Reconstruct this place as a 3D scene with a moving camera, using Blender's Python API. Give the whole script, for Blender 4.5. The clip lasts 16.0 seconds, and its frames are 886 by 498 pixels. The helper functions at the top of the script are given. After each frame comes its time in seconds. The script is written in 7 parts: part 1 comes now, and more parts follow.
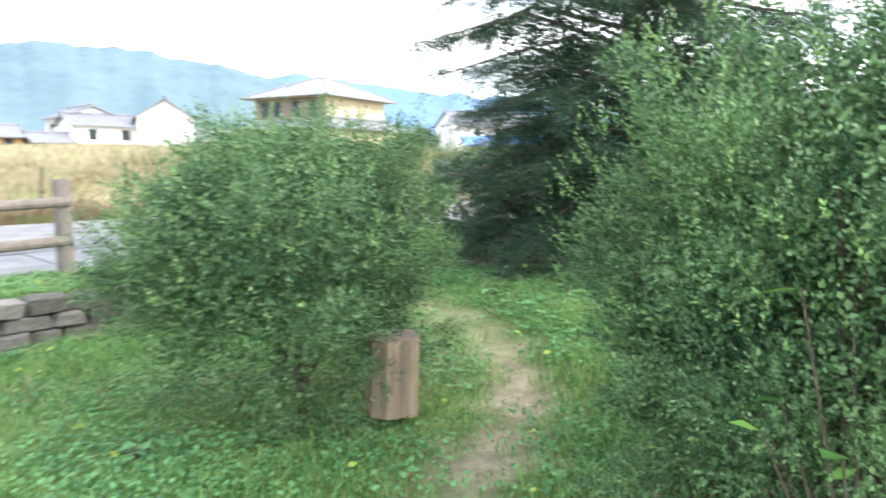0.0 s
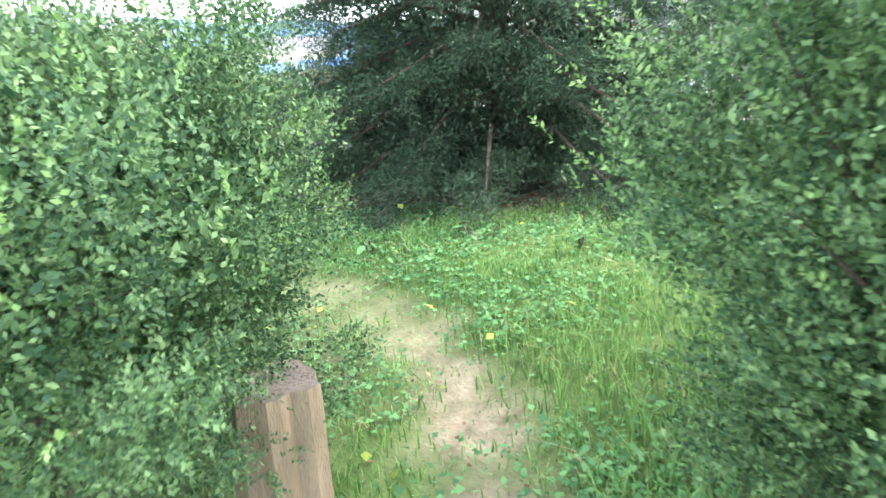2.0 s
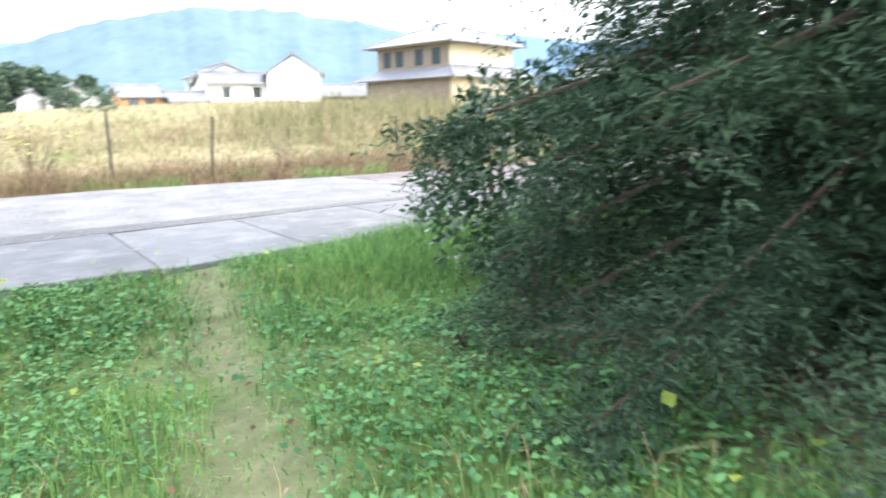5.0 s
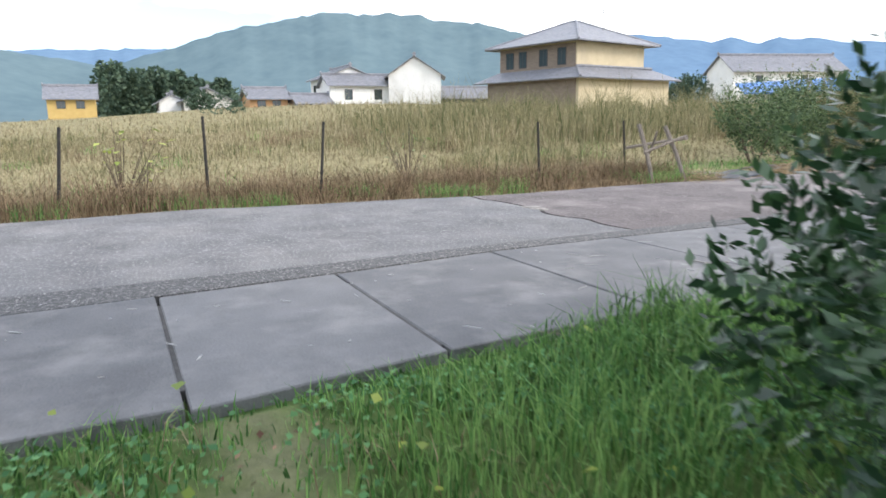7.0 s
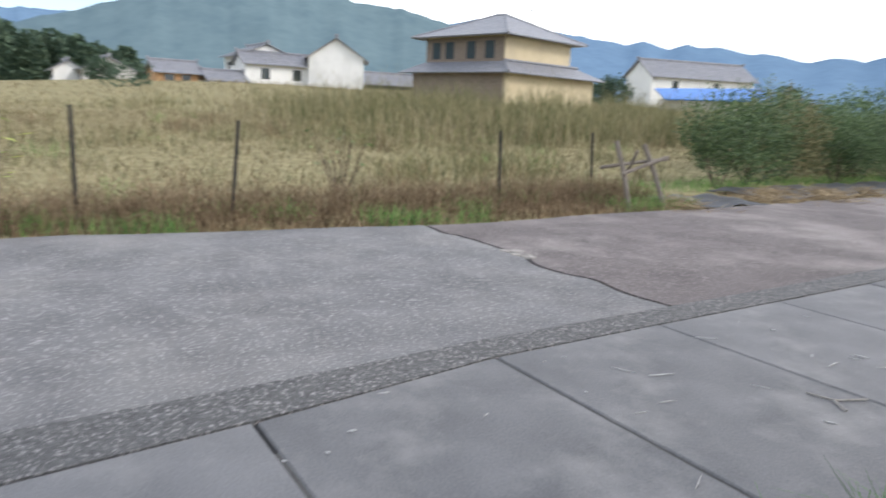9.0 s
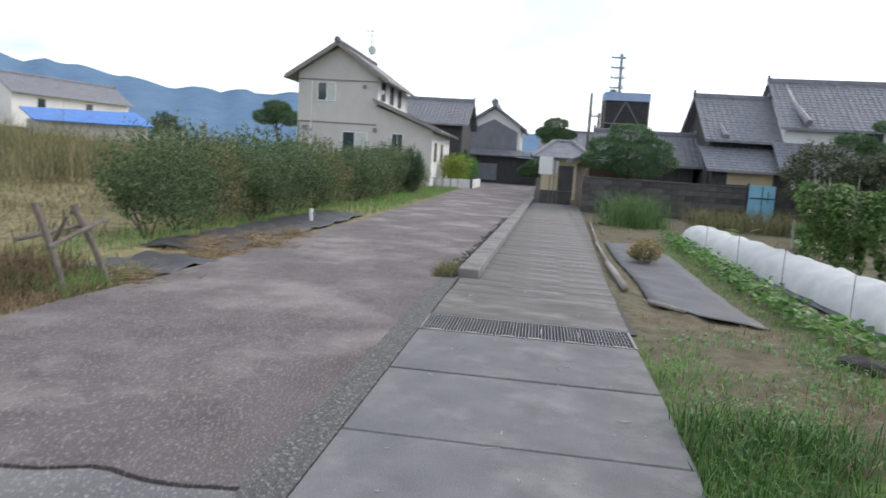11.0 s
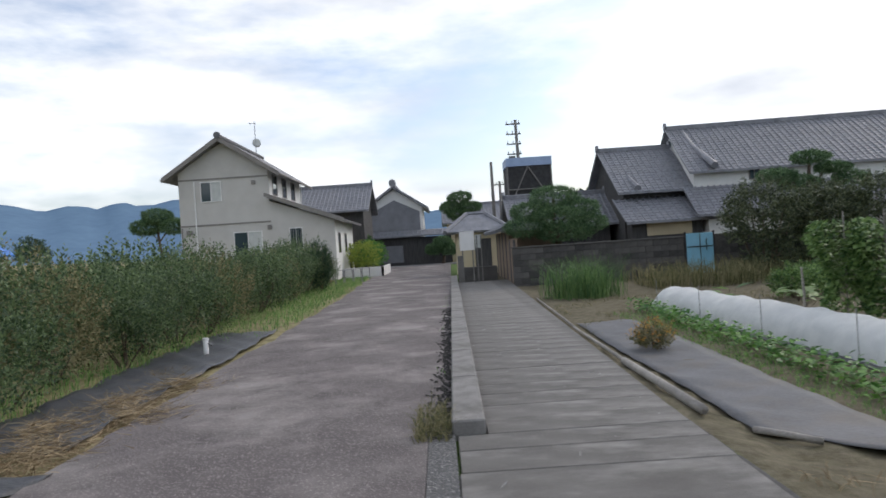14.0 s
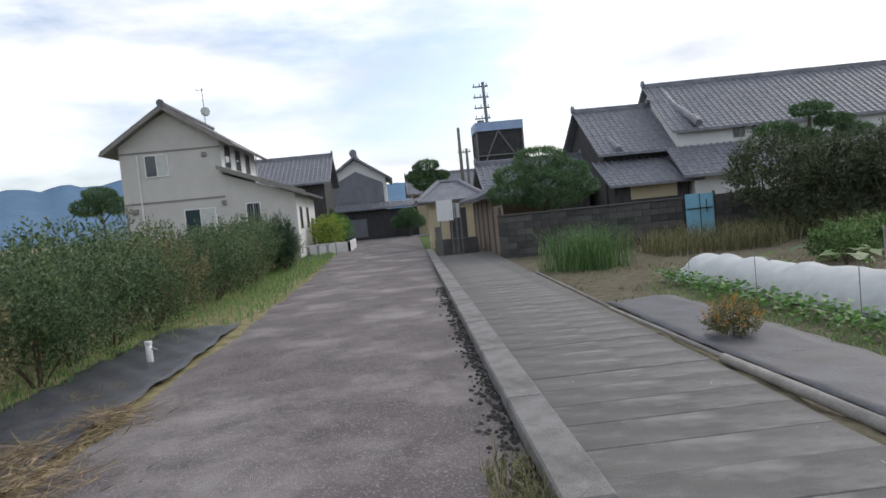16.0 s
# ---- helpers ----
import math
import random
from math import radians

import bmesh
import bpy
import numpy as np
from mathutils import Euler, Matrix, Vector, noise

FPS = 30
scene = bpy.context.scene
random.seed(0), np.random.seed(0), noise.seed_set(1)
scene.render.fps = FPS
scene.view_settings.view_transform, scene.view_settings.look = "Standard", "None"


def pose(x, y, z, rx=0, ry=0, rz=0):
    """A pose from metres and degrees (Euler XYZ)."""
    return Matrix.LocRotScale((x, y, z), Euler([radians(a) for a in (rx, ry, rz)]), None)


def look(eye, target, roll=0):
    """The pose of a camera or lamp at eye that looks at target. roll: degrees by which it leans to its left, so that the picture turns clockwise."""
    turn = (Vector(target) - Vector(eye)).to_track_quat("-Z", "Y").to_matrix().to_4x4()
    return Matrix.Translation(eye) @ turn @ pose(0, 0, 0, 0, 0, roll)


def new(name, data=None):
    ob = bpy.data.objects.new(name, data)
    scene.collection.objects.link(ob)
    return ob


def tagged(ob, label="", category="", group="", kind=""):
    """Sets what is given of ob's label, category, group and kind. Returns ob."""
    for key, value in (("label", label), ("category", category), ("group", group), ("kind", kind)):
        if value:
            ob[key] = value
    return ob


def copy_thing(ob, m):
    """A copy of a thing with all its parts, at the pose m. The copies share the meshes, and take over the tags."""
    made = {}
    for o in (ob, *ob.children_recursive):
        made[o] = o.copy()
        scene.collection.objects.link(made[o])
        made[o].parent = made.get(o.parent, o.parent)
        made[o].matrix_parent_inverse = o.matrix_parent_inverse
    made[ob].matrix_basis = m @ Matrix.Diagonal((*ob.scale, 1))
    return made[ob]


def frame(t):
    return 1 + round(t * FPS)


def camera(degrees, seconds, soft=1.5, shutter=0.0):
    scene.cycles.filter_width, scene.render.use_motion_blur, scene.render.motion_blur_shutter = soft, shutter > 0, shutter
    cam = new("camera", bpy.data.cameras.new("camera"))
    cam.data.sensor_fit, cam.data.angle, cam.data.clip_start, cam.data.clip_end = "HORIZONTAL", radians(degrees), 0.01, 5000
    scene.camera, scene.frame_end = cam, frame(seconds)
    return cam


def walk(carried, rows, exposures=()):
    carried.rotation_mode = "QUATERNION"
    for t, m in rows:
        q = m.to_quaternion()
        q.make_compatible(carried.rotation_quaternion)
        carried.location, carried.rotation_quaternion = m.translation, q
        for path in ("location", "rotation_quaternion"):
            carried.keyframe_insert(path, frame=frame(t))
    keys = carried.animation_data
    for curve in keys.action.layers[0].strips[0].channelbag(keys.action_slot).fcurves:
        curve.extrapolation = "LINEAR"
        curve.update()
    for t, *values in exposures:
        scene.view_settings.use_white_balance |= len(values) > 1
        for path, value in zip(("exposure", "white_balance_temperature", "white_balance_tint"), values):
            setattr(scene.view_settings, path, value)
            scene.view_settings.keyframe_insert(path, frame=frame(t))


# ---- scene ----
cam = camera(66.4, 16.0, soft=1.6, shutter=0.35)
PATH = [
    (0, (9.397, -12.212, 1.096), (8.045, -10.76, 0.842), 0.2),
    (0.5, (9.07, -12.004, 1.063), (7.99, -10.346, 0.771), -2.6),
    (1, (8.684, -11.77, 1.039), (7.559, -10.147, 0.721), -3.4),
    (1.5, (8.35, -11.499, 0.997), (7.563, -9.721, 0.531), -1.6),
    (2, (8.058, -11.124, 0.993), (7.152, -9.408, 0.505), -5.2),
    (2.5, (7.78, -10.736, 0.974), (7.222, -8.912, 0.375), -1.8),
    (3, (7.614, -10.261, 0.991), (6.893, -8.463, 0.493), -5.8),
    (3.5, (7.388, -9.808, 0.994), (6.813, -7.947, 0.54), -2.5),
    (3.7, (7.312, -9.603, 0.976), (6.694, -7.747, 0.559), -3.7),
    (4, (7.195, -9.275, 0.968), (6.24, -7.536, 0.716), -3.8),
    (4.5, (6.89, -8.834, 0.915), (5.549, -7.381, 0.614), -1.3),
    (5, (6.568, -8.356, 0.936), (4.967, -7.222, 0.55), -1.2),
    (5.2, (6.404, -8.229, 0.966), (4.725, -7.229, 0.54), -1.2),
    (7.3, (4.049, -7.402, 1.01), (2.246, -6.614, 0.647), -0.9),
    (7.5, (3.796, -7.319, 1.044), (1.955, -6.647, 0.645), -1.6),
    (8, (3.291, -7.239, 1.073), (1.437, -6.636, 0.626), -1.0),
    (8.5, (2.883, -7.079, 1.147), (1.085, -6.334, 0.686), 0.4),
    (9, (2.54, -6.992, 1.211), (0.9, -5.922, 0.805), 2.6),
    (9.5, (2.154, -7.014, 1.29), (0.889, -5.514, 0.901), 4.7),
    (10, (1.739, -6.73, 1.361), (0.896, -4.949, 1.019), 3.4),
    (10.2, (1.585, -6.627, 1.427), (0.874, -4.786, 1.101), 4.1),
    (12.3, (0.41, -4.92, 1.61), (0.505, -2.933, 1.41), -1.7),
    (12.5, (0.359, -4.666, 1.635), (0.462, -2.678, 1.445), -1.9),
    (13, (0.222, -4.053, 1.678), (0.347, -2.061, 1.556), -2.0),
    (13.5, (0.133, -3.477, 1.673), (0.307, -1.486, 1.622), -2.7),
    (14, (-0.039, -2.83, 1.671), (-0.027, -0.83, 1.66), -3.8),
    (14.5, (-0.349, -2.193, 1.62), (-0.361, -0.195, 1.523), -4.2),
    (15, (-0.519, -1.451, 1.659), (-0.571, 0.546, 1.565), -4.2),
    (15.5, (-0.698, -0.794, 1.65), (-0.607, 1.201, 1.548), -4.1),
    (16, (-0.727, -0.25, 1.648), (-0.6, 1.743, 1.546), -5.6),
]
walk(cam, [(t, look(eye, target, roll)) for t, eye, target, roll in PATH],
     [(0, 1.53), (1.5, 2.12), (3.0, 2.08), (4.0, 1.95), (4.5, 1.95), (5.0, 1.68), (6.2, 0.9), (7.4, 0.35), (9.0, 0.18), (10.2, 0.05), (12.4, -0.35), (13.3, -0.42), (14.3, -0.6), (15.3, -0.53), (16.0, -0.53)])

# ==== light ====
SUN_FROM = Vector((0.62, 0.52, 0.60)).normalized()
world = bpy.data.worlds.new("sky")
scene.world = world
world.use_nodes = True
wt = world.node_tree
wt.nodes.clear()
w_out = wt.nodes.new("ShaderNodeOutputWorld")
w_bg = wt.nodes.new("ShaderNodeBackground")
w_sky = wt.nodes.new("ShaderNodeTexSky")
w_sky.sky_type = "NISHITA"
w_sky.sun_disc = False
w_sky.sun_elevation = math.asin(SUN_FROM.z)
w_sky.sun_rotation = math.atan2(SUN_FROM.x, SUN_FROM.y)
w_sky.air_density, w_sky.dust_density, w_sky.ozone_density = 1.0, 2.0, 1.0
w_tc = wt.nodes.new("ShaderNodeTexCoord")
w_map = wt.nodes.new("ShaderNodeMapping")
w_map.inputs["Scale"].default_value = (1.0, 1.0, 3.2)
w_map.inputs["Location"].default_value = (0.55, 0.15, 0.1)
w_n = wt.nodes.new("ShaderNodeTexNoise")
w_n.inputs["Scale"].default_value = 2.1
w_n.inputs["Detail"].default_value = 7
w_n.inputs["Roughness"].default_value = 0.55
w_r = wt.nodes.new("ShaderNodeValToRGB")
w_r.color_ramp.elements[0].position, w_r.color_ramp.elements[0].color = 0.40, (0, 0, 0, 1)
w_r.color_ramp.elements[1].position, w_r.color_ramp.elements[1].color = 0.58, (1, 1, 1, 1)
w_n2 = wt.nodes.new("ShaderNodeTexNoise")
w_n2.inputs["Scale"].default_value = 4.5
w_n2.inputs["Detail"].default_value = 6
w_cl = wt.nodes.new("ShaderNodeValToRGB")
w_cl.color_ramp.elements[0].position, w_cl.color_ramp.elements[0].color = 0.3, (11.5, 12.2, 13.6, 1)
w_cl.color_ramp.elements[1].position, w_cl.color_ramp.elements[1].color = 0.62, (19.0, 19.2, 19.5, 1)
w_mix = wt.nodes.new("ShaderNodeMixRGB")
wt.links.new(w_tc.outputs["Generated"], w_map.inputs["Vector"])
wt.links.new(w_map.outputs[0], w_n.inputs["Vector"])
wt.links.new(w_map.outputs[0], w_n2.inputs["Vector"])
wt.links.new(w_n.outputs["Fac"], w_r.inputs[0])
wt.links.new(w_n2.outputs["Fac"], w_cl.inputs[0])
wt.links.new(w_r.outputs[0], w_mix.inputs[0])
w_gain = wt.nodes.new("ShaderNodeMixRGB")
w_gain.blend_type, w_gain.inputs[0].default_value = "MULTIPLY", 1.0
w_gain.inputs[2].default_value = (2.3, 2.35, 2.5, 1)
wt.links.new(w_sky.outputs[0], w_gain.inputs[1])
wt.links.new(w_gain.outputs[0], w_mix.inputs[1])
wt.links.new(w_cl.outputs[0], w_mix.inputs[2])
wt.links.new(w_mix.outputs[0], w_bg.inputs[0])
w_bg.inputs[1].default_value = 0.10
wt.links.new(w_bg.outputs[0], w_out.inputs[0])

sun = new("sun", bpy.data.lights.new("sun", "SUN"))
sun.data.energy, sun.data.angle, sun.data.color = 1.3, radians(12), (1.0, 0.95, 0.88)
sun.matrix_world = look(SUN_FROM * 60, (0, 0, 0))


# ==== materials ====
def node_mat(name, lo, hi, scale=6.0, fine=60.0, rough=0.85, bump=0.3, metal=0.0, spec=0.3, stretch=(1, 1, 1),
             rand=0.0, stain=None, stain_scale=0.6, stain_amt=0.5, speck=None, speck_scale=75, trans=0.0, island=False, bump_dist=0.02):
    """A surface with coarse and fine variation between two colours, optional stains and relief."""
    m = bpy.data.materials.new(name)
    m.use_nodes = True
    t = m.node_tree
    bs = t.nodes["Principled BSDF"]
    tc = t.nodes.new("ShaderNodeTexCoord")
    mp = t.nodes.new("ShaderNodeMapping")
    mp.inputs["Scale"].default_value = stretch
    t.links.new(tc.outputs["Object"], mp.inputs["Vector"])
    n1 = t.nodes.new("ShaderNodeTexNoise")
    n1.inputs["Scale"].default_value, n1.inputs["Detail"].default_value = scale, 6
    n2 = t.nodes.new("ShaderNodeTexNoise")
    n2.inputs["Scale"].default_value, n2.inputs["Detail"].default_value = fine, 4
    for n in (n1, n2):
        t.links.new(mp.outputs[0], n.inputs["Vector"])
    add = t.nodes.new("ShaderNodeMath")
    add.operation = "MULTIPLY_ADD"
    add.inputs[1].default_value = 0.55
    half = t.nodes.new("ShaderNodeMath")
    half.operation = "MULTIPLY"
    half.inputs[1].default_value = 0.45
    t.links.new(n2.outputs["Fac"], half.inputs[0])
    t.links.new(n1.outputs["Fac"], add.inputs[0])
    t.links.new(half.outputs[0], add.inputs[2])
    fac = add.outputs[0]
    if rand or island:
        src = t.nodes.new("ShaderNodeNewGeometry").outputs["Random Per Island"] if island else t.nodes.new("ShaderNodeObjectInfo").outputs["Random"]
        ma = t.nodes.new("ShaderNodeMath")
        ma.operation = "MULTIPLY_ADD"
        ma.inputs[1].default_value = rand
        sh = t.nodes.new("ShaderNodeMath")
        sh.operation = "SUBTRACT"
        sh.inputs[1].default_value = rand / 2
        t.links.new(src, ma.inputs[0])
        t.links.new(fac, ma.inputs[2])
        t.links.new(ma.outputs[0], sh.inputs[0])
        fac = sh.outputs[0]
    rp = t.nodes.new("ShaderNodeValToRGB")
    rp.color_ramp.elements[0].position, rp.color_ramp.elements[0].color = 0.3, (*lo, 1)
    rp.color_ramp.elements[1].position, rp.color_ramp.elements[1].color = 0.7, (*hi, 1)
    t.links.new(fac, rp.inputs[0])
    col = rp.outputs[0]
    if stain:
        n3 = t.nodes.new("ShaderNodeTexNoise")
        n3.inputs["Scale"].default_value, n3.inputs["Detail"].default_value = stain_scale, 8
        n3.inputs["Roughness"].default_value = 0.65
        t.links.new(mp.outputs[0], n3.inputs["Vector"])
        r3 = t.nodes.new("ShaderNodeValToRGB")
        r3.color_ramp.elements[0].position, r3.color_ramp.elements[0].color = 0.48, (0, 0, 0, 1)
        r3.color_ramp.elements[1].position, r3.color_ramp.elements[1].color = 0.68, (stain_amt,) * 3 + (1,)
        t.links.new(n3.outputs["Fac"], r3.inputs[0])
        mx = t.nodes.new("ShaderNodeMixRGB")
        mx.inputs[2].default_value = (*stain, 1)
        t.links.new(r3.outputs[0], mx.inputs[0])
        t.links.new(col, mx.inputs[1])
        col = mx.outputs[0]
    if speck:
        n4 = t.nodes.new("ShaderNodeTexNoise")
        n4.inputs["Scale"].default_value, n4.inputs["Detail"].default_value = speck_scale, 3
        t.links.new(mp.outputs[0], n4.inputs["Vector"])
        r4 = t.nodes.new("ShaderNodeValToRGB")
        r4.color_ramp.elements[0].position, r4.color_ramp.elements[0].color = 0.54, (0, 0, 0, 1)
        r4.color_ramp.elements[1].position, r4.color_ramp.elements[1].color = 0.70, (0.85,) * 3 + (1,)
        t.links.new(n4.outputs["Fac"], r4.inputs[0])
        m4 = t.nodes.new("ShaderNodeMixRGB")
        m4.inputs[2].default_value = (*speck, 1)
        t.links.new(r4.outputs[0], m4.inputs[0])
        t.links.new(col, m4.inputs[1])
        col = m4.outputs[0]
    t.links.new(col, bs.inputs["Base Color"])
    bs.inputs["Roughness"].default_value, bs.inputs["Metallic"].default_value = rough, metal
    bs.inputs["Specular IOR Level"].default_value = spec
    if bump:
        bp = t.nodes.new("ShaderNodeBump")
        bp.inputs["Strength"].default_value, bp.inputs["Distance"].default_value = bump, bump_dist
        t.links.new(n2.outputs["Fac"], bp.inputs["Height"])
        t.links.new(bp.outputs[0], bs.inputs["Normal"])
    if trans:
        out = t.nodes["Material Output"]
        tr = t.nodes.new("ShaderNodeBsdfTranslucent")
        ms = t.nodes.new("ShaderNodeMixShader")
        ms.inputs[0].default_value = trans
        t.links.new(col, tr.inputs[0])
        t.links.new(bs.outputs[0], ms.inputs[1])
        t.links.new(tr.outputs[0], ms.inputs[2])
        t.links.new(ms.outputs[0], out.inputs["Surface"])
    return m


def leaf_mat(name, lo, hi, rough=0.5, spec=0.4, trans=0.3, rand=0.8):
    return node_mat(name, lo, hi, scale=1.3, fine=9, rough=rough, bump=0, spec=spec, rand=rand, island=True, trans=trans)


M_ASPHALT_OLD = node_mat("asphalt_grey", (0.10, 0.10, 0.105), (0.22, 0.22, 0.225), 2.0, 110, 0.9, 1.0, speck=(0.40, 0.39, 0.38), speck_scale=54, stain=(0.30, 0.29, 0.28), stain_scale=0.9, stain_amt=0.45, bump_dist=0.012)
M_ASPHALT = node_mat("asphalt_brown", (0.080, 0.070, 0.070), (0.19, 0.168, 0.166), 1.6, 110, 0.9, 1.0, speck=(0.36, 0.325, 0.315), speck_scale=54, stain=(0.40, 0.37, 0.35), stain_scale=0.6, stain_amt=0.62, bump_dist=0.012)
M_GRAVEL = node_mat("gravel_strip", (0.07, 0.07, 0.072), (0.19, 0.19, 0.19), 30, 120, 0.95, 1.0, speck=(0.42, 0.41, 0.40), speck_scale=52, bump_dist=0.02)
M_CONC = node_mat("concrete_slab", (0.105, 0.107, 0.112), (0.20, 0.201, 0.207), 2.5, 90, 0.85, 0.25, rand=0.15, stain=(0.30, 0.295, 0.29), stain_scale=1.8, stain_amt=0.55)
M_CONC_OLD = node_mat("concrete_old", (0.105, 0.10, 0.094), (0.205, 0.198, 0.188), 2.2, 80, 0.9, 0.4, rand=0.09, stain=(0.34, 0.33, 0.315), stain_scale=1.1, stain_amt=0.6, stretch=(0.8, 1.6, 1))
M_KERB = node_mat("kerb_concrete", (0.15, 0.145, 0.14), (0.30, 0.29, 0.28), 4, 70, 0.9, 0.5, stain=(0.07, 0.068, 0.06), stain_scale=2.5, stain_amt=0.6)
M_JOINT = node_mat("joint_dirt", (0.03, 0.03, 0.03), (0.075, 0.07, 0.065), 20, 90, 0.95, 0.3)
M_BEDDING = node_mat("joint_mortar", (0.055, 0.055, 0.055), (0.12, 0.118, 0.115), 20, 90, 0.95, 0.3)
M_SCUFF = node_mat("lime_scuff", (0.32, 0.32, 0.32), (0.50, 0.50, 0.49), 30, 120, 0.9, 0.2)
M_STEEL = node_mat("galvanised_steel", (0.17, 0.17, 0.175), (0.36, 0.36, 0.365), 8, 80, 0.55, 0.1, metal=0.4)
M_STONE = node_mat("wall_stone", (0.09, 0.085, 0.075), (0.27, 0.255, 0.235), 9, 60, 0.95, 0.9, rand=0.5, stain=(0.06, 0.08, 0.04), stain_scale=4, stain_amt=0.5)
M_WOOD_GREY = node_mat("weathered_wood", (0.12, 0.10, 0.085), (0.30, 0.265, 0.23), 5, 50, 0.9, 0.6, stretch=(6, 6, 0.7))
M_STUMP = node_mat("stump_wood", (0.24, 0.17, 0.11), (0.46, 0.36, 0.25), 6, 45, 0.85, 0.6, stretch=(7, 7, 0.6), stain=(0.16, 0.12, 0.09), stain_scale=3, stain_amt=0.6)
M_STUMP_TOP = node_mat("stump_end_grain", (0.10, 0.085, 0.07), (0.25, 0.21, 0.175), 14, 70, 0.95, 0.6)
M_BARK = node_mat("bark", (0.06, 0.045, 0.035), (0.17, 0.13, 0.10), 12, 60, 0.95, 0.8, stretch=(3, 3, 0.6))
M_POST = node_mat("rusty_dark_post", (0.012, 0.012, 0.014), (0.05, 0.045, 0.04), 10, 60, 0.7, 0.3)
M_MULCH = node_mat("mulch_sheet", (0.055, 0.058, 0.066), (0.135, 0.14, 0.152), 2.2, 30, 0.6, 0.3, spec=0.35, stain=(0.12, 0.10, 0.08), stain_scale=2, stain_amt=0.5)
M_MULCH_BLACK = node_mat("mulch_sheet_black", (0.022, 0.024, 0.029), (0.075, 0.08, 0.092), 4, 25, 0.5, 0.4, spec=0.35, stain=(0.12, 0.10, 0.075), stain_scale=3, stain_amt=0.3)
M_PIPE = node_mat("old_pipe", (0.20, 0.185, 0.17), (0.40, 0.38, 0.35), 8, 50, 0.7, 0.3, stain=(0.10, 0.09, 0.08), stain_scale=4)
M_WHITE = node_mat("white_paint", (0.70, 0.70, 0.69), (0.82, 0.82, 0.81), 3, 40, 0.6, 0.1)
M_NET = node_mat("row_cover_net", (0.66, 0.69, 0.70), (0.86, 0.88, 0.88), 5, 90, 0.7, 0.35, trans=0.35)
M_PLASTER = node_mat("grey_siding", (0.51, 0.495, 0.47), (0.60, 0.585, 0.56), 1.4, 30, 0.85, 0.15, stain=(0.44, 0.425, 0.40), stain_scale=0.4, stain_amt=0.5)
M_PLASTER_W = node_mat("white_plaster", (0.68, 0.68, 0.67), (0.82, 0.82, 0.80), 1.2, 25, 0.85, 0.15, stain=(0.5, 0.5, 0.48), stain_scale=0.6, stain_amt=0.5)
M_PLASTER_B = node_mat("beige_plaster", (0.46, 0.39, 0.26), (0.57, 0.49, 0.34), 1.2, 25, 0.85, 0.15, stain=(0.40, 0.34, 0.25), stain_scale=0.5)
M_BROWN_WALL = node_mat("brown_boards", (0.16, 0.125, 0.10), (0.29, 0.235, 0.19), 1.5, 30, 0.85, 0.3, stretch=(1, 1, 4))
M_DARK_WOOD = node_mat("dark_boards", (0.035, 0.035, 0.037), (0.10, 0.098, 0.097), 2, 30, 0.85, 0.3, stretch=(4, 4, 0.6))
M_KURA_DARK = node_mat("dark_plaster_board", (0.15, 0.157, 0.175), (0.24, 0.247, 0.27), 1.5, 20, 0.8, 0.2)
M_SHED_WOOD = node_mat("shed_boards", (0.16, 0.115, 0.085), (0.33, 0.25, 0.19), 3, 30, 0.85, 0.4, stretch=(5, 5, 0.7))
M_TILE = node_mat("grey_roof_tile", (0.105, 0.11, 0.128), (0.27, 0.278, 0.31), 3.0, 26, 0.55, 0.35, spec=0.5, stain=(0.28, 0.28, 0.285), stain_scale=0.9, stain_amt=0.35)
M_TILE_B = node_mat("slate_roof_tile", (0.11, 0.11, 0.118), (0.21, 0.21, 0.222), 2.0, 20, 0.6, 0.3, spec=0.4)
M_ROOF_TRIM = node_mat("roof_trim", (0.19, 0.175, 0.165), (0.30, 0.285, 0.27), 3, 30, 0.7, 0.2)
M_WALL_BLOCK = node_mat("dark_block_wall", (0.045, 0.044, 0.044), (0.125, 0.12, 0.115), 2.0, 40, 0.95, 0.5, rand=0.25, stain=(0.16, 0.15, 0.14), stain_scale=0.7, stain_amt=0.4)
M_BLUE_DOOR = node_mat("blue_painted_metal", (0.20, 0.47, 0.63), (0.30, 0.58, 0.74), 2, 30, 0.55, 0.15, stain=(0.22, 0.35, 0.42), stain_scale=1.3, stain_amt=0.4)
M_BLUE_ROOF = node_mat("blue_sheet", (0.02, 0.13, 0.45), (0.06, 0.23, 0.62), 1.5, 15, 0.45, 0.15)
M_BLUE_TARP = node_mat("pale_blue_sheet", (0.25, 0.34, 0.52), (0.38, 0.48, 0.66), 2, 20, 0.5, 0.2)
M_BLACK_METAL = node_mat("black_frame", (0.02, 0.02, 0.021), (0.06, 0.06, 0.062), 4, 30, 0.6, 0.2)
M_POLE = node_mat("utility_pole_concrete", (0.13, 0.125, 0.12), (0.22, 0.215, 0.205), 4, 30, 0.85, 0.2)
M_ORANGE_WALL = node_mat("orange_wall", (0.42, 0.24, 0.12), (0.55, 0.34, 0.18), 2, 20, 0.8, 0.2)
M_OCHRE_WALL = node_mat("ochre_wall", (0.44, 0.31, 0.11), (0.55, 0.40, 0.16), 2, 20, 0.8, 0.2)
M_STRAW = node_mat("straw", (0.20, 0.145, 0.085), (0.42, 0.33, 0.205), 2, 20, 0.9, 0, rand=0.8, island=True)
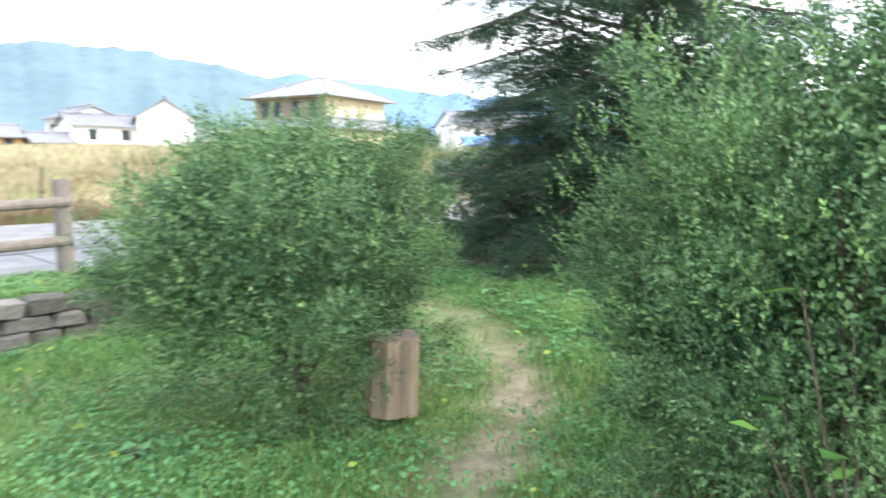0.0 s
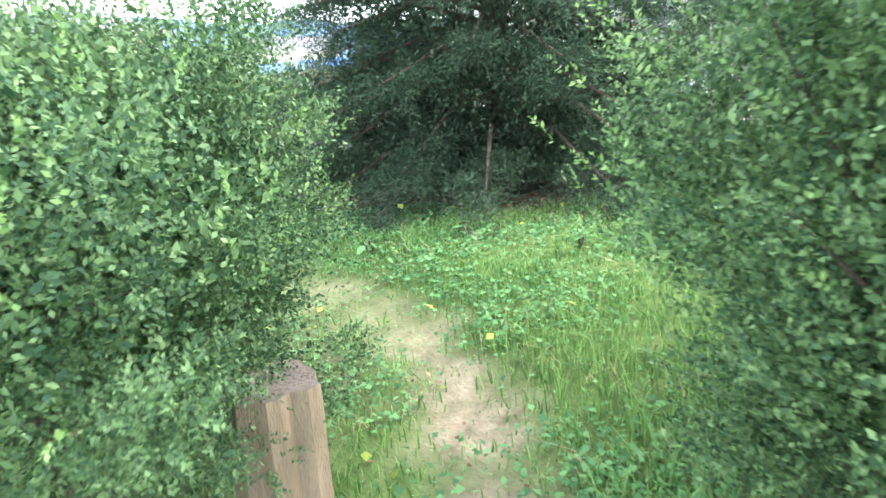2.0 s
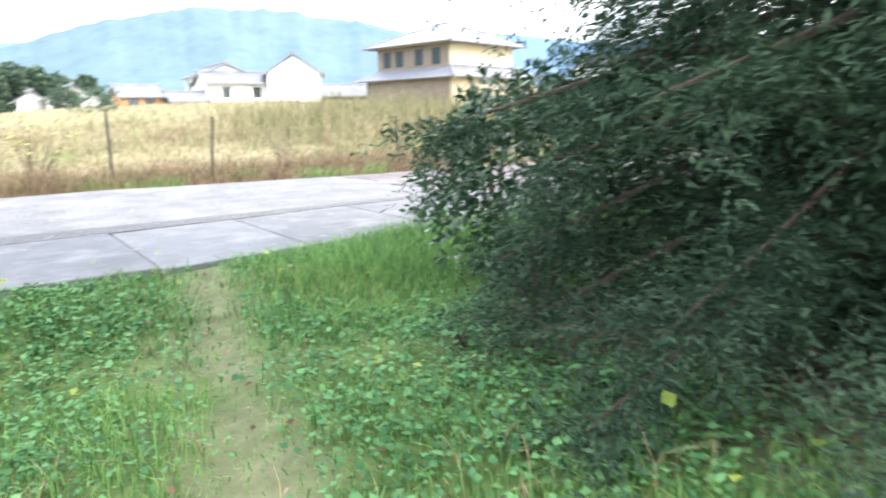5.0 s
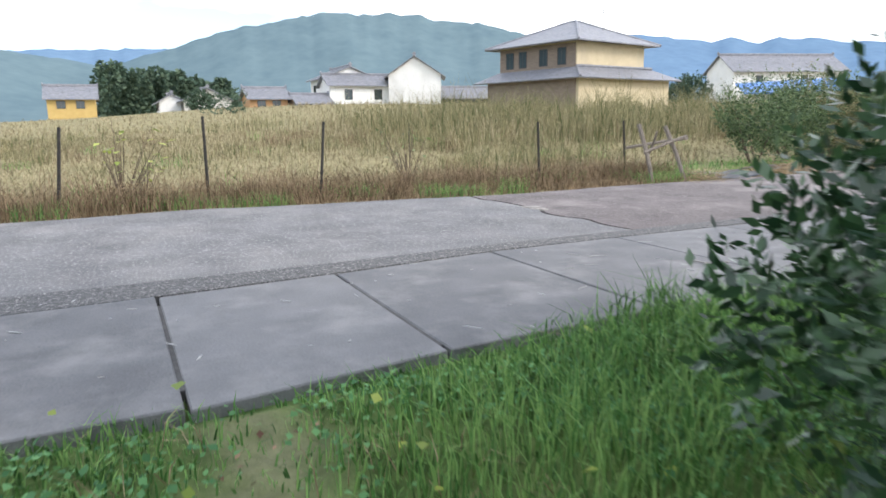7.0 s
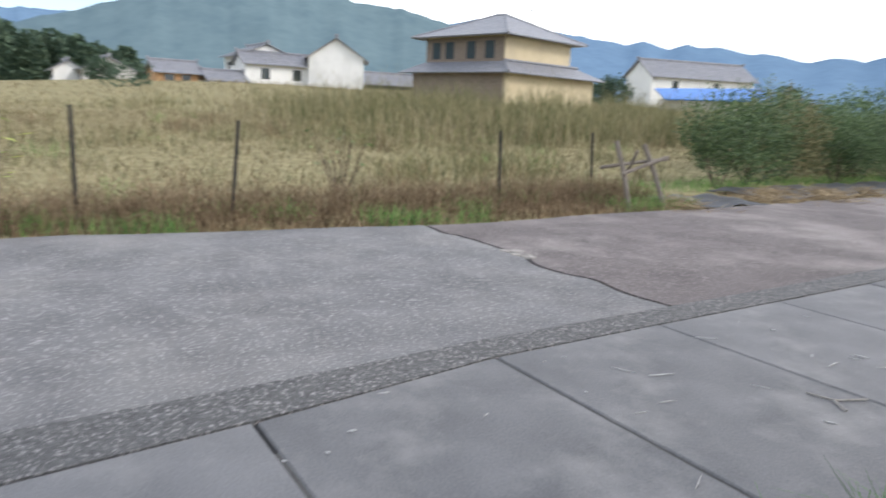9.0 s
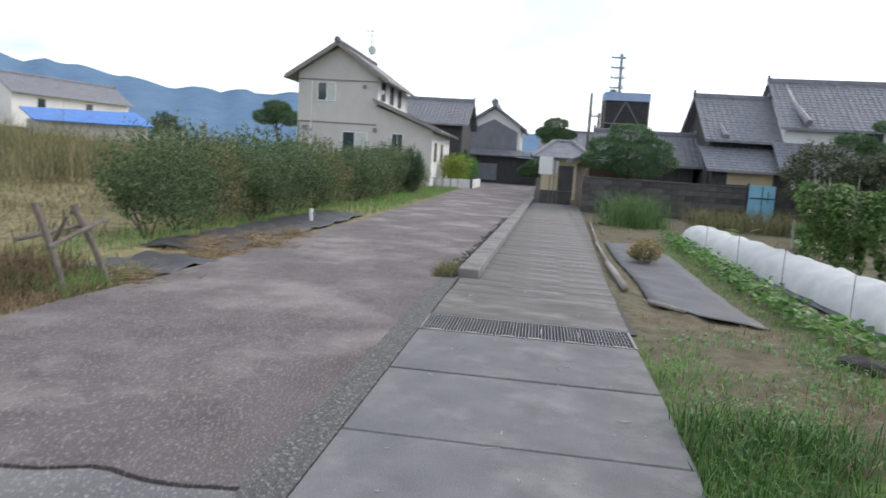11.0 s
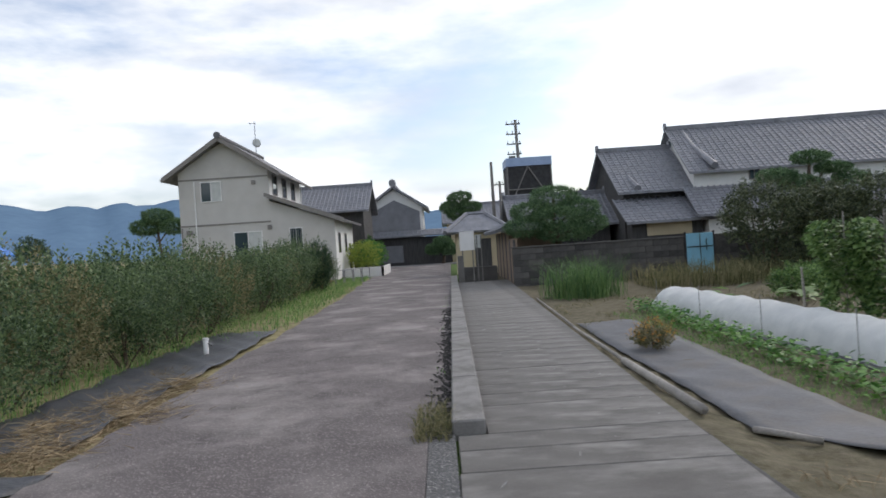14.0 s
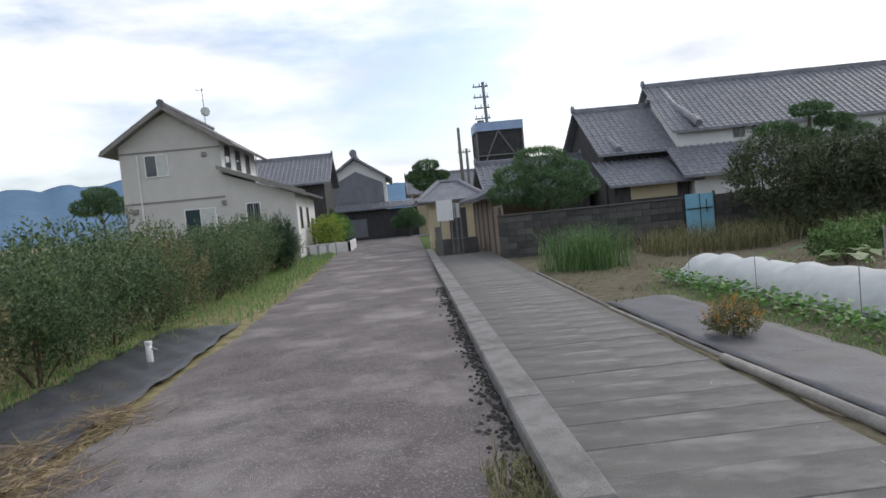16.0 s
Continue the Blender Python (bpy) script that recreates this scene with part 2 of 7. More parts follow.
M_DEADLEAF = node_mat("dead_leaves", (0.10, 0.05, 0.03), (0.36, 0.22, 0.15), 2, 20, 0.8, 0, rand=0.9, island=True)
# distance haze is mixed into the base colours of both mountain materials
M_MOUNTAIN_HAZE = node_mat("far_mountain_haze_tint", (0.10, 0.15, 0.175), (0.14, 0.197, 0.215), 0.035, 0.12, 1.0, 0, spec=0)
M_MOUNTAIN_FAR_HAZE = node_mat("farther_mountain_haze_tint", (0.115, 0.185, 0.28), (0.15, 0.235, 0.335), 0.03, 0.1, 1.0, 0, spec=0)
M_CURTAIN = node_mat("pale_curtain", (0.45, 0.47, 0.46), (0.62, 0.64, 0.62), 3, 20, 0.9, 0)

L_BUSH = leaf_mat("shrub_leaf", (0.030, 0.082, 0.040), (0.172, 0.285, 0.115), rough=0.6, spec=0.25, trans=0.15, rand=0.45)
L_TIP = leaf_mat("shrub_new_growth", (0.12, 0.24, 0.07), (0.25, 0.40, 0.14), trans=0.4)
L_CEDAR = leaf_mat("conifer_spray", (0.024, 0.052, 0.032), (0.077, 0.128, 0.073), rough=0.7, spec=0.2, trans=0.18, rand=0.5)
L_GLOSSY = leaf_mat("glossy_leaf", (0.018, 0.05, 0.022), (0.06, 0.125, 0.05), rough=0.28, spec=0.6, trans=0.12)
L_HEDGE = leaf_mat("hedge_leaf", (0.038, 0.075, 0.032), (0.15, 0.215, 0.09), rough=0.5)
L_DARKTREE = leaf_mat("dark_tree_leaf", (0.034, 0.05, 0.026), (0.12, 0.145, 0.07), rough=0.55, trans=0.15)
L_PINE = leaf_mat("pine_needle", (0.055, 0.115, 0.055), (0.165, 0.265, 0.12), rough=0.6, trans=0.1)
L_GRASS = leaf_mat("grass_blade", (0.075, 0.19, 0.05), (0.265, 0.43, 0.135), rough=0.65, spec=0.25, trans=0.35, rand=0.6)
L_COVER = leaf_mat("ground_cover_leaf", (0.055, 0.16, 0.06), (0.17, 0.37, 0.14), rough=0.6, spec=0.25, trans=0.25, rand=0.5)
L_BANK = leaf_mat("bank_grass_blade", (0.034, 0.095, 0.022), (0.11, 0.23, 0.058), rough=0.6, trans=0.3)
L_REED = leaf_mat("reed_blade", (0.06, 0.135, 0.045), (0.17, 0.28, 0.095), rough=0.6, trans=0.3)
L_DRY = leaf_mat("dry_grass", (0.17, 0.145, 0.085), (0.42, 0.365, 0.235), rough=0.8, spec=0.1, trans=0.3)
L_BROWN = leaf_mat("dead_brown_weed", (0.11, 0.08, 0.05), (0.30, 0.225, 0.145), rough=0.85, spec=0.1, trans=0.2)
L_WEED = leaf_mat("tall_weed", (0.10, 0.11, 0.05), (0.29, 0.262, 0.145), rough=0.75, spec=0.15, trans=0.3)
L_CROP = leaf_mat("crop_leaf", (0.05, 0.15, 0.03), (0.16, 0.33, 0.07), rough=0.5, trans=0.35)
L_BEAN = leaf_mat("bean_leaf", (0.055, 0.12, 0.035), (0.19, 0.30, 0.095), rough=0.55, trans=0.3)
L_FLOWER = leaf_mat("orange_flower", (0.36, 0.16, 0.03), (0.62, 0.36, 0.08), trans=0.2)
L_YELLOW = leaf_mat("yellow_green_leaf", (0.20, 0.28, 0.04), (0.42, 0.48, 0.10), trans=0.35)
# far foliage: leaf colour lightened and greyed to stand for haze
L_WOODS_HAZE = leaf_mat("far_wood_leaf_haze_tint", (0.05, 0.085, 0.06), (0.105, 0.15, 0.10), rough=0.8, spec=0.1, trans=0.1)


def glass_mat():
    m = bpy.data.materials.new("window_glass")
    m.use_nodes = True
    b = m.node_tree.nodes["Principled BSDF"]
    b.inputs["Base Color"].default_value = (0.03, 0.045, 0.05, 1)
    b.inputs["Roughness"].default_value = 0.06
    b.inputs["Specular IOR Level"].default_value = 0.8
    return m


M_GLASS = glass_mat()


# ==== building blocks ====
class Shape:
    """Gathers vertices and faces of one mesh."""

    def __init__(self):
        self.v, self.f = [], []

    def box(self, x0, x1, y0, y1, z0, z1, m=None):
        i = len(self.v)
        for z in (z0, z1):
            for x, y in ((x0, y0), (x1, y0), (x1, y1), (x0, y1)):
                p = Vector((x, y, z))
                self.v.append(tuple(m @ p if m else p))
        self.f += [(i, i + 3, i + 2, i + 1), (i + 4, i + 5, i + 6, i + 7), (i, i + 1, i + 5, i + 4), (i + 1, i + 2, i + 6, i + 5),
                   (i + 2, i + 3, i + 7, i + 6), (i + 3, i, i + 4, i + 7)]
        return self

    def slab(self, quad, thick):
        """A quad given by four corners, thickened downwards along its normal."""
        a, b, c, d = [Vector(p) for p in quad]
        n = (b - a).cross(d - a).normalized() * thick
        i = len(self.v)
        for p in (a, b, c, d, a - n, b - n, c - n, d - n):
            self.v.append(tuple(p))
        self.f += [(i, i + 1, i + 2, i + 3), (i + 7, i + 6, i + 5, i + 4), (i, i + 4, i + 5, i + 1), (i + 1, i + 5, i + 6, i + 2),
                   (i + 2, i + 6, i + 7, i + 3), (i + 3, i + 7, i + 4, i)]
        return self

    def prism(self, outline, y0, y1):
        """An outline in x and z, drawn out along y."""
        i, n = len(self.v), len(outline)
        for y in (y0, y1):
            self.v += [(x, y, z) for x, z in outline]
        self.f.append(tuple(i + k for k in range(n)))
        self.f.append(tuple(i + n + k for k in reversed(range(n))))
        for k in range(n):
            j = (k + 1) % n
            self.f.append((i + k, i + n + k, i + n + j, i + j))
        return self

    def tube(self, pts, radii, seg=6, cap=True):
        pts = [Vector(p) for p in pts]
        rings = []
        for k, p in enumerate(pts):
            d = (pts[min(k + 1, len(pts) - 1)] - pts[max(k - 1, 0)]).normalized()
            s = d.orthogonal().normalized() if abs(d.z) > 0.95 else d.cross(Vector((0, 0, 1))).normalized()
            u = s.cross(d)
            r = radii[k] if hasattr(radii, "__len__") else radii
            i = len(self.v)
            rings.append(i)
            for a in range(seg):
                w = 2 * math.pi * a / seg
                self.v.append(tuple(p + (s * math.cos(w) + u * math.sin(w)) * r))
        for i, j in zip(rings, rings[1:]):
            for a in range(seg):
                b = (a + 1) % seg
                self.f.append((i + a, i + b, j + b, j + a))
        if cap:
            self.f.append(tuple(rings[0] + a for a in reversed(range(seg))))
            self.f.append(tuple(rings[-1] + a for a in range(seg)))
        return self

    def mesh(self, name, mat, smooth=False):
        me = bpy.data.meshes.new(name)
        me.from_pydata(self.v, [], self.f)
        me.materials.append(mat)
        if smooth:
            me.polygons.foreach_set("use_smooth", [True] * len(me.polygons))
        me.update()
        return me


def bevelled(me, width, seg=1):
    bm = bmesh.new()
    bm.from_mesh(me)
    bmesh.ops.bevel(bm, geom=list(bm.edges), offset=width, segments=seg, affect="EDGES", clamp_overlap=True)
    bm.to_mesh(me)
    bm.free()
    return me


def thing(name, at=(0, 0, 0), turn=0, label="", category="", group="", kind=""):
    ob = new(name)
    ob.matrix_basis = pose(*at, 0, 0, turn)
    ob.empty_display_size = 0.2
    return tagged(ob, label, category, group, kind)


def part(name, shape, mat, parent=None, label="", smooth=False, bevel=0):
    me = shape.mesh(name, mat, smooth) if hasattr(shape, "mesh") else shape
    if bevel:
        bevelled(me, bevel)
    ob = new(name, me)
    if parent:
        ob.parent = parent
    if label:
        ob["label"] = label
    return ob


def solo(name, shape, mat, label, category="", kind="", group="", at=None, smooth=False, bevel=0):
    ob = part(name, shape, mat, None, "", smooth, bevel)
    if at:
        ob.matrix_basis = at
    return tagged(ob, label, category, group, kind)


def sstep(a, b, x):
    t = np.clip((x - a) / (b - a), 0, 1)
    return t * t * (3 - 2 * t)


# ==== ground heights ====
def ground_z(x, y):
    x, y = np.asarray(x, float), np.asarray(y, float)
    low = -0.09 - 0.28 * sstep(-7.0, -9.0, y)
    near_road = sstep(3.4, 2.1, x)
    terrace = np.where(y < -9.15, (x < 3.28).astype(float), near_road)
    blend = sstep(-8.4, -9.15, y)
    garden = low * (1 - (near_road * (1 - blend) + terrace * blend)) - 0.03
    veg = -0.04 - 0.12 * sstep(2.15, 2.7, x) * sstep(0.6, 2.6, y) * sstep(24, 20, y)
    right = np.where(y < -3.2, garden, np.where(y > -1.5, veg, garden + (veg - garden) * sstep(-3.2, -1.5, y)))
    field = -0.05 + (0.020 + 0.027 * sstep(-22, 20, y)) * np.clip(-x - 8, 0, 75) * sstep(-70, -40, -np.abs(y) * 0.3)
    road = np.full_like(x, -0.06)
    z = np.where(x > 2.02, right, np.where(x < -3.5, field, road))
    return z


def gz(x, y):
    return float(ground_z(x, y))


def path_dist(x, y):
    """Distance from the trodden path."""
    pts = np.array([(8.7, -11.6), (7.7, -10.4), (7.2, -9.4), (6.75, -8.6), (6.1, -8.1), (5.3, -7.85), (4.5, -7.7), (3.8, -7.55), (2.9, -7.3), (2.1, -7.15)])
    d = np.full(np.shape(x), 9.0)
    for (ax, ay), (bx, by) in zip(pts, pts[1:]):
        ux, uy = bx - ax, by - ay
        k = np.clip(((x - ax) * ux + (y - ay) * uy) / (ux * ux + uy * uy), 0, 1)
        d = np.minimum(d, np.hypot(x - ax - k * ux, y - ay - k * uy))
    return d


# ==== leaves ====
def leaves_mesh(name, mat, base, way, flat, length, width, fold=0.0):
    """One quad a leaf: base points, directions, side directions, lengths and widths as arrays."""
    n = len(base)
    length, width = np.broadcast_to(length, n)[:, None], np.broadcast_to(width, n)[:, None]
    way = way / np.maximum(np.linalg.norm(way, axis=1, keepdims=True), 1e-6)
    side = np.cross(way, flat)
    side /= np.maximum(np.linalg.norm(side, axis=1, keepdims=True), 1e-6)
    up = np.cross(side, way)
    mid = base + way * length * 0.45 + up * (width * fold)
    v = np.stack([base, mid + side * width * 0.5, base + way * length, mid - side * width * 0.5], 1).reshape(-1, 3)
    return quads_mesh(name, mat, v)


def quads_mesh(name, mat, v):
    n = len(v) // 4
    me = bpy.data.meshes.new(name)
    me.vertices.add(len(v))
    me.vertices.foreach_set("co", np.ascontiguousarray(v, dtype=np.float32).ravel())
    me.loops.add(len(v))
    me.loops.foreach_set("vertex_index", np.arange(len(v), dtype=np.int32))
    me.polygons.add(n)
    me.polygons.foreach_set("loop_start", np.arange(0, len(v), 4, dtype=np.int32))
    me.update(calc_edges=True)
    me.materials.append(mat)
    return me


def unit(a):
    return a / np.maximum(np.linalg.norm(a, axis=-1, keepdims=True), 1e-9)


def rand_unit(rng, n):
    return unit(rng.normal(size=(n, 3)))


def lumpy(dirs, seed, amount, lumps=26):
    """A radius factor over directions, with bulges and hollows."""
    rng = np.random.default_rng(seed)
    c = rand_unit(rng, lumps)
    a = rng.uniform(-1, 1, lumps)
    f = np.zeros(len(dirs))
    for k in range(lumps):
        f += a[k] * np.exp((dirs @ c[k] - 1) * 9)
    return 1 + amount * f


def shoots(rng, start, way, length, per, leaf, wide, spread=0.9, droop=0.0):
    """Leaves set along straight twigs; returns base, way and flat arrays with sizes."""
    n = len(start)
    k = np.tile(np.arange(per), n)
    i = np.repeat(np.arange(n), per)
    t = (k + rng.uniform(0, 1, len(k))) / per
    w = way[i]
    rad = unit(np.cross(w, rand_unit(rng, len(k))))
    base = start[i] + w * (length[i] * t)[:, None]
    d = unit(w * (0.45 + 0.5 * t)[:, None] + rad * spread + np.array([0, 0, -droop]))
    ln = leaf * rng.uniform(0.65, 1.25, len(k)) * (1.05 - 0.35 * t)
    return base, d, rand_unit(rng, len(k)) + w * 0.5, ln, ln * wide


def crown_points(rng, n, radii, seed, lump, shell=(0.55, 1.0), zmin=-0.85, skirt=0.0):
    d = rand_unit(rng, n * 2)
    d = d[d[:, 2] > zmin][:n]
    r = lumpy(d, seed, lump) * rng.uniform(shell[0] ** 2, shell[1] ** 2, len(d)) ** 0.5
    p = d * r[:, None]
    if skirt:
        low = np.clip(-d[:, 2], 0, 0.9)
        p[:, :2] *= (1 + skirt * (1 / np.sqrt(1 - low ** 2) - 1))[:, None]
    return p * np.array(radii), d


def shrub(name, at, radii, lift, mat, seed, label, category="shrub", count=2500, per=12, leaf=0.03, wide=0.45, twig=(0.12, 0.3), lump=0.28,
          tips=0, tip_mat=None, stems=7, group="", stem_r=0.02, up=0.55, shell=(0.5, 1.0), turn=0, zmin=-0.85, boughs=0, skirt=0.0):
    """A shrub with stems and a crown of leafy twigs; lift is the height of the crown's middle."""
    rng = np.random.default_rng(seed)
    ob = thing(name, at, turn, label, category, group)
    p, d = crown_points(rng, count, radii, seed, lump, shell, zmin, skirt)
    p = p + np.array([0, 0, lift])
    keep = p[:, 2] > 0.04
    p, d = p[keep], d[keep]
    w = unit(d * 0.8 + np.array([0, 0, up]) + rng.normal(size=p.shape) * 0.35)
    ln = rng.uniform(twig[0], twig[1], len(p))
    if boughs:
        e, d = crown_points(rng, boughs, radii, seed, lump, (0.78, 1.06), zmin, skirt)
        e = e + np.array([0, 0, lift])
        e = e[e[:, 2] > 0.12]
        d = unit(e - np.array([0, 0, lift * 0.75]))
        bw = unit(d + np.array([0, 0, 0.25]) + rng.normal(size=e.shape) * 0.25)
        bl = rng.uniform(0.30, 0.55, len(e))
        i = rng.integers(0, len(e), count)
        t = rng.uniform(0, 1, count) ** 0.8
        lat = unit(np.cross(bw[i], rand_unit(rng, count)))
        p = e[i] - bw[i] * (bl[i] * (1 - t))[:, None] + lat * (rng.uniform(0.01, 0.13, count) * (1 - 0.6 * t))[:, None]
        w = unit(bw[i] * 0.9 + lat * rng.uniform(0.2, 0.9, count)[:, None] + np.array([0, 0, 0.2]))
        ln = rng.uniform(twig[0], twig[1], count) * (1.15 - 0.5 * t)
        p = p + w * (ln * 0.5)[:, None]
        q, d = crown_points(rng, int(count * 0.18), radii, seed, lump, (0.5, 0.82), zmin, skirt)
        q = q + np.array([0, 0, lift])
        p = np.concatenate([p, q])
        w = np.concatenate([w, unit(d * 0.8 + np.array([0, 0, up]) + rng.normal(size=q.shape) * 0.35)])
        ln = np.concatenate([ln, rng.uniform(twig[0], twig[1], len(q))])
        keep = p[:, 2] > 0.05
        p, w, ln = p[keep], w[keep], ln[keep]
        q, d = crown_points(rng, int(count * 1.35), radii, seed, lump, (0.3, 0.80), zmin, skirt)
        q = q + np.array([0, 0, lift])
        q = q[q[:, 2] > 0.1]
        iw = unit(rng.normal(size=q.shape) + np.array([0, 0, 0.6]))
        part("inner_foliage", leaves_mesh("inner_foliage", mat, *shoots(rng, q, iw, rng.uniform(0.12, 0.28, len(q)), 8, leaf * 1.45, wide * 1.1)), mat, ob)
        for k in range(0, len(e), 9):
            if e[k][2] < 0.55:
                continue
            part("bough", Shape().tube([e[k] - bw[k] * bl[k] * 1.5, e[k] - bw[k] * bl[k] * 0.5, e[k]], [0.009, 0.006, 0.002], 4, False), M_BARK, ob)
    part("foliage", leaves_mesh("foliage", mat, *shoots(rng, p - w * ln[:, None] * 0.5, w, ln, per, leaf, wide)), mat, ob)
    if tips:
        p, d = crown_points(rng, tips, radii, seed, lump, (0.93, 1.06), -0.1, skirt)
        p = p + np.array([0, 0, lift])
        w = unit(d * 0.6 + np.array([0, 0, 0.8]) + rng.normal(size=p.shape) * 0.3)
        ln = rng.uniform(twig[0] * 0.8, twig[1] * 1.0, len(p))
        part("new_growth", leaves_mesh("new_growth", tip_mat, *shoots(rng, p - w * ln[:, None] * 0.3, w, ln, per, leaf * 0.95, wide)), tip_mat, ob, "pale green new shoots")
    for k in range(stems):
        s = Shape()
        a = rng.uniform(0, 6.28)
        e = np.array([math.cos(a) * radii[0] * rng.uniform(0.3, 0.8), math.sin(a) * radii[1] * rng.uniform(0.3, 0.8), lift + radii[2] * rng.uniform(0.0, 0.6)])
        b = np.array([math.cos(a) * 0.06, math.sin(a) * 0.06, -0.03])
        m = b * 0.45 + e * 0.55 + np.array([0, 0, -0.12 * lift]) + rng.normal(size=3) * 0.04
        s.tube([b, b * 0.7 + m * 0.3 + rng.normal(size=3) * 0.02, m, e], [stem_r, stem_r * 0.8, stem_r * 0.55, stem_r * 0.2], 6)
        part("stem", s, M_BARK, ob)
    return ob


def blades(rng, x, y, z, height, width, lean=0.35, curl=0.5):
    """Grass blades of two quads each, as vertices of quads."""
    n = len(x)
    a = rng.uniform(0, 2 * np.pi, n)
    h, w = np.broadcast_to(height, n) * rng.uniform(0.5, 1.3, n), np.broadcast_to(width, n)
    ln = rng.uniform(0.05, 1.0, n) * lean
    side = np.stack([np.cos(a), np.sin(a), 0 * a], 1)
    b = rng.uniform(0, 2 * np.pi, n)
    fw = np.stack([np.cos(b), np.sin(b), 0 * b], 1)
    p0 = np.stack([x, y, z - 0.01], 1)
    p1 = p0 + fw * (h * ln * 0.4)[:, None] + np.array([0, 0, 1]) * (h * 0.6)[:, None]
    p2 = p1 + fw * (h * (ln + curl * rng.uniform(0, 1, n) * ln * 1.6))[:, None] + np.array([0, 0, 1]) * (h * 0.4 * (1 - 0.6 * ln))[:, None]
    s0, s1, s2 = side * (w * 0.5)[:, None], side * (w * 0.42)[:, None], side * (w * 0.06)[:, None]
    q1 = np.stack([p0 - s0, p0 + s0, p1 + s1, p1 - s1], 1)
    q2 = np.stack([p1 - s1, p1 + s1, p2 + s2, p2 - s2], 1)
    return np.concatenate([q1, q2], 1).reshape(-1, 3)


def grass_patch(name, mat, label, n, area, height, width, seed, keep=None, lean=0.35, zfun=ground_z, category="grass"):
    rng = np.random.default_rng(seed)
    x = rng.uniform(area[0], area[1], n)
    y = rng.uniform(area[2], area[3], n)
    if keep is not None:
        k = keep(x, y, rng)
        x, y = x[k], y[k]
    h = height(x, y) if callable(height) else height
    ob = new(name, quads_mesh(name, mat, blades(rng, x, y, zfun(x, y), h, width, lean)))
    return tagged(ob, label, category, "", "stuff")


def clump_noise(x, y, f, seed=0.0):
    """Smooth variation over the plan, about -1 to 1."""
    return (np.sin(x * f + 1.3 + seed) * np.sin(y * f * 1.13 + 0.7 - seed) + np.sin(x * f * 2.3 - y * f * 1.7 + seed * 2.1) * 0.6 + np.sin(x * f * 0.6 + y * f * 3.1 + 2.0 + seed) * 0.4) / 1.6


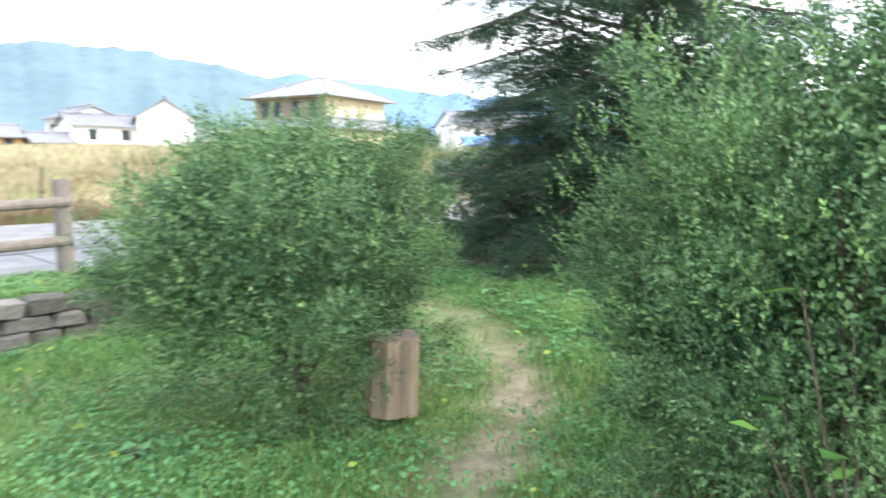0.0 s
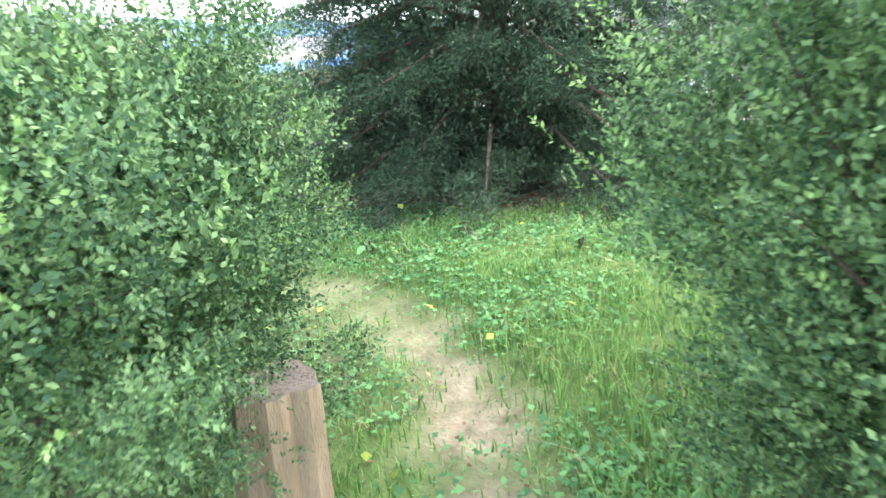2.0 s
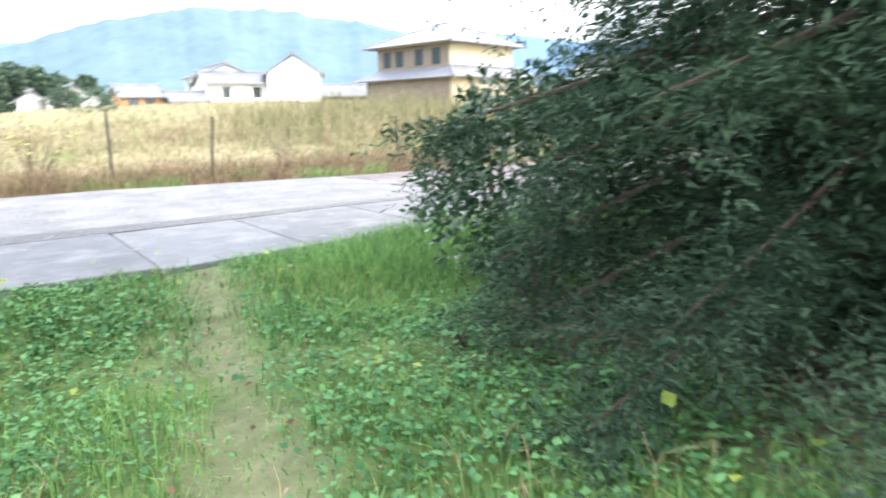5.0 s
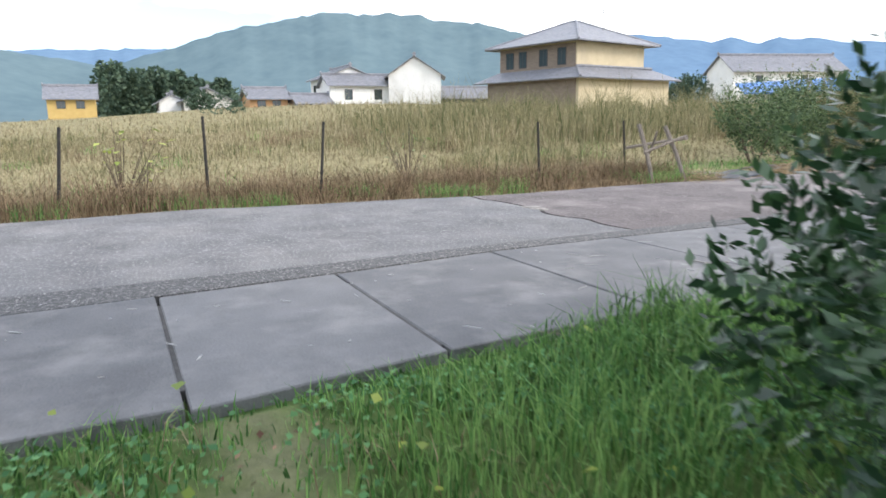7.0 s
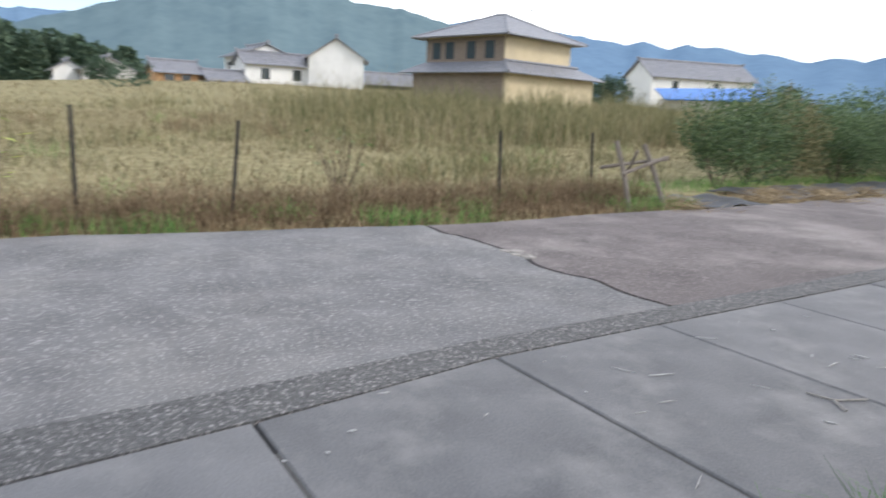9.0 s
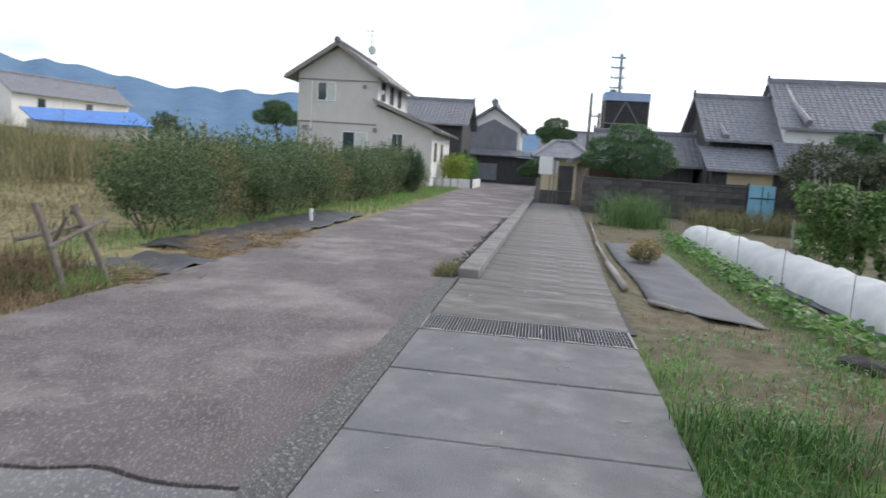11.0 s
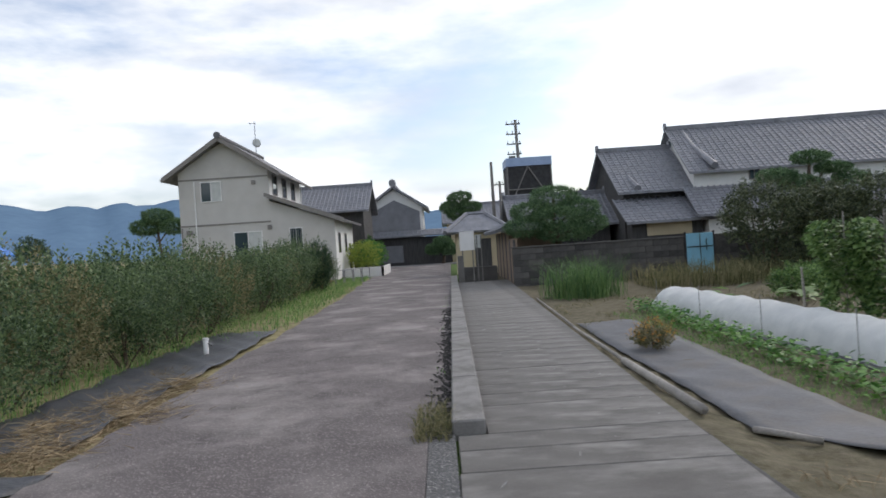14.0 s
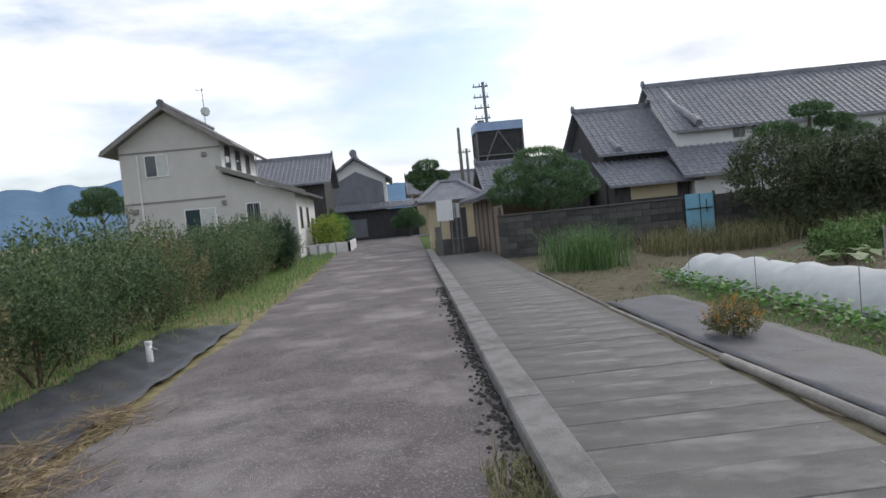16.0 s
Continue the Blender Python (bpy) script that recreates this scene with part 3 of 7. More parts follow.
# ==== ground, road, pavement ====
def ground_sheet():
    def axis(lo, hi, fine, step, far):
        a = list(np.arange(lo, hi + 1e-6, step))
        s, v = step, hi
        while v < far:
            s *= 1.35
            v += s
            a.append(v)
        s, v = step, lo
        while v > -far:
            s *= 1.35
            v -= s
            a.insert(0, v)
        return np.array(a)
    xs, ys = axis(-7, 10.5, 0, 0.125, 1500), axis(-13.5, 9, 0, 0.125, 1500)
    xx, yy = np.meshgrid(xs, ys)
    z = ground_z(xx, yy)
    near = ((xx > 2.05) | (xx < -3.6)) & (np.abs(xx) < 30) & (np.abs(yy) < 40)
    z = z + np.where(near, 0.022 * clump_noise(xx, yy, 3.1) + 0.012 * clump_noise(xx, yy, 9.0, 2.0), 0)
    z = np.where((xx > 3.0) & (xx < 3.3) & (yy < -9.2), -0.2, z)
    d = path_dist(xx, yy)
    z = z - 0.03 * sstep(0.45, 0.1, d) * (xx > 2.2)
    nx, ny = len(xs), len(ys)
    v = np.stack([xx, yy, z], -1).reshape(-1, 3)
    f = [(j * nx + i, j * nx + i + 1, (j + 1) * nx + i + 1, (j + 1) * nx + i) for j in range(ny - 1) for i in range(nx - 1)]
    me = bpy.data.meshes.new("ground")
    me.from_pydata(v.tolist(), [], f)
    me.polygons.foreach_set("use_smooth", [True] * len(me.polygons))
    fx, fy = xx.ravel(), yy.ravel()
    bare = sstep(0.34, 0.02, path_dist(fx, fy) + 0.18 * clump_noise(fx, fy, 5.0)) * (fx > 2.05) * (0.45 + 0.55 * sstep(5.9, 6.9, fx))
    soil = ((fx > 2.1) & (fy > -2.2)).astype(float) * 0.85
    under = sstep(1.9, 1.2, np.hypot(fx - 5.6, fy + 4.9)) + sstep(0.95, 0.5, np.hypot(fx - 4.3, fy + 5.8)) + sstep(1.2, 0.7, np.hypot(fx - 8.9, fy + 9.3)) + sstep(1.2, 0.6, np.hypot(fx - 5.4, fy + 9.1))
    dry = ((fx < -3.4) & (fx > -200)).astype(float)
    for nm, val in (("bare", bare), ("soil", np.clip(soil + under * 0.9, 0, 1)), ("dry", dry)):
        at = me.attributes.new(nm, "FLOAT", "POINT")
        at.data.foreach_set("value", val.astype(np.float32))
    m = bpy.data.materials.new("ground_earth")
    m.use_nodes = True
    t = m.node_tree
    bs = t.nodes["Principled BSDF"]
    tc = t.nodes.new("ShaderNodeTexCoord")

    def two(lo, hi, sc):
        n = t.nodes.new("ShaderNodeTexNoise")
        n.inputs["Scale"].default_value, n.inputs["Detail"].default_value, n.inputs["Roughness"].default_value = sc, 9, 0.7
        t.links.new(tc.outputs["Object"], n.inputs["Vector"])
        r = t.nodes.new("ShaderNodeValToRGB")
        r.color_ramp.elements[0].position, r.color_ramp.elements[0].color = 0.34, (*lo, 1)
        r.color_ramp.elements[1].position, r.color_ramp.elements[1].color = 0.66, (*hi, 1)
        t.links.new(n.outputs["Fac"], r.inputs[0])
        return r.outputs[0], n.outputs["Fac"]
    col, h = two((0.055, 0.10, 0.03), (0.16, 0.22, 0.075), 6.0)
    for nm, lo, hi, sc in (("dry", (0.15, 0.135, 0.07), (0.34, 0.30, 0.17), 3.0), ("soil", (0.085, 0.066, 0.05), (0.20, 0.165, 0.13), 5.0),
                           ("bare", (0.16, 0.135, 0.09), (0.37, 0.315, 0.225), 7.0)):
        at = t.nodes.new("ShaderNodeAttribute")
        at.attribute_name = nm
        mx = t.nodes.new("ShaderNodeMixRGB")
        c2, _ = two(lo, hi, sc)
        t.links.new(at.outputs["Fac"], mx.inputs[0])
        t.links.new(col, mx.inputs[1])
        t.links.new(c2, mx.inputs[2])
        col = mx.outputs[0]
    t.links.new(col, bs.inputs["Base Color"])
    bs.inputs["Roughness"].default_value = 0.95
    bs.inputs["Specular IOR Level"].default_value = 0.1
    n = t.nodes.new("ShaderNodeTexNoise")
    n.inputs["Scale"].default_value, n.inputs["Detail"].default_value = 45, 6
    t.links.new(tc.outputs["Object"], n.inputs["Vector"])
    bp = t.nodes.new("ShaderNodeBump")
    bp.inputs["Strength"].default_value, bp.inputs["Distance"].default_value = 0.8, 0.02
    t.links.new(n.outputs["Fac"], bp.inputs["Height"])
    t.links.new(bp.outputs[0], bs.inputs["Normal"])
    me.materials.append(m)
    tagged(new("ground", me), "uneven earth with grass, bare path and fields", "ground", "", "structure")


ground_sheet()


def ragged(n, seed, amount):
    r = np.random.default_rng(seed).normal(size=n)
    return np.convolve(r, np.ones(4) / 4, "same") * amount


def road_piece(name, mat, y0, y1, left, seed, label, gap0=0.0, gap1=0.0, right=-0.24):
    """Asphalt with a ragged left edge; its ends follow the crack at y = -3.3."""
    cols = 30
    crack = -3.32 + ragged(cols + 1, 7, 0.10)
    rows = max(2, int((y1 - y0) / 0.4))
    edge = ragged(rows + 1, seed, 0.10)
    v, f = [], []
    for j in range(rows + 1):
        k = j / rows
        for i in range(cols + 1):
            u = i / cols
            a = crack[i] + gap0 if gap0 else y0
            b = crack[i] - gap1 if gap1 else y1
            y = a + (b - a) * k
            e = right + STRIP(y) - 0.18 * min(1, max(0, -5 - y) / 3) if y < 3.1 else -0.045 + 0.018 * (y - 3)
            x = left(y) + edge[j] * (1 - u) + (e - left(y)) * u
            v.append((x, y, 0.012 * math.sin(u * math.pi)))
    for j in range(rows):
        for i in range(cols):
            q = j * (cols + 1) + i
            f.append((q, q + 1, q + cols + 2, q + cols + 1))
    me = bpy.data.meshes.new(name)
    me.from_pydata(v, [], f)
    me.materials.append(mat)
    ob = new(name, me)
    sol = ob.modifiers.new("thickness", "SOLIDIFY")
    sol.thickness, sol.offset = 0.055, -1
    return tagged(ob, label, "road", "", "structure")


LEFT = lambda y: -3.42 - 0.012 * max(0, y - 4) - 0.0006 * max(0, y - 12) ** 2 if y > 0 else -3.42 + 0.17 * max(-3.4, min(0, y + 3.2))


def VERGE(y):
    """The edge between the concrete and the garden's grass."""
    return 2.0 - 0.21 * float(sstep(-2.0, -5.0, y)) * (1 - float(sstep(-5.5, -7.4, y)))


def STRIP(y):
    """The edge between asphalt and concrete, which bends away from the lane behind the crack."""
    return 0.0 if y > -5 else 0.36 * (1 - math.exp((y + 5) * 0.42))



road_piece("road_near", M_ASPHALT_OLD, -60, -3.3, LEFT, 3, "worn grey asphalt lane with fine gravel", gap1=0.022)
road_piece("road_far", M_ASPHALT, -3.3, 58, LEFT, 4, "worn brownish asphalt lane beside the concrete kerb", gap0=0.022)
s = Shape()
cut = [-60.0] + [-12.0 + 0.5 * k for k in range(14)] + [-5.0, 3.1]
for k, q in enumerate(cut):
    w = 0.235 + 0.22 * min(1, max(0, -5 - q) / 3)
    s.v += [(STRIP(q) - w, q, -0.055), (STRIP(q) - 0.004, q, -0.055), (STRIP(q) - 0.004, q, 0.006), (STRIP(q) - w, q, 0.006)]
    if k:
        o = 4 * k
        s.f += [(o - 4 + m, o - 4 + (m + 1) % 4, o + (m + 1) % 4, o + m) for m in range(4)]
s.f += [(3, 2, 1, 0), tuple(4 * len(cut) - 4 + m for m in range(4))]
solo("gravel_strip", s, M_GRAVEL, "loose dark gravel strip along the concrete slabs", "gravel", "structure")
solo("road_bed", Shape().box(-3.3, -0.1, -3.7, -2.9, -0.06, -0.03), M_JOINT, "dark dirt inside the crack across the asphalt", "road crack", "structure")
solo("cross_road", Shape().slab([(-60, 56.5, 0.02), (40, 56.5, 0.02), (40, 61.2, 0.02), (-60, 61.2, 0.02)], 0.05), M_ASPHALT_OLD, "grey asphalt road crossing at the end of the lane", "road", "structure")

# pale broken patch in the crack
rng0 = np.random.default_rng(5)
s = Shape()
for k in range(7):
    cx, cy = -1.95 + rng0.uniform(-0.22, 0.22), -3.32 + rng0.uniform(-0.05, 0.05)
    r = rng0.uniform(0.03, 0.08)
    s.tube([(cx, cy, 0.0), (cx, cy, 0.02)], [r, r * 0.8], 7)
solo("mortar_patch", s, M_PIPE, "pale broken mortar patch lying in the asphalt crack", "patch")

# concrete strip: slabs before the grating, cast strips after it
pave = thing("pavement", (0, 0, 0), 0, "grey concrete slabs forming a strip beside the asphalt", "pavement", "", "structure")
part("bedding", Shape().box(0.4, 1.78, -39, -0.02, -0.12, -0.010).box(0.01, 0.4, -5.3, -0.02, -0.12, -0.010).box(0.3, 2.1, 0.72, 27, -0.12, -0.035), M_BEDDING, pave)


def slab_mesh(name, w0, w1, d, h, mat, x0=0.0, bev=0.012):
    s = Shape()
    s.v = [(x0, 0, -h), (w0, 0, -h), (w1, d, -h), (x0, d, -h), (x0, 0, 0), (w0, 0, 0), (w1, d, 0), (x0, d, 0)]
    s.f = [(0, 3, 2, 1), (4, 5, 6, 7), (0, 1, 5, 4), (1, 2, 6, 5), (2, 3, 7, 6), (3, 0, 4, 7)]
    return bevelled(s.mesh(name, mat), bev)


joints = [-0.025, -1.27, -2.515, -3.757, -4.98, -6.25, -7.36] + [-8.56 - 1.22 * k for k in range(26)]
for b, a in zip(joints, joints[1:]):
    s = Shape()
    d = b - a - 0.02
    xa, xb = STRIP(a), STRIP(b)
    ra, rb = VERGE(a), VERGE(b)
    s.v = [(xa, 0, -0.1), (ra, 0, -0.1), (rb, d, -0.1), (xb, d, -0.1), (xa, 0, 0), (ra, 0, 0), (rb, d, 0), (xb, d, 0)]
    s.f = [(0, 3, 2, 1), (4, 5, 6, 7), (0, 1, 5, 4), (1, 2, 6, 5), (2, 3, 7, 6), (3, 0, 4, 7)]
    ob = new("concrete_slab", bevelled(s.mesh("concrete_slab", M_CONC), 0.007))
    ob.parent = pave
    ob.matrix_basis = pose(0, a, random.uniform(-0.004, 0.004), random.uniform(-0.2, 0.2), random.uniform(-0.15, 0.15), 0)
# apron between the grating and the kerb
a = slab_mesh("concrete_slab", 2.02, 2.04, 1.42, 0.10, M_CONC_OLD)
ob = new("concrete_slab", a)
ob.parent = pave
ob.matrix_basis = pose(0, 0.68, 0)
y = 2.12
while y < 26.5:
    d = random.choice((0.44, 0.5, 0.52, 0.56))
    wid = 2.05 + 0.035 * max(0, y - 3)
    me = slab_mesh("concrete_strip", wid, wid + 0.035 * d, d - 0.007, 0.10, M_CONC_OLD, 0.02 if y < 3 else 0.285, 0.006)
    ob = new("concrete_strip", me)
    ob.parent = pave
    ob.matrix_basis = pose(0, y, random.uniform(-0.004, 0.004))
    y += d

# kerb in lengths
kerb = thing("kerb", (0, 0, 0), 0, "raised weathered concrete kerb beside the asphalt", "kerb", "", "structure")
y = 3.12
while y < 30:
    d = 1.99
    me = bevelled(Shape().box(-0.03, 0.27, 0, d - 0.008, -0.1, 0.125).mesh("kerb_stone", M_KERB), 0.015)
    ob = new("kerb_stone", me)
    ob.parent = kerb
    ob.matrix_basis = pose(0.018 * (y - 3), y, random.uniform(-0.004, 0.004), 0, 0, -1.03)
    y += d

# steel grating over the drain
gr = thing("drain_grating", (0, 0, 0), 0, "galvanised steel bar grating over a drain across the concrete", "grating")
part("drain_pit", Shape().box(0.0, 2.0, 0.0, 0.66, -0.14, -0.13), M_JOINT, gr)
bar = Shape().box(0, 0.006, 0.02, 0.64, -0.05, -0.004).mesh("bearing_bar", M_STEEL)
for k in range(63):
    ob = new("bearing_bar", bar)
    ob.parent = gr
    ob.location.x = 0.03 + k * 0.031
bar = Shape().box(0.02, 1.98, 0, 0.006, -0.03, -0.002).mesh("cross_bar", M_STEEL)
for k in range(6):
    ob = new("cross_bar", bar)
    ob.parent = gr
    ob.location.y = 0.03 + k * 0.12
s = Shape().box(-0.012, 2.0, 0.0, 0.018, -0.12, 0.0).box(-0.012, 2.0, 0.642, 0.66, -0.12, 0.0).box(-0.012, 0.012, 0.0, 0.66, -0.12, 0.0).box(1.988, 2.012, 0.0, 0.66, -0.12, 0.0)
part("frame", s, M_STEEL, gr)
for x in (0.16, 0.5, 0.83, 1.08, 1.42, 1.85):
    part("clip", Shape().box(x - 0.06, x + 0.06, -0.035, 0.01, -0.005, 0.012), M_PIPE, gr, bevel=0.004)
for x in (0.32, 1.14, 1.5):
    part("lug", Shape().box(x - 0.005, x + 0.005, 0.2, 0.42, -0.004, 0.006), M_PIPE, gr)

# whitish scuffs on the slabs
rng0 = np.random.default_rng(17)
s = Shape()
for k in range(150):
    cx, cy = rng0.uniform(0.1, 1.9), rng0.uniform(-11, -0.1) if k < 95 else rng0.uniform(0.75, 16)
    if cy > 3 and cx < 0.4:
        continue
    a, ln, wd = rng0.normal(0.6, 0.7), 0.010 + 0.06 * rng0.uniform() ** 2.5, rng0.uniform(0.002, 0.006)
    ux, uy = math.cos(a), math.sin(a)
    ring = [(ln, 0), (ln * 0.3, wd), (-ln, -wd * 0.3), (-ln * 0.2, -wd)]
    s.slab([(cx + ux * p - uy * q, cy + uy * p + ux * q, 0.0105) for p, q in ring], 0.004)
solo("lime_scuff", s, M_SCUFF, "thin whitish scuff marks on the concrete slabs", "scuff mark", "stuff")

# fallen twig on the slab
s = Shape()
for a, b in (((1.02, -3.98), (1.13, -3.95)), ((1.13, -3.95), (1.22, -4.02)), ((1.13, -3.95), (1.2, -3.80))):
    s.tube([(*a, 0.012), (*b, 0.014)], 0.005, 5)
solo("fallen_twig", s, M_PIPE, "pale dry forked twig lying on the concrete slab", "twig")


# ==== garden ====
def stone_wall():
    w = thing("stone_wall", (3.3, 0, 0), 0, "low dry wall of rough grey stones holding a grass terrace", "stone wall", "", "structure")
    rng = np.random.default_rng(11)
    part("core", Shape().box(-0.2, 0.0, -14, -9.3, -0.42, -0.05), M_JOINT, w)
    zs = [-0.42, -0.27, -0.14, 0.0]
    meshes = []
    for k in range(8):
        bm = bmesh.new()
        bmesh.ops.create_cube(bm, size=1)
        bmesh.ops.bevel(bm, geom=list(bm.edges), offset=0.13, segments=1, affect="EDGES")
        for vv in bm.verts:
            vv.co += Vector(rng.normal(size=3) * 0.045)
        me = bpy.data.meshes.new("stone")
        bm.to_mesh(me)
        bm.free()
        me.materials.append(M_STONE)
        meshes.append(me)
    for c in range(3):
        y = -14.0 + rng.uniform(0, 0.2)
        while y < -9.3:
            ln = rng.uniform(0.18, 0.42)
            ob = new("stone", meshes[rng.integers(8)])
            ob.parent = w
            h = zs[c + 1] - zs[c]
            ob.matrix_basis = Matrix.LocRotScale((-0.02 + rng.uniform(-0.015, 0.03), y + ln / 2, zs[c] + h / 2), Euler((0, rng.uniform(-0.06, 0.06), rng.uniform(-0.05, 0.05))), (0.24, ln * 1.0, h * 1.02))
            y += ln + 0.012


stone_wall()


def rail_fence():
    f = thing("rail_fence", (2.3, 0, 0), 0, "weathered round-rail timber fence beside the lane", "fence")
    for y in (-8.42, -9.95, -11.5, -13.05, -14.6):
        s = Shape().tube([(0, y, -0.1), (0.004, y, 0.45), (0, y, 0.9), (0, y, 0.93)], [0.082, 0.08, 0.078, 0.068], 12)
        part("post", s, M_WOOD_GREY, f, smooth=False)
    for z in (0.70, 0.33):
        for a, b in ((-9.9, -11.55), (-11.45, -13.1), (-13.0, -14.6)):
            s = Shape().tube([(0.06, a, z + 0.01), (0.06, (a + b) / 2, z - 0.015), (0.06, b, z)], [0.05, 0.052, 0.05], 10)
            part("rail", s, M_WOOD_GREY, f)


rail_fence()


def stump():
    st = thing("tree_stump", (6.58, -9.62, -0.345), 12, "upright split log with cracked tan sides and grey top", "stump")
    rng = np.random.default_rng(3)
    s = Shape()
    n = 22
    jag = [rng.uniform(-0.03, 0.03) for _ in range(n)]
    rr = [0.165 * (1 + 0.10 * math.cos(4 * 2 * math.pi * k / n) + 0.03 * rng.normal()) for k in range(n)]
    for z, sc, j in ((0.0, 1.0, 0), (0.04, 0.98, 1), (0.2, 0.97, 0), (0.38, 0.985, 0), (0.455, 0.96, 0)):
        for k in range(n):
            a = 2 * math.pi * k / n
            r = rr[k] * sc * (0.86 if k in (1, 4, 8, 12, 15, 17, 20) else 1)
            s.v.append((math.cos(a) * r + z * 0.05, math.sin(a) * r - z * 0.04, z + (jag[k] if j else 0)))
    for i in range(4):
        for k in range(n):
            q = (k + 1) % n
            s.f.append((i * n + k, i * n + q, (i + 1) * n + q, (i + 1) * n + k))
    part("log_side", s, M_STUMP, st)
    t = Shape()
    base = 4 * n
    t.v = [s.v[base + k] for k in range(n)] + [(0.022, -0.018, 0.445)]
    t.f = [(k, (k + 1) % n, n) for k in range(n)]
    part("log_top", t, M_STUMP_TOP, st, "grey weathered end grain")


stump()

shrub("boxwood_shrub", (5.90, -9.88, gz(5.6, -9.7)), (1.08, 0.92, 0.88), 0.98, L_BUSH, 21, "dense dark green shrub with upright leafy shoots beside a log", count=8200, per=15, shell=(0.62, 1.02), boughs=130,
      leaf=0.022, wide=0.52, twig=(0.09, 0.22), lump=0.24, tips=130, tip_mat=L_TIP, stems=10, stem_r=0.022, skirt=0.36)
shrub("boxwood_shrub", (8.80, -9.12, gz(9.2, -9.6)), (1.14, 1.15, 1.1), 1.04, L_BUSH, 22, "large dense green shrub with pale new shoots and a bare hollow", count=9400, per=15, shell=(0.66, 1.02), boughs=150,
      leaf=0.022, wide=0.52, twig=(0.09, 0.22), lump=0.24, tips=300, tip_mat=L_TIP, stems=12, stem_r=0.025, skirt=0.34)
shrub("tall_shrub", (9.9, -7.6, gz(9.7, -8.0)), (1.3, 1.0, 1.25), 1.5, L_BUSH, 23, "taller light green shrub rising behind the path shrub", count=3000, per=13,
      leaf=0.04, wide=0.4, twig=(0.2, 0.45), lump=0.3, tips=700, tip_mat=L_TIP, stems=8)
shrub("camellia_shrub", (3.80, -5.74, gz(3.75, -5.72)), (0.82, 0.62, 0.60), 0.74, L_GLOSSY, 24, "glossy broad-leaved shrub with a bare lower stem", count=620, per=9,
      leaf=0.075, wide=0.42, twig=(0.1, 0.22), lump=0.35, stems=7, stem_r=0.022)
shrub("camellia_shrub", (7.75, -4.75, gz(7.75, -4.75)), (1.05, 0.72, 0.62), 0.56, L_GLOSSY, 25, "low wide dark glossy shrub in the shade of the conifer", count=1100, per=9,
      leaf=0.065, wide=0.45, twig=(0.1, 0.24), lump=0.35, stems=7)
shrub("camellia_shrub", (6.35, -4.0, gz(6.35, -4.0)), (0.8, 0.6, 0.5), 0.5, L_GLOSSY, 26, "small dark shrub behind the conifer", count=500, per=9,
      leaf=0.065, wide=0.45, twig=(0.1, 0.24), lump=0.35, stems=5)


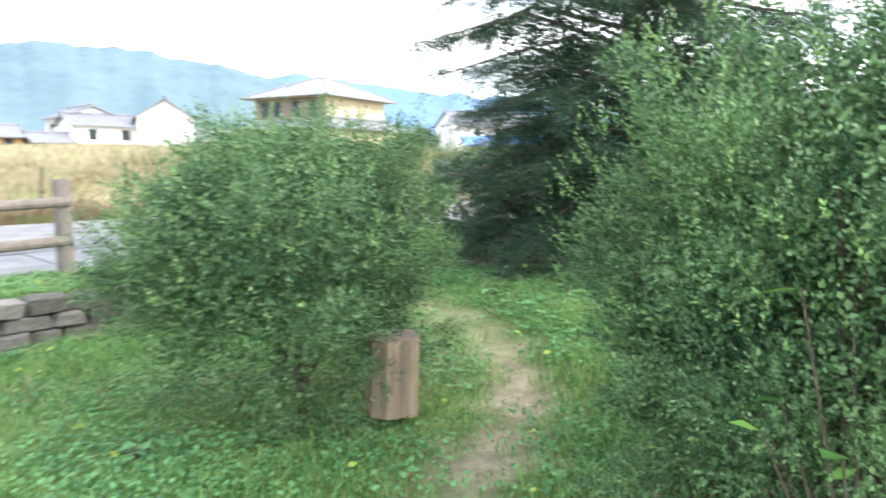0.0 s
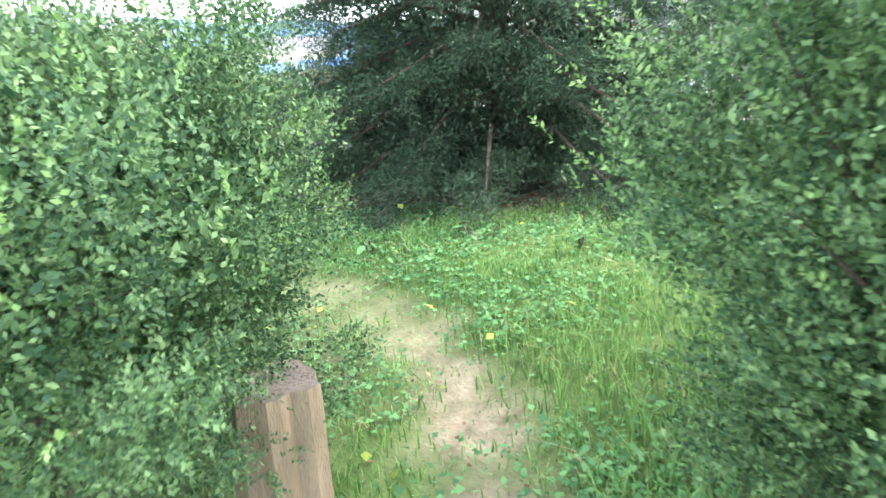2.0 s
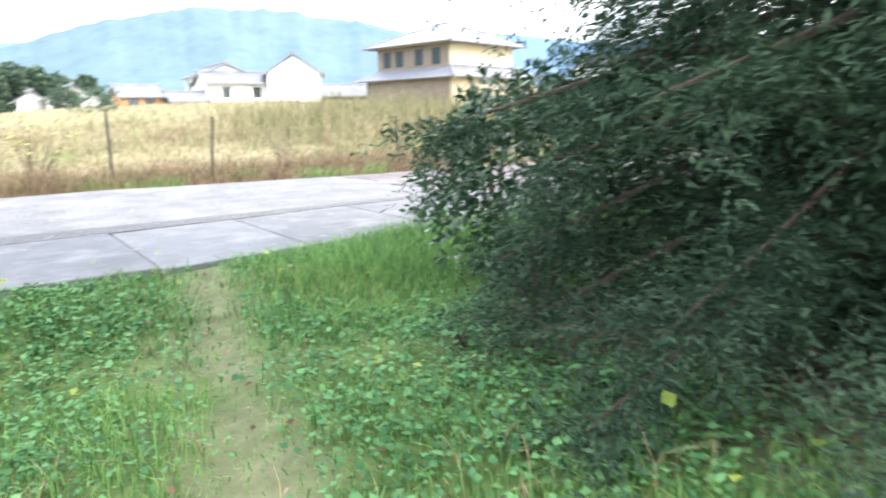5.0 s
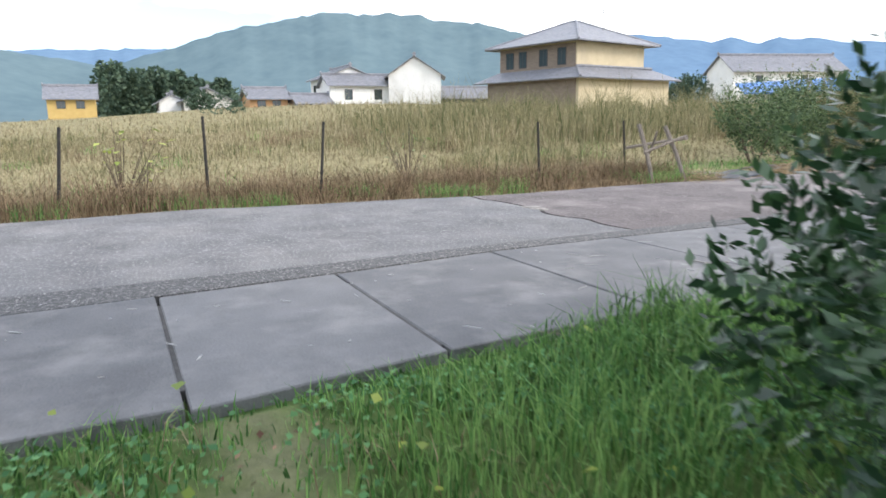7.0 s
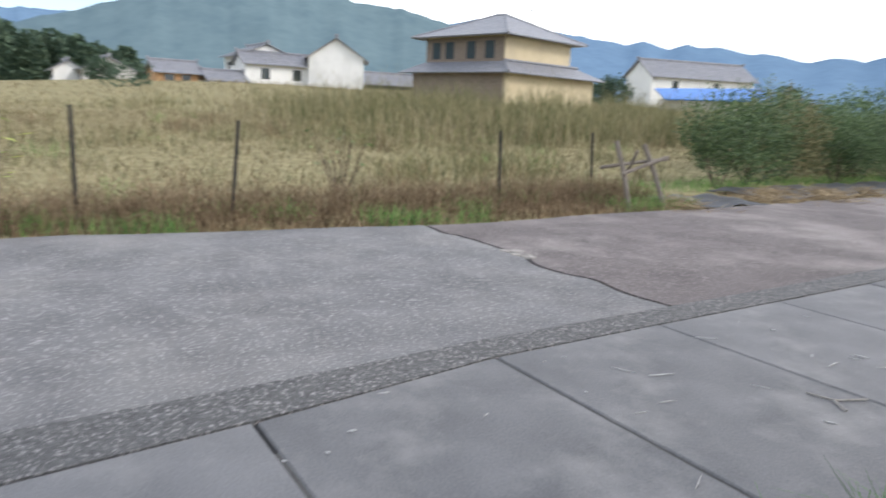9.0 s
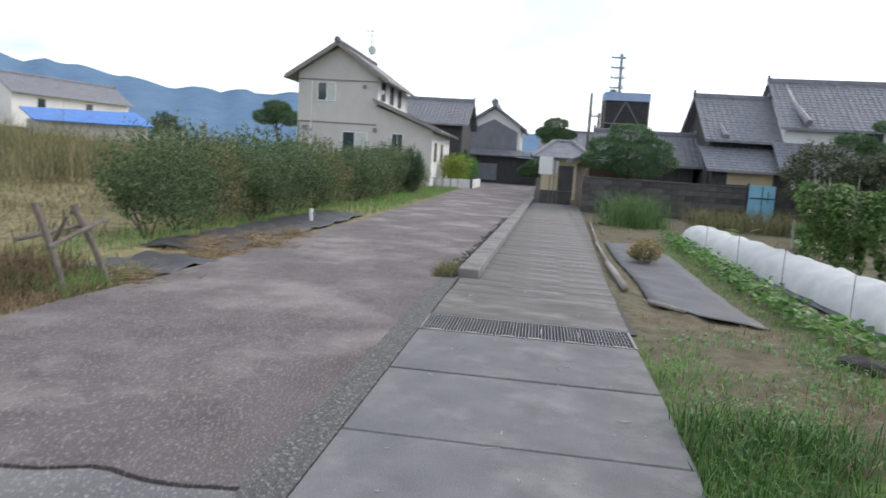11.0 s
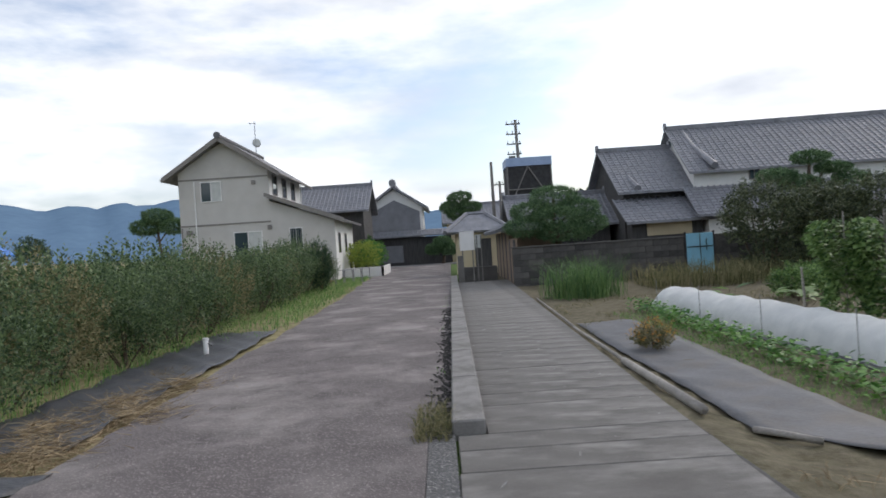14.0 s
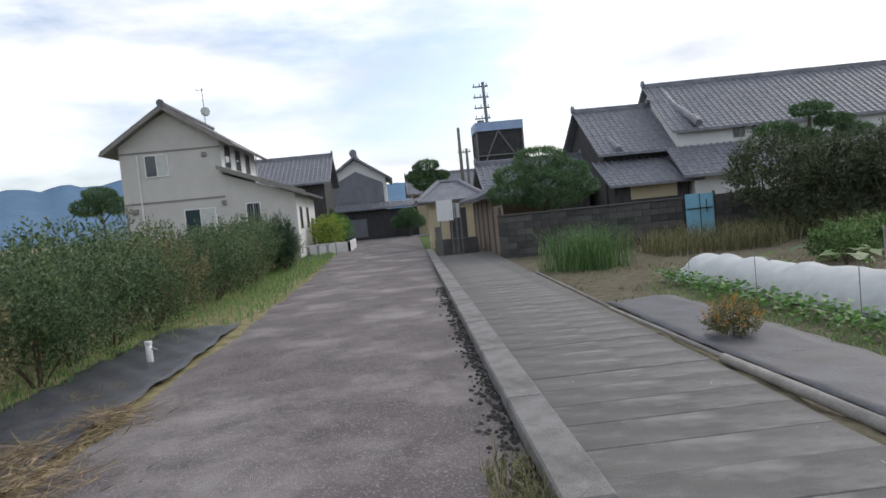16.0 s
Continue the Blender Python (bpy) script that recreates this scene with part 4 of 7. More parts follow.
def conifer():
    rng = np.random.default_rng(31)
    tree = thing("conifer_tree", (5.45, -4.75, gz(5.45, -4.75) - 0.02), 0, "large dark green conifer with feathery sprays reaching the ground", "tree")
    H = 6.6
    s = Shape().tube([(0, 0, -0.05), (0.03, 0.02, 1.2), (-0.02, 0.03, 3.0), (0.02, 0, 5.0), (0, 0, H)], [0.17, 0.14, 0.11, 0.06, 0.015], 10)
    part("trunk", s, M_BARK, tree, smooth=True)
    starts, ways = [], []
    nb = 150
    for k in range(nb):
        z = 0.25 + (H - 0.5) * (k / nb) ** 1.4
        a = k * 2.399 + rng.uniform(-0.3, 0.3)
        reach = 2.4 * (1 - (max(0, z - 3.0) / (H - 2.6)) ** 1.7) * rng.uniform(0.72, 1.1)
        if z < 2.6:
            reach *= 0.80 + 0.08 * z
        u = np.array([math.cos(a), math.sin(a), 0])
        p0 = np.array([0, 0, z])
        p1 = p0 + u * reach * 0.5 + np.array([0, 0, 0.16 * reach])
        p2 = p0 + u * reach + np.array([0, 0, (0.02 if z > 0.8 else -0.08) * reach])
        part("limb", Shape().tube([p0, p1, p2], [0.035, 0.022, 0.006], 5, False), M_BARK, tree)
        for j in range(int((22 if z < 3.4 and u[1] < 0.5 else 18) * max(reach, 0.6))):
            t = rng.uniform(0.12, 1.0) ** 0.75
            b = (1 - t) ** 2 * p0 + 2 * t * (1 - t) * p1 + t * t * p2
            side = np.array([-u[1], u[0], 0]) * rng.choice((-1, 1))
            w = u * rng.uniform(0.3, 1.0) + side * rng.uniform(0.1, 0.9) + np.array([0, 0, rng.uniform(-0.75, 0.3)])
            starts.append(b)
            ways.append(w)
    st, wy = np.array(starts), unit(np.array(ways))
    n = len(st)
    L = rng.uniform(0.28, 0.55, n)
    flat = unit(np.cross(wy, unit(np.cross(wy, np.array([0, 0, 1.0])) + rng.normal(size=(n, 3)) * 0.35)))
    side = np.cross(wy, flat)
    side_on = (st[:, 1] < 0.3) & (st[:, 2] < 3.4)
    for mask, per, sub, ln, wd in ((side_on, 14, 7, (0.022, 0.042), (0.006, 0.010)), (~side_on, 12, 3, (0.04, 0.07), (0.013, 0.020))):
        i = np.repeat(np.flatnonzero(mask), per)
        k = np.tile(np.arange(per), int(mask.sum()))
        t = (k + 0.5) / per
        sg = np.where(k % 2 == 0, 1.0, -1.0)
        base = st[i] + wy[i] * (L[i] * t)[:, None] + np.array([0, 0, -0.10]) * (t ** 2)[:, None]
        tw = unit(wy[i] * 0.75 + side[i] * (sg * 0.9)[:, None] + rng.normal(size=(len(i), 3)) * 0.22 + np.array([0, 0, -0.12]))
        tl = L[i] * 0.42 * (1.05 - 0.75 * t)
        q = np.repeat(np.arange(len(i)), sub)
        tt = (np.tile(np.arange(sub), len(i)) + rng.uniform(0, 0.9, len(q))) / sub
        b2 = base[q] + tw[q] * (tl[q] * tt)[:, None]
        d2 = unit(tw[q] + rng.normal(size=(len(q), 3)) * 0.55)
        part("foliage", leaves_mesh("foliage", L_CEDAR, b2, d2, flat[i][q] + rng.normal(size=(len(q), 3)) * 0.4, rng.uniform(*ln, len(q)), rng.uniform(*wd, len(q))), L_CEDAR, tree)
        c = np.repeat(np.flatnonzero(mask), 40 if sub > 4 else 12)
        cb = st[c] + wy[c] * (L[c] * rng.uniform(0.0, 0.7, len(c)))[:, None] + rng.normal(size=(len(c), 3)) * 0.03 - np.array([0, 0, 0.03])
        cw = unit(wy[c] + rng.normal(size=(len(c), 3)) * 0.6)
        part("inner_foliage", leaves_mesh("inner_foliage", L_CEDAR, cb, cw, rand_unit(rng, len(c)), rng.uniform(0.03, 0.056, len(c)), rng.uniform(0.009, 0.015, len(c))), L_CEDAR, tree)


    n = 64000
    z = 0.2 + 5.2 * rng.uniform(0, 1, n) ** 1.5
    a = rng.uniform(0, 6.283, n)
    r = 2.0 * (1 - (np.maximum(0, z - 2.8) / 3.9) ** 1.6) * np.where(z < 1.2, 0.68 + 0.27 * z, 1.0) * rng.uniform(0.18, 0.78, n)
    w = np.stack([np.cos(a), np.sin(a), rng.uniform(-0.8, 0.4, n)], 1) + rng.normal(size=(n, 3)) * 0.5
    part("inner_foliage", leaves_mesh("inner_foliage", L_CEDAR, np.stack([np.cos(a) * r, np.sin(a) * r, z], 1), w, rand_unit(rng, n), rng.uniform(0.05, 0.085, n), rng.uniform(0.017, 0.027, n)), L_CEDAR, tree)


conifer()


def garden_keep(x, y, rng):
    d = path_dist(x, y) + 0.10 * clump_noise(x, y, 5.0)
    ok = (d > 0.05) & (rng.uniform(0, 1, len(x)) < 0.16 + 0.84 * sstep(0.05, 0.48, d))
    ok &= ~((x > 3.12) & (x < 3.45) & (y < -9.2))
    ok &= (np.hypot((x - 5.6) / 1.7, (y + 4.75) / 1.3) > 0.8 + 0.2 * rng.uniform(0, 1, len(x)))
    ok &= (np.hypot(x - 4.3, y + 5.75) > 0.35 + 0.4 * rng.uniform(0, 1, len(x)))
    ok &= np.hypot(x - 9.2, y + 9.3) > 0.75
    return ok


def tall_part(x, y):
    return 0.085 + 0.045 * clump_noise(x, y, 2.3) + 0.17 * np.exp(-((x - 2.75) ** 2 + (y + 6.1) ** 2) / 0.35) + 0.10 * np.exp(-((x - 3.9) ** 2 + (y + 9.6) ** 2) / 0.8) + 0.13 * np.exp(-((x - 2.4) ** 2 + (y + 4.9) ** 2) / 0.8) + 0.11 * np.exp(-((x - 7.9) ** 2 + (y + 8.5) ** 2) / 0.5)


grass_patch("lawn_grass", L_GRASS, "bright green uneven grass of the garden", 95000, (2.03, 10.2, -13.4, -3.0), tall_part, 0.007, 41, garden_keep, 0.5)


def cover(name, mat, label, n, area, size, seed, keep, height=0.07, category="ground cover"):
    """Small broad leaves on short stalks, lying over the soil."""
    rng = np.random.default_rng(seed)
    x, y = rng.uniform(area[0], area[1], n), rng.uniform(area[2], area[3], n)
    k = keep(x, y, rng)
    x, y = x[k], y[k]
    z = ground_z(x, y) + rng.uniform(0.01, height, len(x))
    a = rng.uniform(0, 6.283, len(x))
    way = np.stack([np.cos(a), np.sin(a), rng.uniform(-0.2, 0.7, len(x))], 1)
    flat = np.stack([rng.normal(size=len(x)) * 0.35, rng.normal(size=len(x)) * 0.35, np.ones(len(x))], 1)
    ln = size * rng.uniform(0.6, 1.4, len(x))
    ob = new(name, leaves_mesh(name, mat, np.stack([x, y, z], 1), way, flat, ln, ln * 0.8, 0.15))
    return tagged(ob, label, category, "", "stuff")


def cover_keep(x, y, rng):
    return garden_keep(x, y, rng) & (clump_noise(x, y, 1.9, 1.0) + 0.5 * np.exp(-((x - 5.2) ** 2 + (y + 7.1) ** 2) / 1.5) > rng.uniform(-0.7, 0.75, len(x)))


cover("clover_cover", L_COVER, "low broad-leaved ground cover among the grass", 120000, (2.1, 9.6, -12.5, -4.8), 0.031, 42, cover_keep)
grass_patch("dry_stems", M_STRAW, "thin dry grass stems among the green lawn", 9000, (2.1, 10.0, -13, -4.6), 0.13, 0.005, 46, lambda x, y, r: garden_keep(x, y, r) & (clump_noise(x, y, 2.1, 7) > r.uniform(-0.3, 0.6, len(x))), 1.2, category="straw")
grass_patch("path_grass", L_GRASS, "short trodden grass creeping over the bare path", 22000, (2.1, 9.2, -12.2, -6.8), 0.035, 0.006, 47, lambda x, y, r: (path_dist(x, y) < 0.5) & (clump_noise(x, y, 4.3, 3) > r.uniform(-0.5, 0.7, len(x))), 1.0)
cover("path_cover", L_COVER, "tiny weeds creeping over the bare path", 9000, (2.1, 9.2, -12.2, -6.8), 0.022, 48, lambda x, y, r: (path_dist(x, y) < 0.5) & (clump_noise(x, y, 3.7, 5) > r.uniform(-0.2, 0.7, len(x))), 0.03)
cover("path_litter", M_DEADLEAF, "dry leaf scraps on the bare path", 900, (2.1, 9.2, -12.2, -6.8), 0.03, 49, lambda x, y, r: path_dist(x, y) < 0.45, 0.01, "leaf litter")
cover("weed_leaves", L_YELLOW, "scattered yellow-green weed leaves", 260, (2.1, 9.5, -12, -5.5), 0.05, 43, garden_keep, 0.16)
cover("leaf_litter", M_DEADLEAF, "brown fallen leaves below the conifer and shrubs", 2600, (3.9, 6.6, -6.5, -4.6), 0.045, 44, lambda x, y, r: np.hypot((x - 5.1) / 1.3, (y + 5.75) / 0.65) < r.uniform(0.3, 1.05, len(x)), 0.02, "leaf litter")
cover("hollow_litter", M_DEADLEAF, "dry brown leaves below the large shrub", 900, (8.0, 9.4, -10.4, -8.9), 0.045, 45, lambda x, y, r: np.hypot(x - 8.7, y + 9.7) < 0.7, 0.05, "leaf litter")


def broad_plant(name, at, n, size, mat, label, seed, height=0.3, category="weed"):
    """A herb of large pointed leaves on upright stalks."""
    rng = np.random.default_rng(seed)
    ob = thing(name, at, 0, label, category)
    b, w, f, l = [], [], [], []
    for k in range(n):
        a = rng.uniform(0, 6.283)
        h = height * rng.uniform(0.4, 1)
        o = np.array([math.cos(a), math.sin(a), 0]) * rng.uniform(0.02, 0.5) * height
        p = o + np.array([0, 0, h])
        part("stalk", Shape().tube([(0, 0, -0.02), tuple(p * 0.6), tuple(p)], [0.006, 0.005, 0.003], 4), M_BARK, ob)
        b.append(p)
        w.append((math.cos(a), math.sin(a), rng.uniform(-0.5, 0.3)))
        f.append((rng.normal() * 0.2, rng.normal() * 0.2, 1))
        l.append(size * rng.uniform(0.7, 1.3))
    l = np.array(l)
    part("leaves", leaves_mesh("leaves", mat, np.array(b), np.array(w, float), np.array(f), l, l * 0.55, 0.12), mat, ob)
    return ob


broad_plant("broad_leaf_weed", (9.05, -10.0, gz(9.05, -10.0)), 14, 0.12, L_CROP, "light green broad-leaved weed growing beside the shrub", 51, 1.15)
broad_plant("vine_shoot", (6.05, -10.2, 0.75), 9, 0.10, L_TIP, "pale green vine leaves climbing out of the shrub", 52, 0.28)
for k, (x, y) in enumerate(((6.1, -10.9), (7.9, -8.4), (5.5, -7.35), (6.1, -7.0), (6.9, -7.1), (8.2, -11.2), (4.2, -6.6), (4.9, -6.5))):
    broad_plant("dock_weed", (x, y, gz(x, y)), 9, 0.09, L_COVER, "green broad-leaved weed in the grass", 60 + k, 0.12)


# ==== lane side and field ====
def lane_left_keep(x, y, rng):
    edge = np.array([LEFT(v) for v in y])
    return x < edge + rng.uniform(-0.25, 0.06, len(x))


grass_patch("verge_dry_grass", L_BROWN, "dry brown grass along the field edge", 15000, (-5.3, -3.3, -12, 1.2), lambda x, y: 0.17 + 0.22 * sstep(-3.7, -4.5, x), 0.009, 71, lane_left_keep, 0.9)
grass_patch("verge_green_grass", L_GRASS, "green grass tufts along the field edge", 13000, (-5.2, -3.5, -12, 1.6), 0.2, 0.009, 72, lambda x, y, r: lane_left_keep(x, y, r) & (clump_noise(x, y, 1.7, 3) > 0.15), 0.5)
grass_patch("field_grass", L_DRY, "pale dry grass of the fallow field", 44000, (-26, -4.6, -24, 14), lambda x, y: 0.12 + 0.06 * clump_noise(x, y, 0.8) + 0.005 * (-x - 5), 0.018, 73, lambda x, y, r: (x < -4.5) & ((y < 2.5) | (x < -8.5)), 1.7)
grass_patch("field_weeds", L_WEED, "mixed green weeds in the fallow field", 30000, (-26, -4.6, -24, 14), lambda x, y: 0.22 + 0.14 * clump_noise(x, y, 0.7, 2) + 0.45 * np.exp(-((y - 0.6) / 2.2) ** 2) * (x > -9), 0.014, 74, lambda x, y, r: ((y < 2.5) | (x < -8.5)) & (clump_noise(x, y, 0.6, 4) + 0.9 * np.exp(-((y - 0.6) / 2.2) ** 2) > r.uniform(-0.2, 1.0, len(x))), 0.5)
grass_patch("far_field_grass", L_DRY, "dry grass far across the field", 15000, (-75, -24, -60, 75), lambda x, y: 0.24 + 0.18 * clump_noise(x, y, 0.25) + 0.2 * sstep(0, 12, y), 0.05, 75, None, 0.6)
grass_patch("tall_weed_stand", L_WEED, "tall brown-green weeds standing across the field", 34000, (-34, -13, -12, 34), lambda x, y: (0.42 + 0.85 * sstep(-5, 7, y)) * (0.85 + 0.6 * clump_noise(x, y, 0.9) + 0.5 * clump_noise(x, y, 2.3, 4)), 0.022, 76, lambda x, y, r: clump_noise(x, y, 0.33, 1) + 1.1 * sstep(-4, 8, y) - 0.35 > r.uniform(-0.2, 1.0, len(x)), 0.45)
grass_patch("tall_dry_stand", L_DRY, "tall straw-coloured grass across the field", 24000, (-34, -13, -20, 34), lambda x, y: (0.36 + 0.55 * sstep(-5, 7, y)) * (0.9 + 0.5 * clump_noise(x, y, 1.0, 3)), 0.022, 77, lambda x, y, r: clump_noise(x, y, 0.5, 5) + 0.3 * sstep(-4, 8, y) > r.uniform(-0.3, 1.0, len(x)), 0.35)
grass_patch("hedge_foot_grass", L_GRASS, "green grass at the foot of the roadside hedge", 11000, (-6.2, -3.5, 1.5, 40), 0.20, 0.011, 78, lambda x, y, r: lane_left_keep(x + 0.55 - 0.5 * sstep(9, 14, y), y, r) & ((x < -5.0) | (y > r.uniform(10, 15, len(x)))), 0.6)
grass_patch("edge_straw", M_STRAW, "matted dry straw along the asphalt edge", 9000, (-4.7, -3.15, -12, 8), 0.10, 0.010, 79, lambda x, y, r: lane_left_keep(x, y, r) & (clump_noise(x, y, 1.2, 8) > -0.2), 1.8, category="straw")


CLUMPS = np.random.default_rng(701).uniform((-24, -16), (-5.2, 12), (90, 2))


def in_clumps(first, step, size):
    def keep(x, y, r):
        near = np.full(len(x), 9.0)
        for cx, cy in CLUMPS[first::step]:
            near = np.minimum(near, np.hypot((x - cx) / 1.5, y - cy))
        return near < size * r.uniform(0.2, 1.0, len(x))
    return keep


grass_patch("weed_clump", L_WEED, "olive weed clumps standing in the fallow field", 60000, (-25, -5.0, -17, 13), lambda x, y: 0.42 + 0.25 * clump_noise(x, y, 1.4, 5), 0.012, 91, in_clumps(0, 3, 0.62), 0.6)
grass_patch("green_clump", L_GRASS, "fresh green tufts scattered over the fallow field", 40000, (-25, -5.0, -17, 13), lambda x, y: 0.26 + 0.1 * clump_noise(x, y, 1.4, 6), 0.011, 92, in_clumps(1, 3, 0.5), 0.7)
grass_patch("brown_clump", L_BROWN, "brown dead weed clumps in the fallow field", 50000, (-25, -5.0, -17, 13), lambda x, y: 0.36 + 0.2 * clump_noise(x, y, 1.4, 7), 0.012, 93, in_clumps(2, 3, 0.6), 0.8)


def steel_post(x0, y0, x1, y1, h):
    z = gz(x0, y0) - 0.05
    s = Shape().tube([(0, 0, 0), ((x1 - x0) * 0.5, (y1 - y0) * 0.5, h * 0.5), (x1 - x0, y1 - y0, h)], [0.02, 0.02, 0.018], 8)
    return solo("fence_stake", s, M_POST, "thin dark metal stake at the edge of the field", "stake", "", "field stakes", pose(x0, y0, z))


for row in ((-4.6, -8.16, -4.6, -8.05, 1.08), (-4.88, -6.44, -4.88, -6.44, 1.19), (-4.6, -5.02, -4.6, -4.93, 1.10), (-4.79, -1.33, -4.79, -1.37, 1.05), (-5.06, 0.68, -5.06, 0.6, 1.05),
            (-4.9, -10.3, -4.92, -10.28, 1.05), (-5.6, -13.0, -5.6, -13.0, 1.1)):
    steel_post(*row)

deb = thing("pole_pile", (-3.75, 0.45, -0.03), 0, "leaning grey wooden poles tied into a broken frame", "wooden poles")
for a, b, r in (((0.0, -0.35, 0), (-0.25, -0.45, 0.92), 0.035), ((0.12, 0.22, 0), (-0.2, 0.05, 0.88), 0.035), ((-0.35, -0.6, 0.55), (-0.1, 0.45, 0.68), 0.025), ((-0.1, -0.45, 0.48), (0.02, 0.3, 0.72), 0.025), ((-0.3, -0.2, 0.4), (0.0, -0.3, 0.8), 0.02)):
    part("pole", Shape().tube([a, tuple((p + q) / 2 + 0.012 for p, q in zip(a, b)), b], r, 7), M_WOOD_GREY, deb)

# black sheets on the verge
def sheet(name, outline, mat, label, seed, lift=0.012, rough=0.03, cells=0.12, category="plastic sheet"):
    """A rumpled sheet over a four-cornered area."""
    a, b, c, d = [np.array(p, float) for p in outline]
    nu, nv = max(4, int(np.linalg.norm(b - a) / cells)), max(4, int(np.linalg.norm(d - a) / cells))
    rng = np.random.default_rng(seed)
    s = Shape()
    ph = rng.uniform(0, 6, 6)
    for j in range(nv + 1):
        for i in range(nu + 1):
            u, v = i / nu, j / nv
            p = (a * (1 - u) + b * u) * (1 - v) + (d * (1 - u) + c * u) * v
            e = 0.03 * math.sin(9 * (u + v) + ph[0])
            x, y = p[0] + e, p[1] + e
            z = gz(x, y) + lift + rough * (0.6 + 0.5 * math.sin(x * 5.1 + ph[1]) * math.sin(y * 3.7 + ph[2]) + 0.4 * math.sin(x * 11 + y * 8 + ph[3])) + rng.uniform(0, rough * 0.25)
            s.v.append((x, y, z))
    for j in range(nv):
        for i in range(nu):
            q = j * (nu + 1) + i
            s.f.append((q, q + 1, q + nu + 2, q + nu + 1))
    ob = solo(name, s, mat, label, category, smooth=True)
    sol = ob.modifiers.new("thickness", "SOLIDIFY")
    sol.thickness = 0.004
    return ob


sheet("mulch_sheet", [(-4.6, 1.4), (-3.5, 1.2), (-3.35, 2.7), (-4.5, 2.9)], M_MULCH_BLACK, "rumpled black plastic mulch sheet on the verge", 81, 0.03, 0.045)
sheet("mulch_sheet", [(-5.1, 3.6), (-3.62, 3.4), (-3.78, 12.5), (-5.2, 12.5)], M_MULCH_BLACK, "long black plastic mulch sheet below the hedge", 82, 0.03, 0.04)
rng0 = np.random.default_rng(83)
for cx, cy in ((-3.75, 3.3), (-3.6, 0.9), (-3.95, 5.3), (-3.62, 6.2), (-4.2, 4.2), (-3.45, 4.6)):
    n = 900
    x, y = rng0.normal(cx, 0.28, n), rng0.normal(cy, 0.3, n)
    a = rng0.uniform(0, 6.28, n)
    hgt = 0.02 + 0.20 * np.exp(-((x - cx) ** 2 + (y - cy) ** 2) / 0.12) * rng0.uniform(0, 1, n)
    tagged(new("straw_heap", leaves_mesh("straw_heap", M_STRAW, np.stack([x, y, ground_z(x, y) + hgt], 1), np.stack([np.cos(a), np.sin(a), rng0.normal(0, 0.25, n)], 1), rand_unit(rng0, n), rng0.uniform(0.12, 0.35, n), 0.007)), "small heap of dry straw on the verge", "straw", "", "stuff")
wp = thing("water_tap_post", (-4.33, 9.35, gz(-4.33, 9.35)), 0, "short white plastic pipe stub standing on the verge", "pipe stub")
part("pipe", Shape().tube([(0, 0, -0.1), (0, 0, 0.3)], 0.045, 12), M_WHITE, wp, smooth=True)
part("cap", Shape().tube([(0, 0, 0.3), (0, 0, 0.34)], [0.055, 0.05], 12), M_WHITE, wp)
part("spout", Shape().tube([(0.04, 0, 0.24), (0.12, 0, 0.2)], 0.018, 8), M_STEEL, wp)

# roadside hedge
HEDGE = []
BACK = shrub("hedge_shrub", (-7.6, 8.6, -0.02), (1.0, 1.0, 0.85), 0.95, L_HEDGE, 99, "grey-green shrub at the back of the hedge", "hedge", 270, 9, 0.11, 0.45, (0.2, 0.5), 0.3, 0, None, 4, "roadside hedge", up=0.8)
for k in range(3):
    HEDGE.append(shrub("hedge_shrub", (-5.6 - 0.2 * k, 4.6 + 1.4 * k, -0.06), (0.95, 1.0, 0.80), 0.88, L_WEED if k == 2 else L_HEDGE, 90 + k, "grey-green roadside shrub in a thick hedge", "hedge", 720, 10, 0.074, 0.42, (0.15, 0.45), 0.33,
                       0, None, 6, "roadside hedge", up=0.8, shell=(0.45, 1.05)))
rng0 = np.random.default_rng(95)
k = 0
for row, (xo, y0, y1) in enumerate(((-5.7, 8.7, 31.5), (-7.3, 9.6, 32), (-9.2, 12.0, 33))):
    y = y0
    while y < y1:
        sc = rng0.uniform(0.68, 1.28) * (0.92 if y < 9 else 1.02)
        copy_thing((HEDGE[0], HEDGE[1], HEDGE[0], HEDGE[1], HEDGE[2])[k % 5] if row == 0 else BACK, pose(xo + rng0.uniform(-0.25, 0.25) - 0.02 * (y - 8), y, gz(xo, y) - 0.02, 0, 0, rng0.uniform(0, 360)) @ Matrix.Scale(sc, 4))
        k += 1
        y += rng0.uniform(1.25, 1.7)
shrub("upright_conifer", (-5.35, 27.0, -0.05), (0.62, 0.62, 1.15), 1.1, L_CEDAR, 97, "narrow upright dark green conifer at the end of the hedge", "conifer", 900, 12, 0.09, 0.3, (0.15, 0.4), 0.25, 0, None, 4)


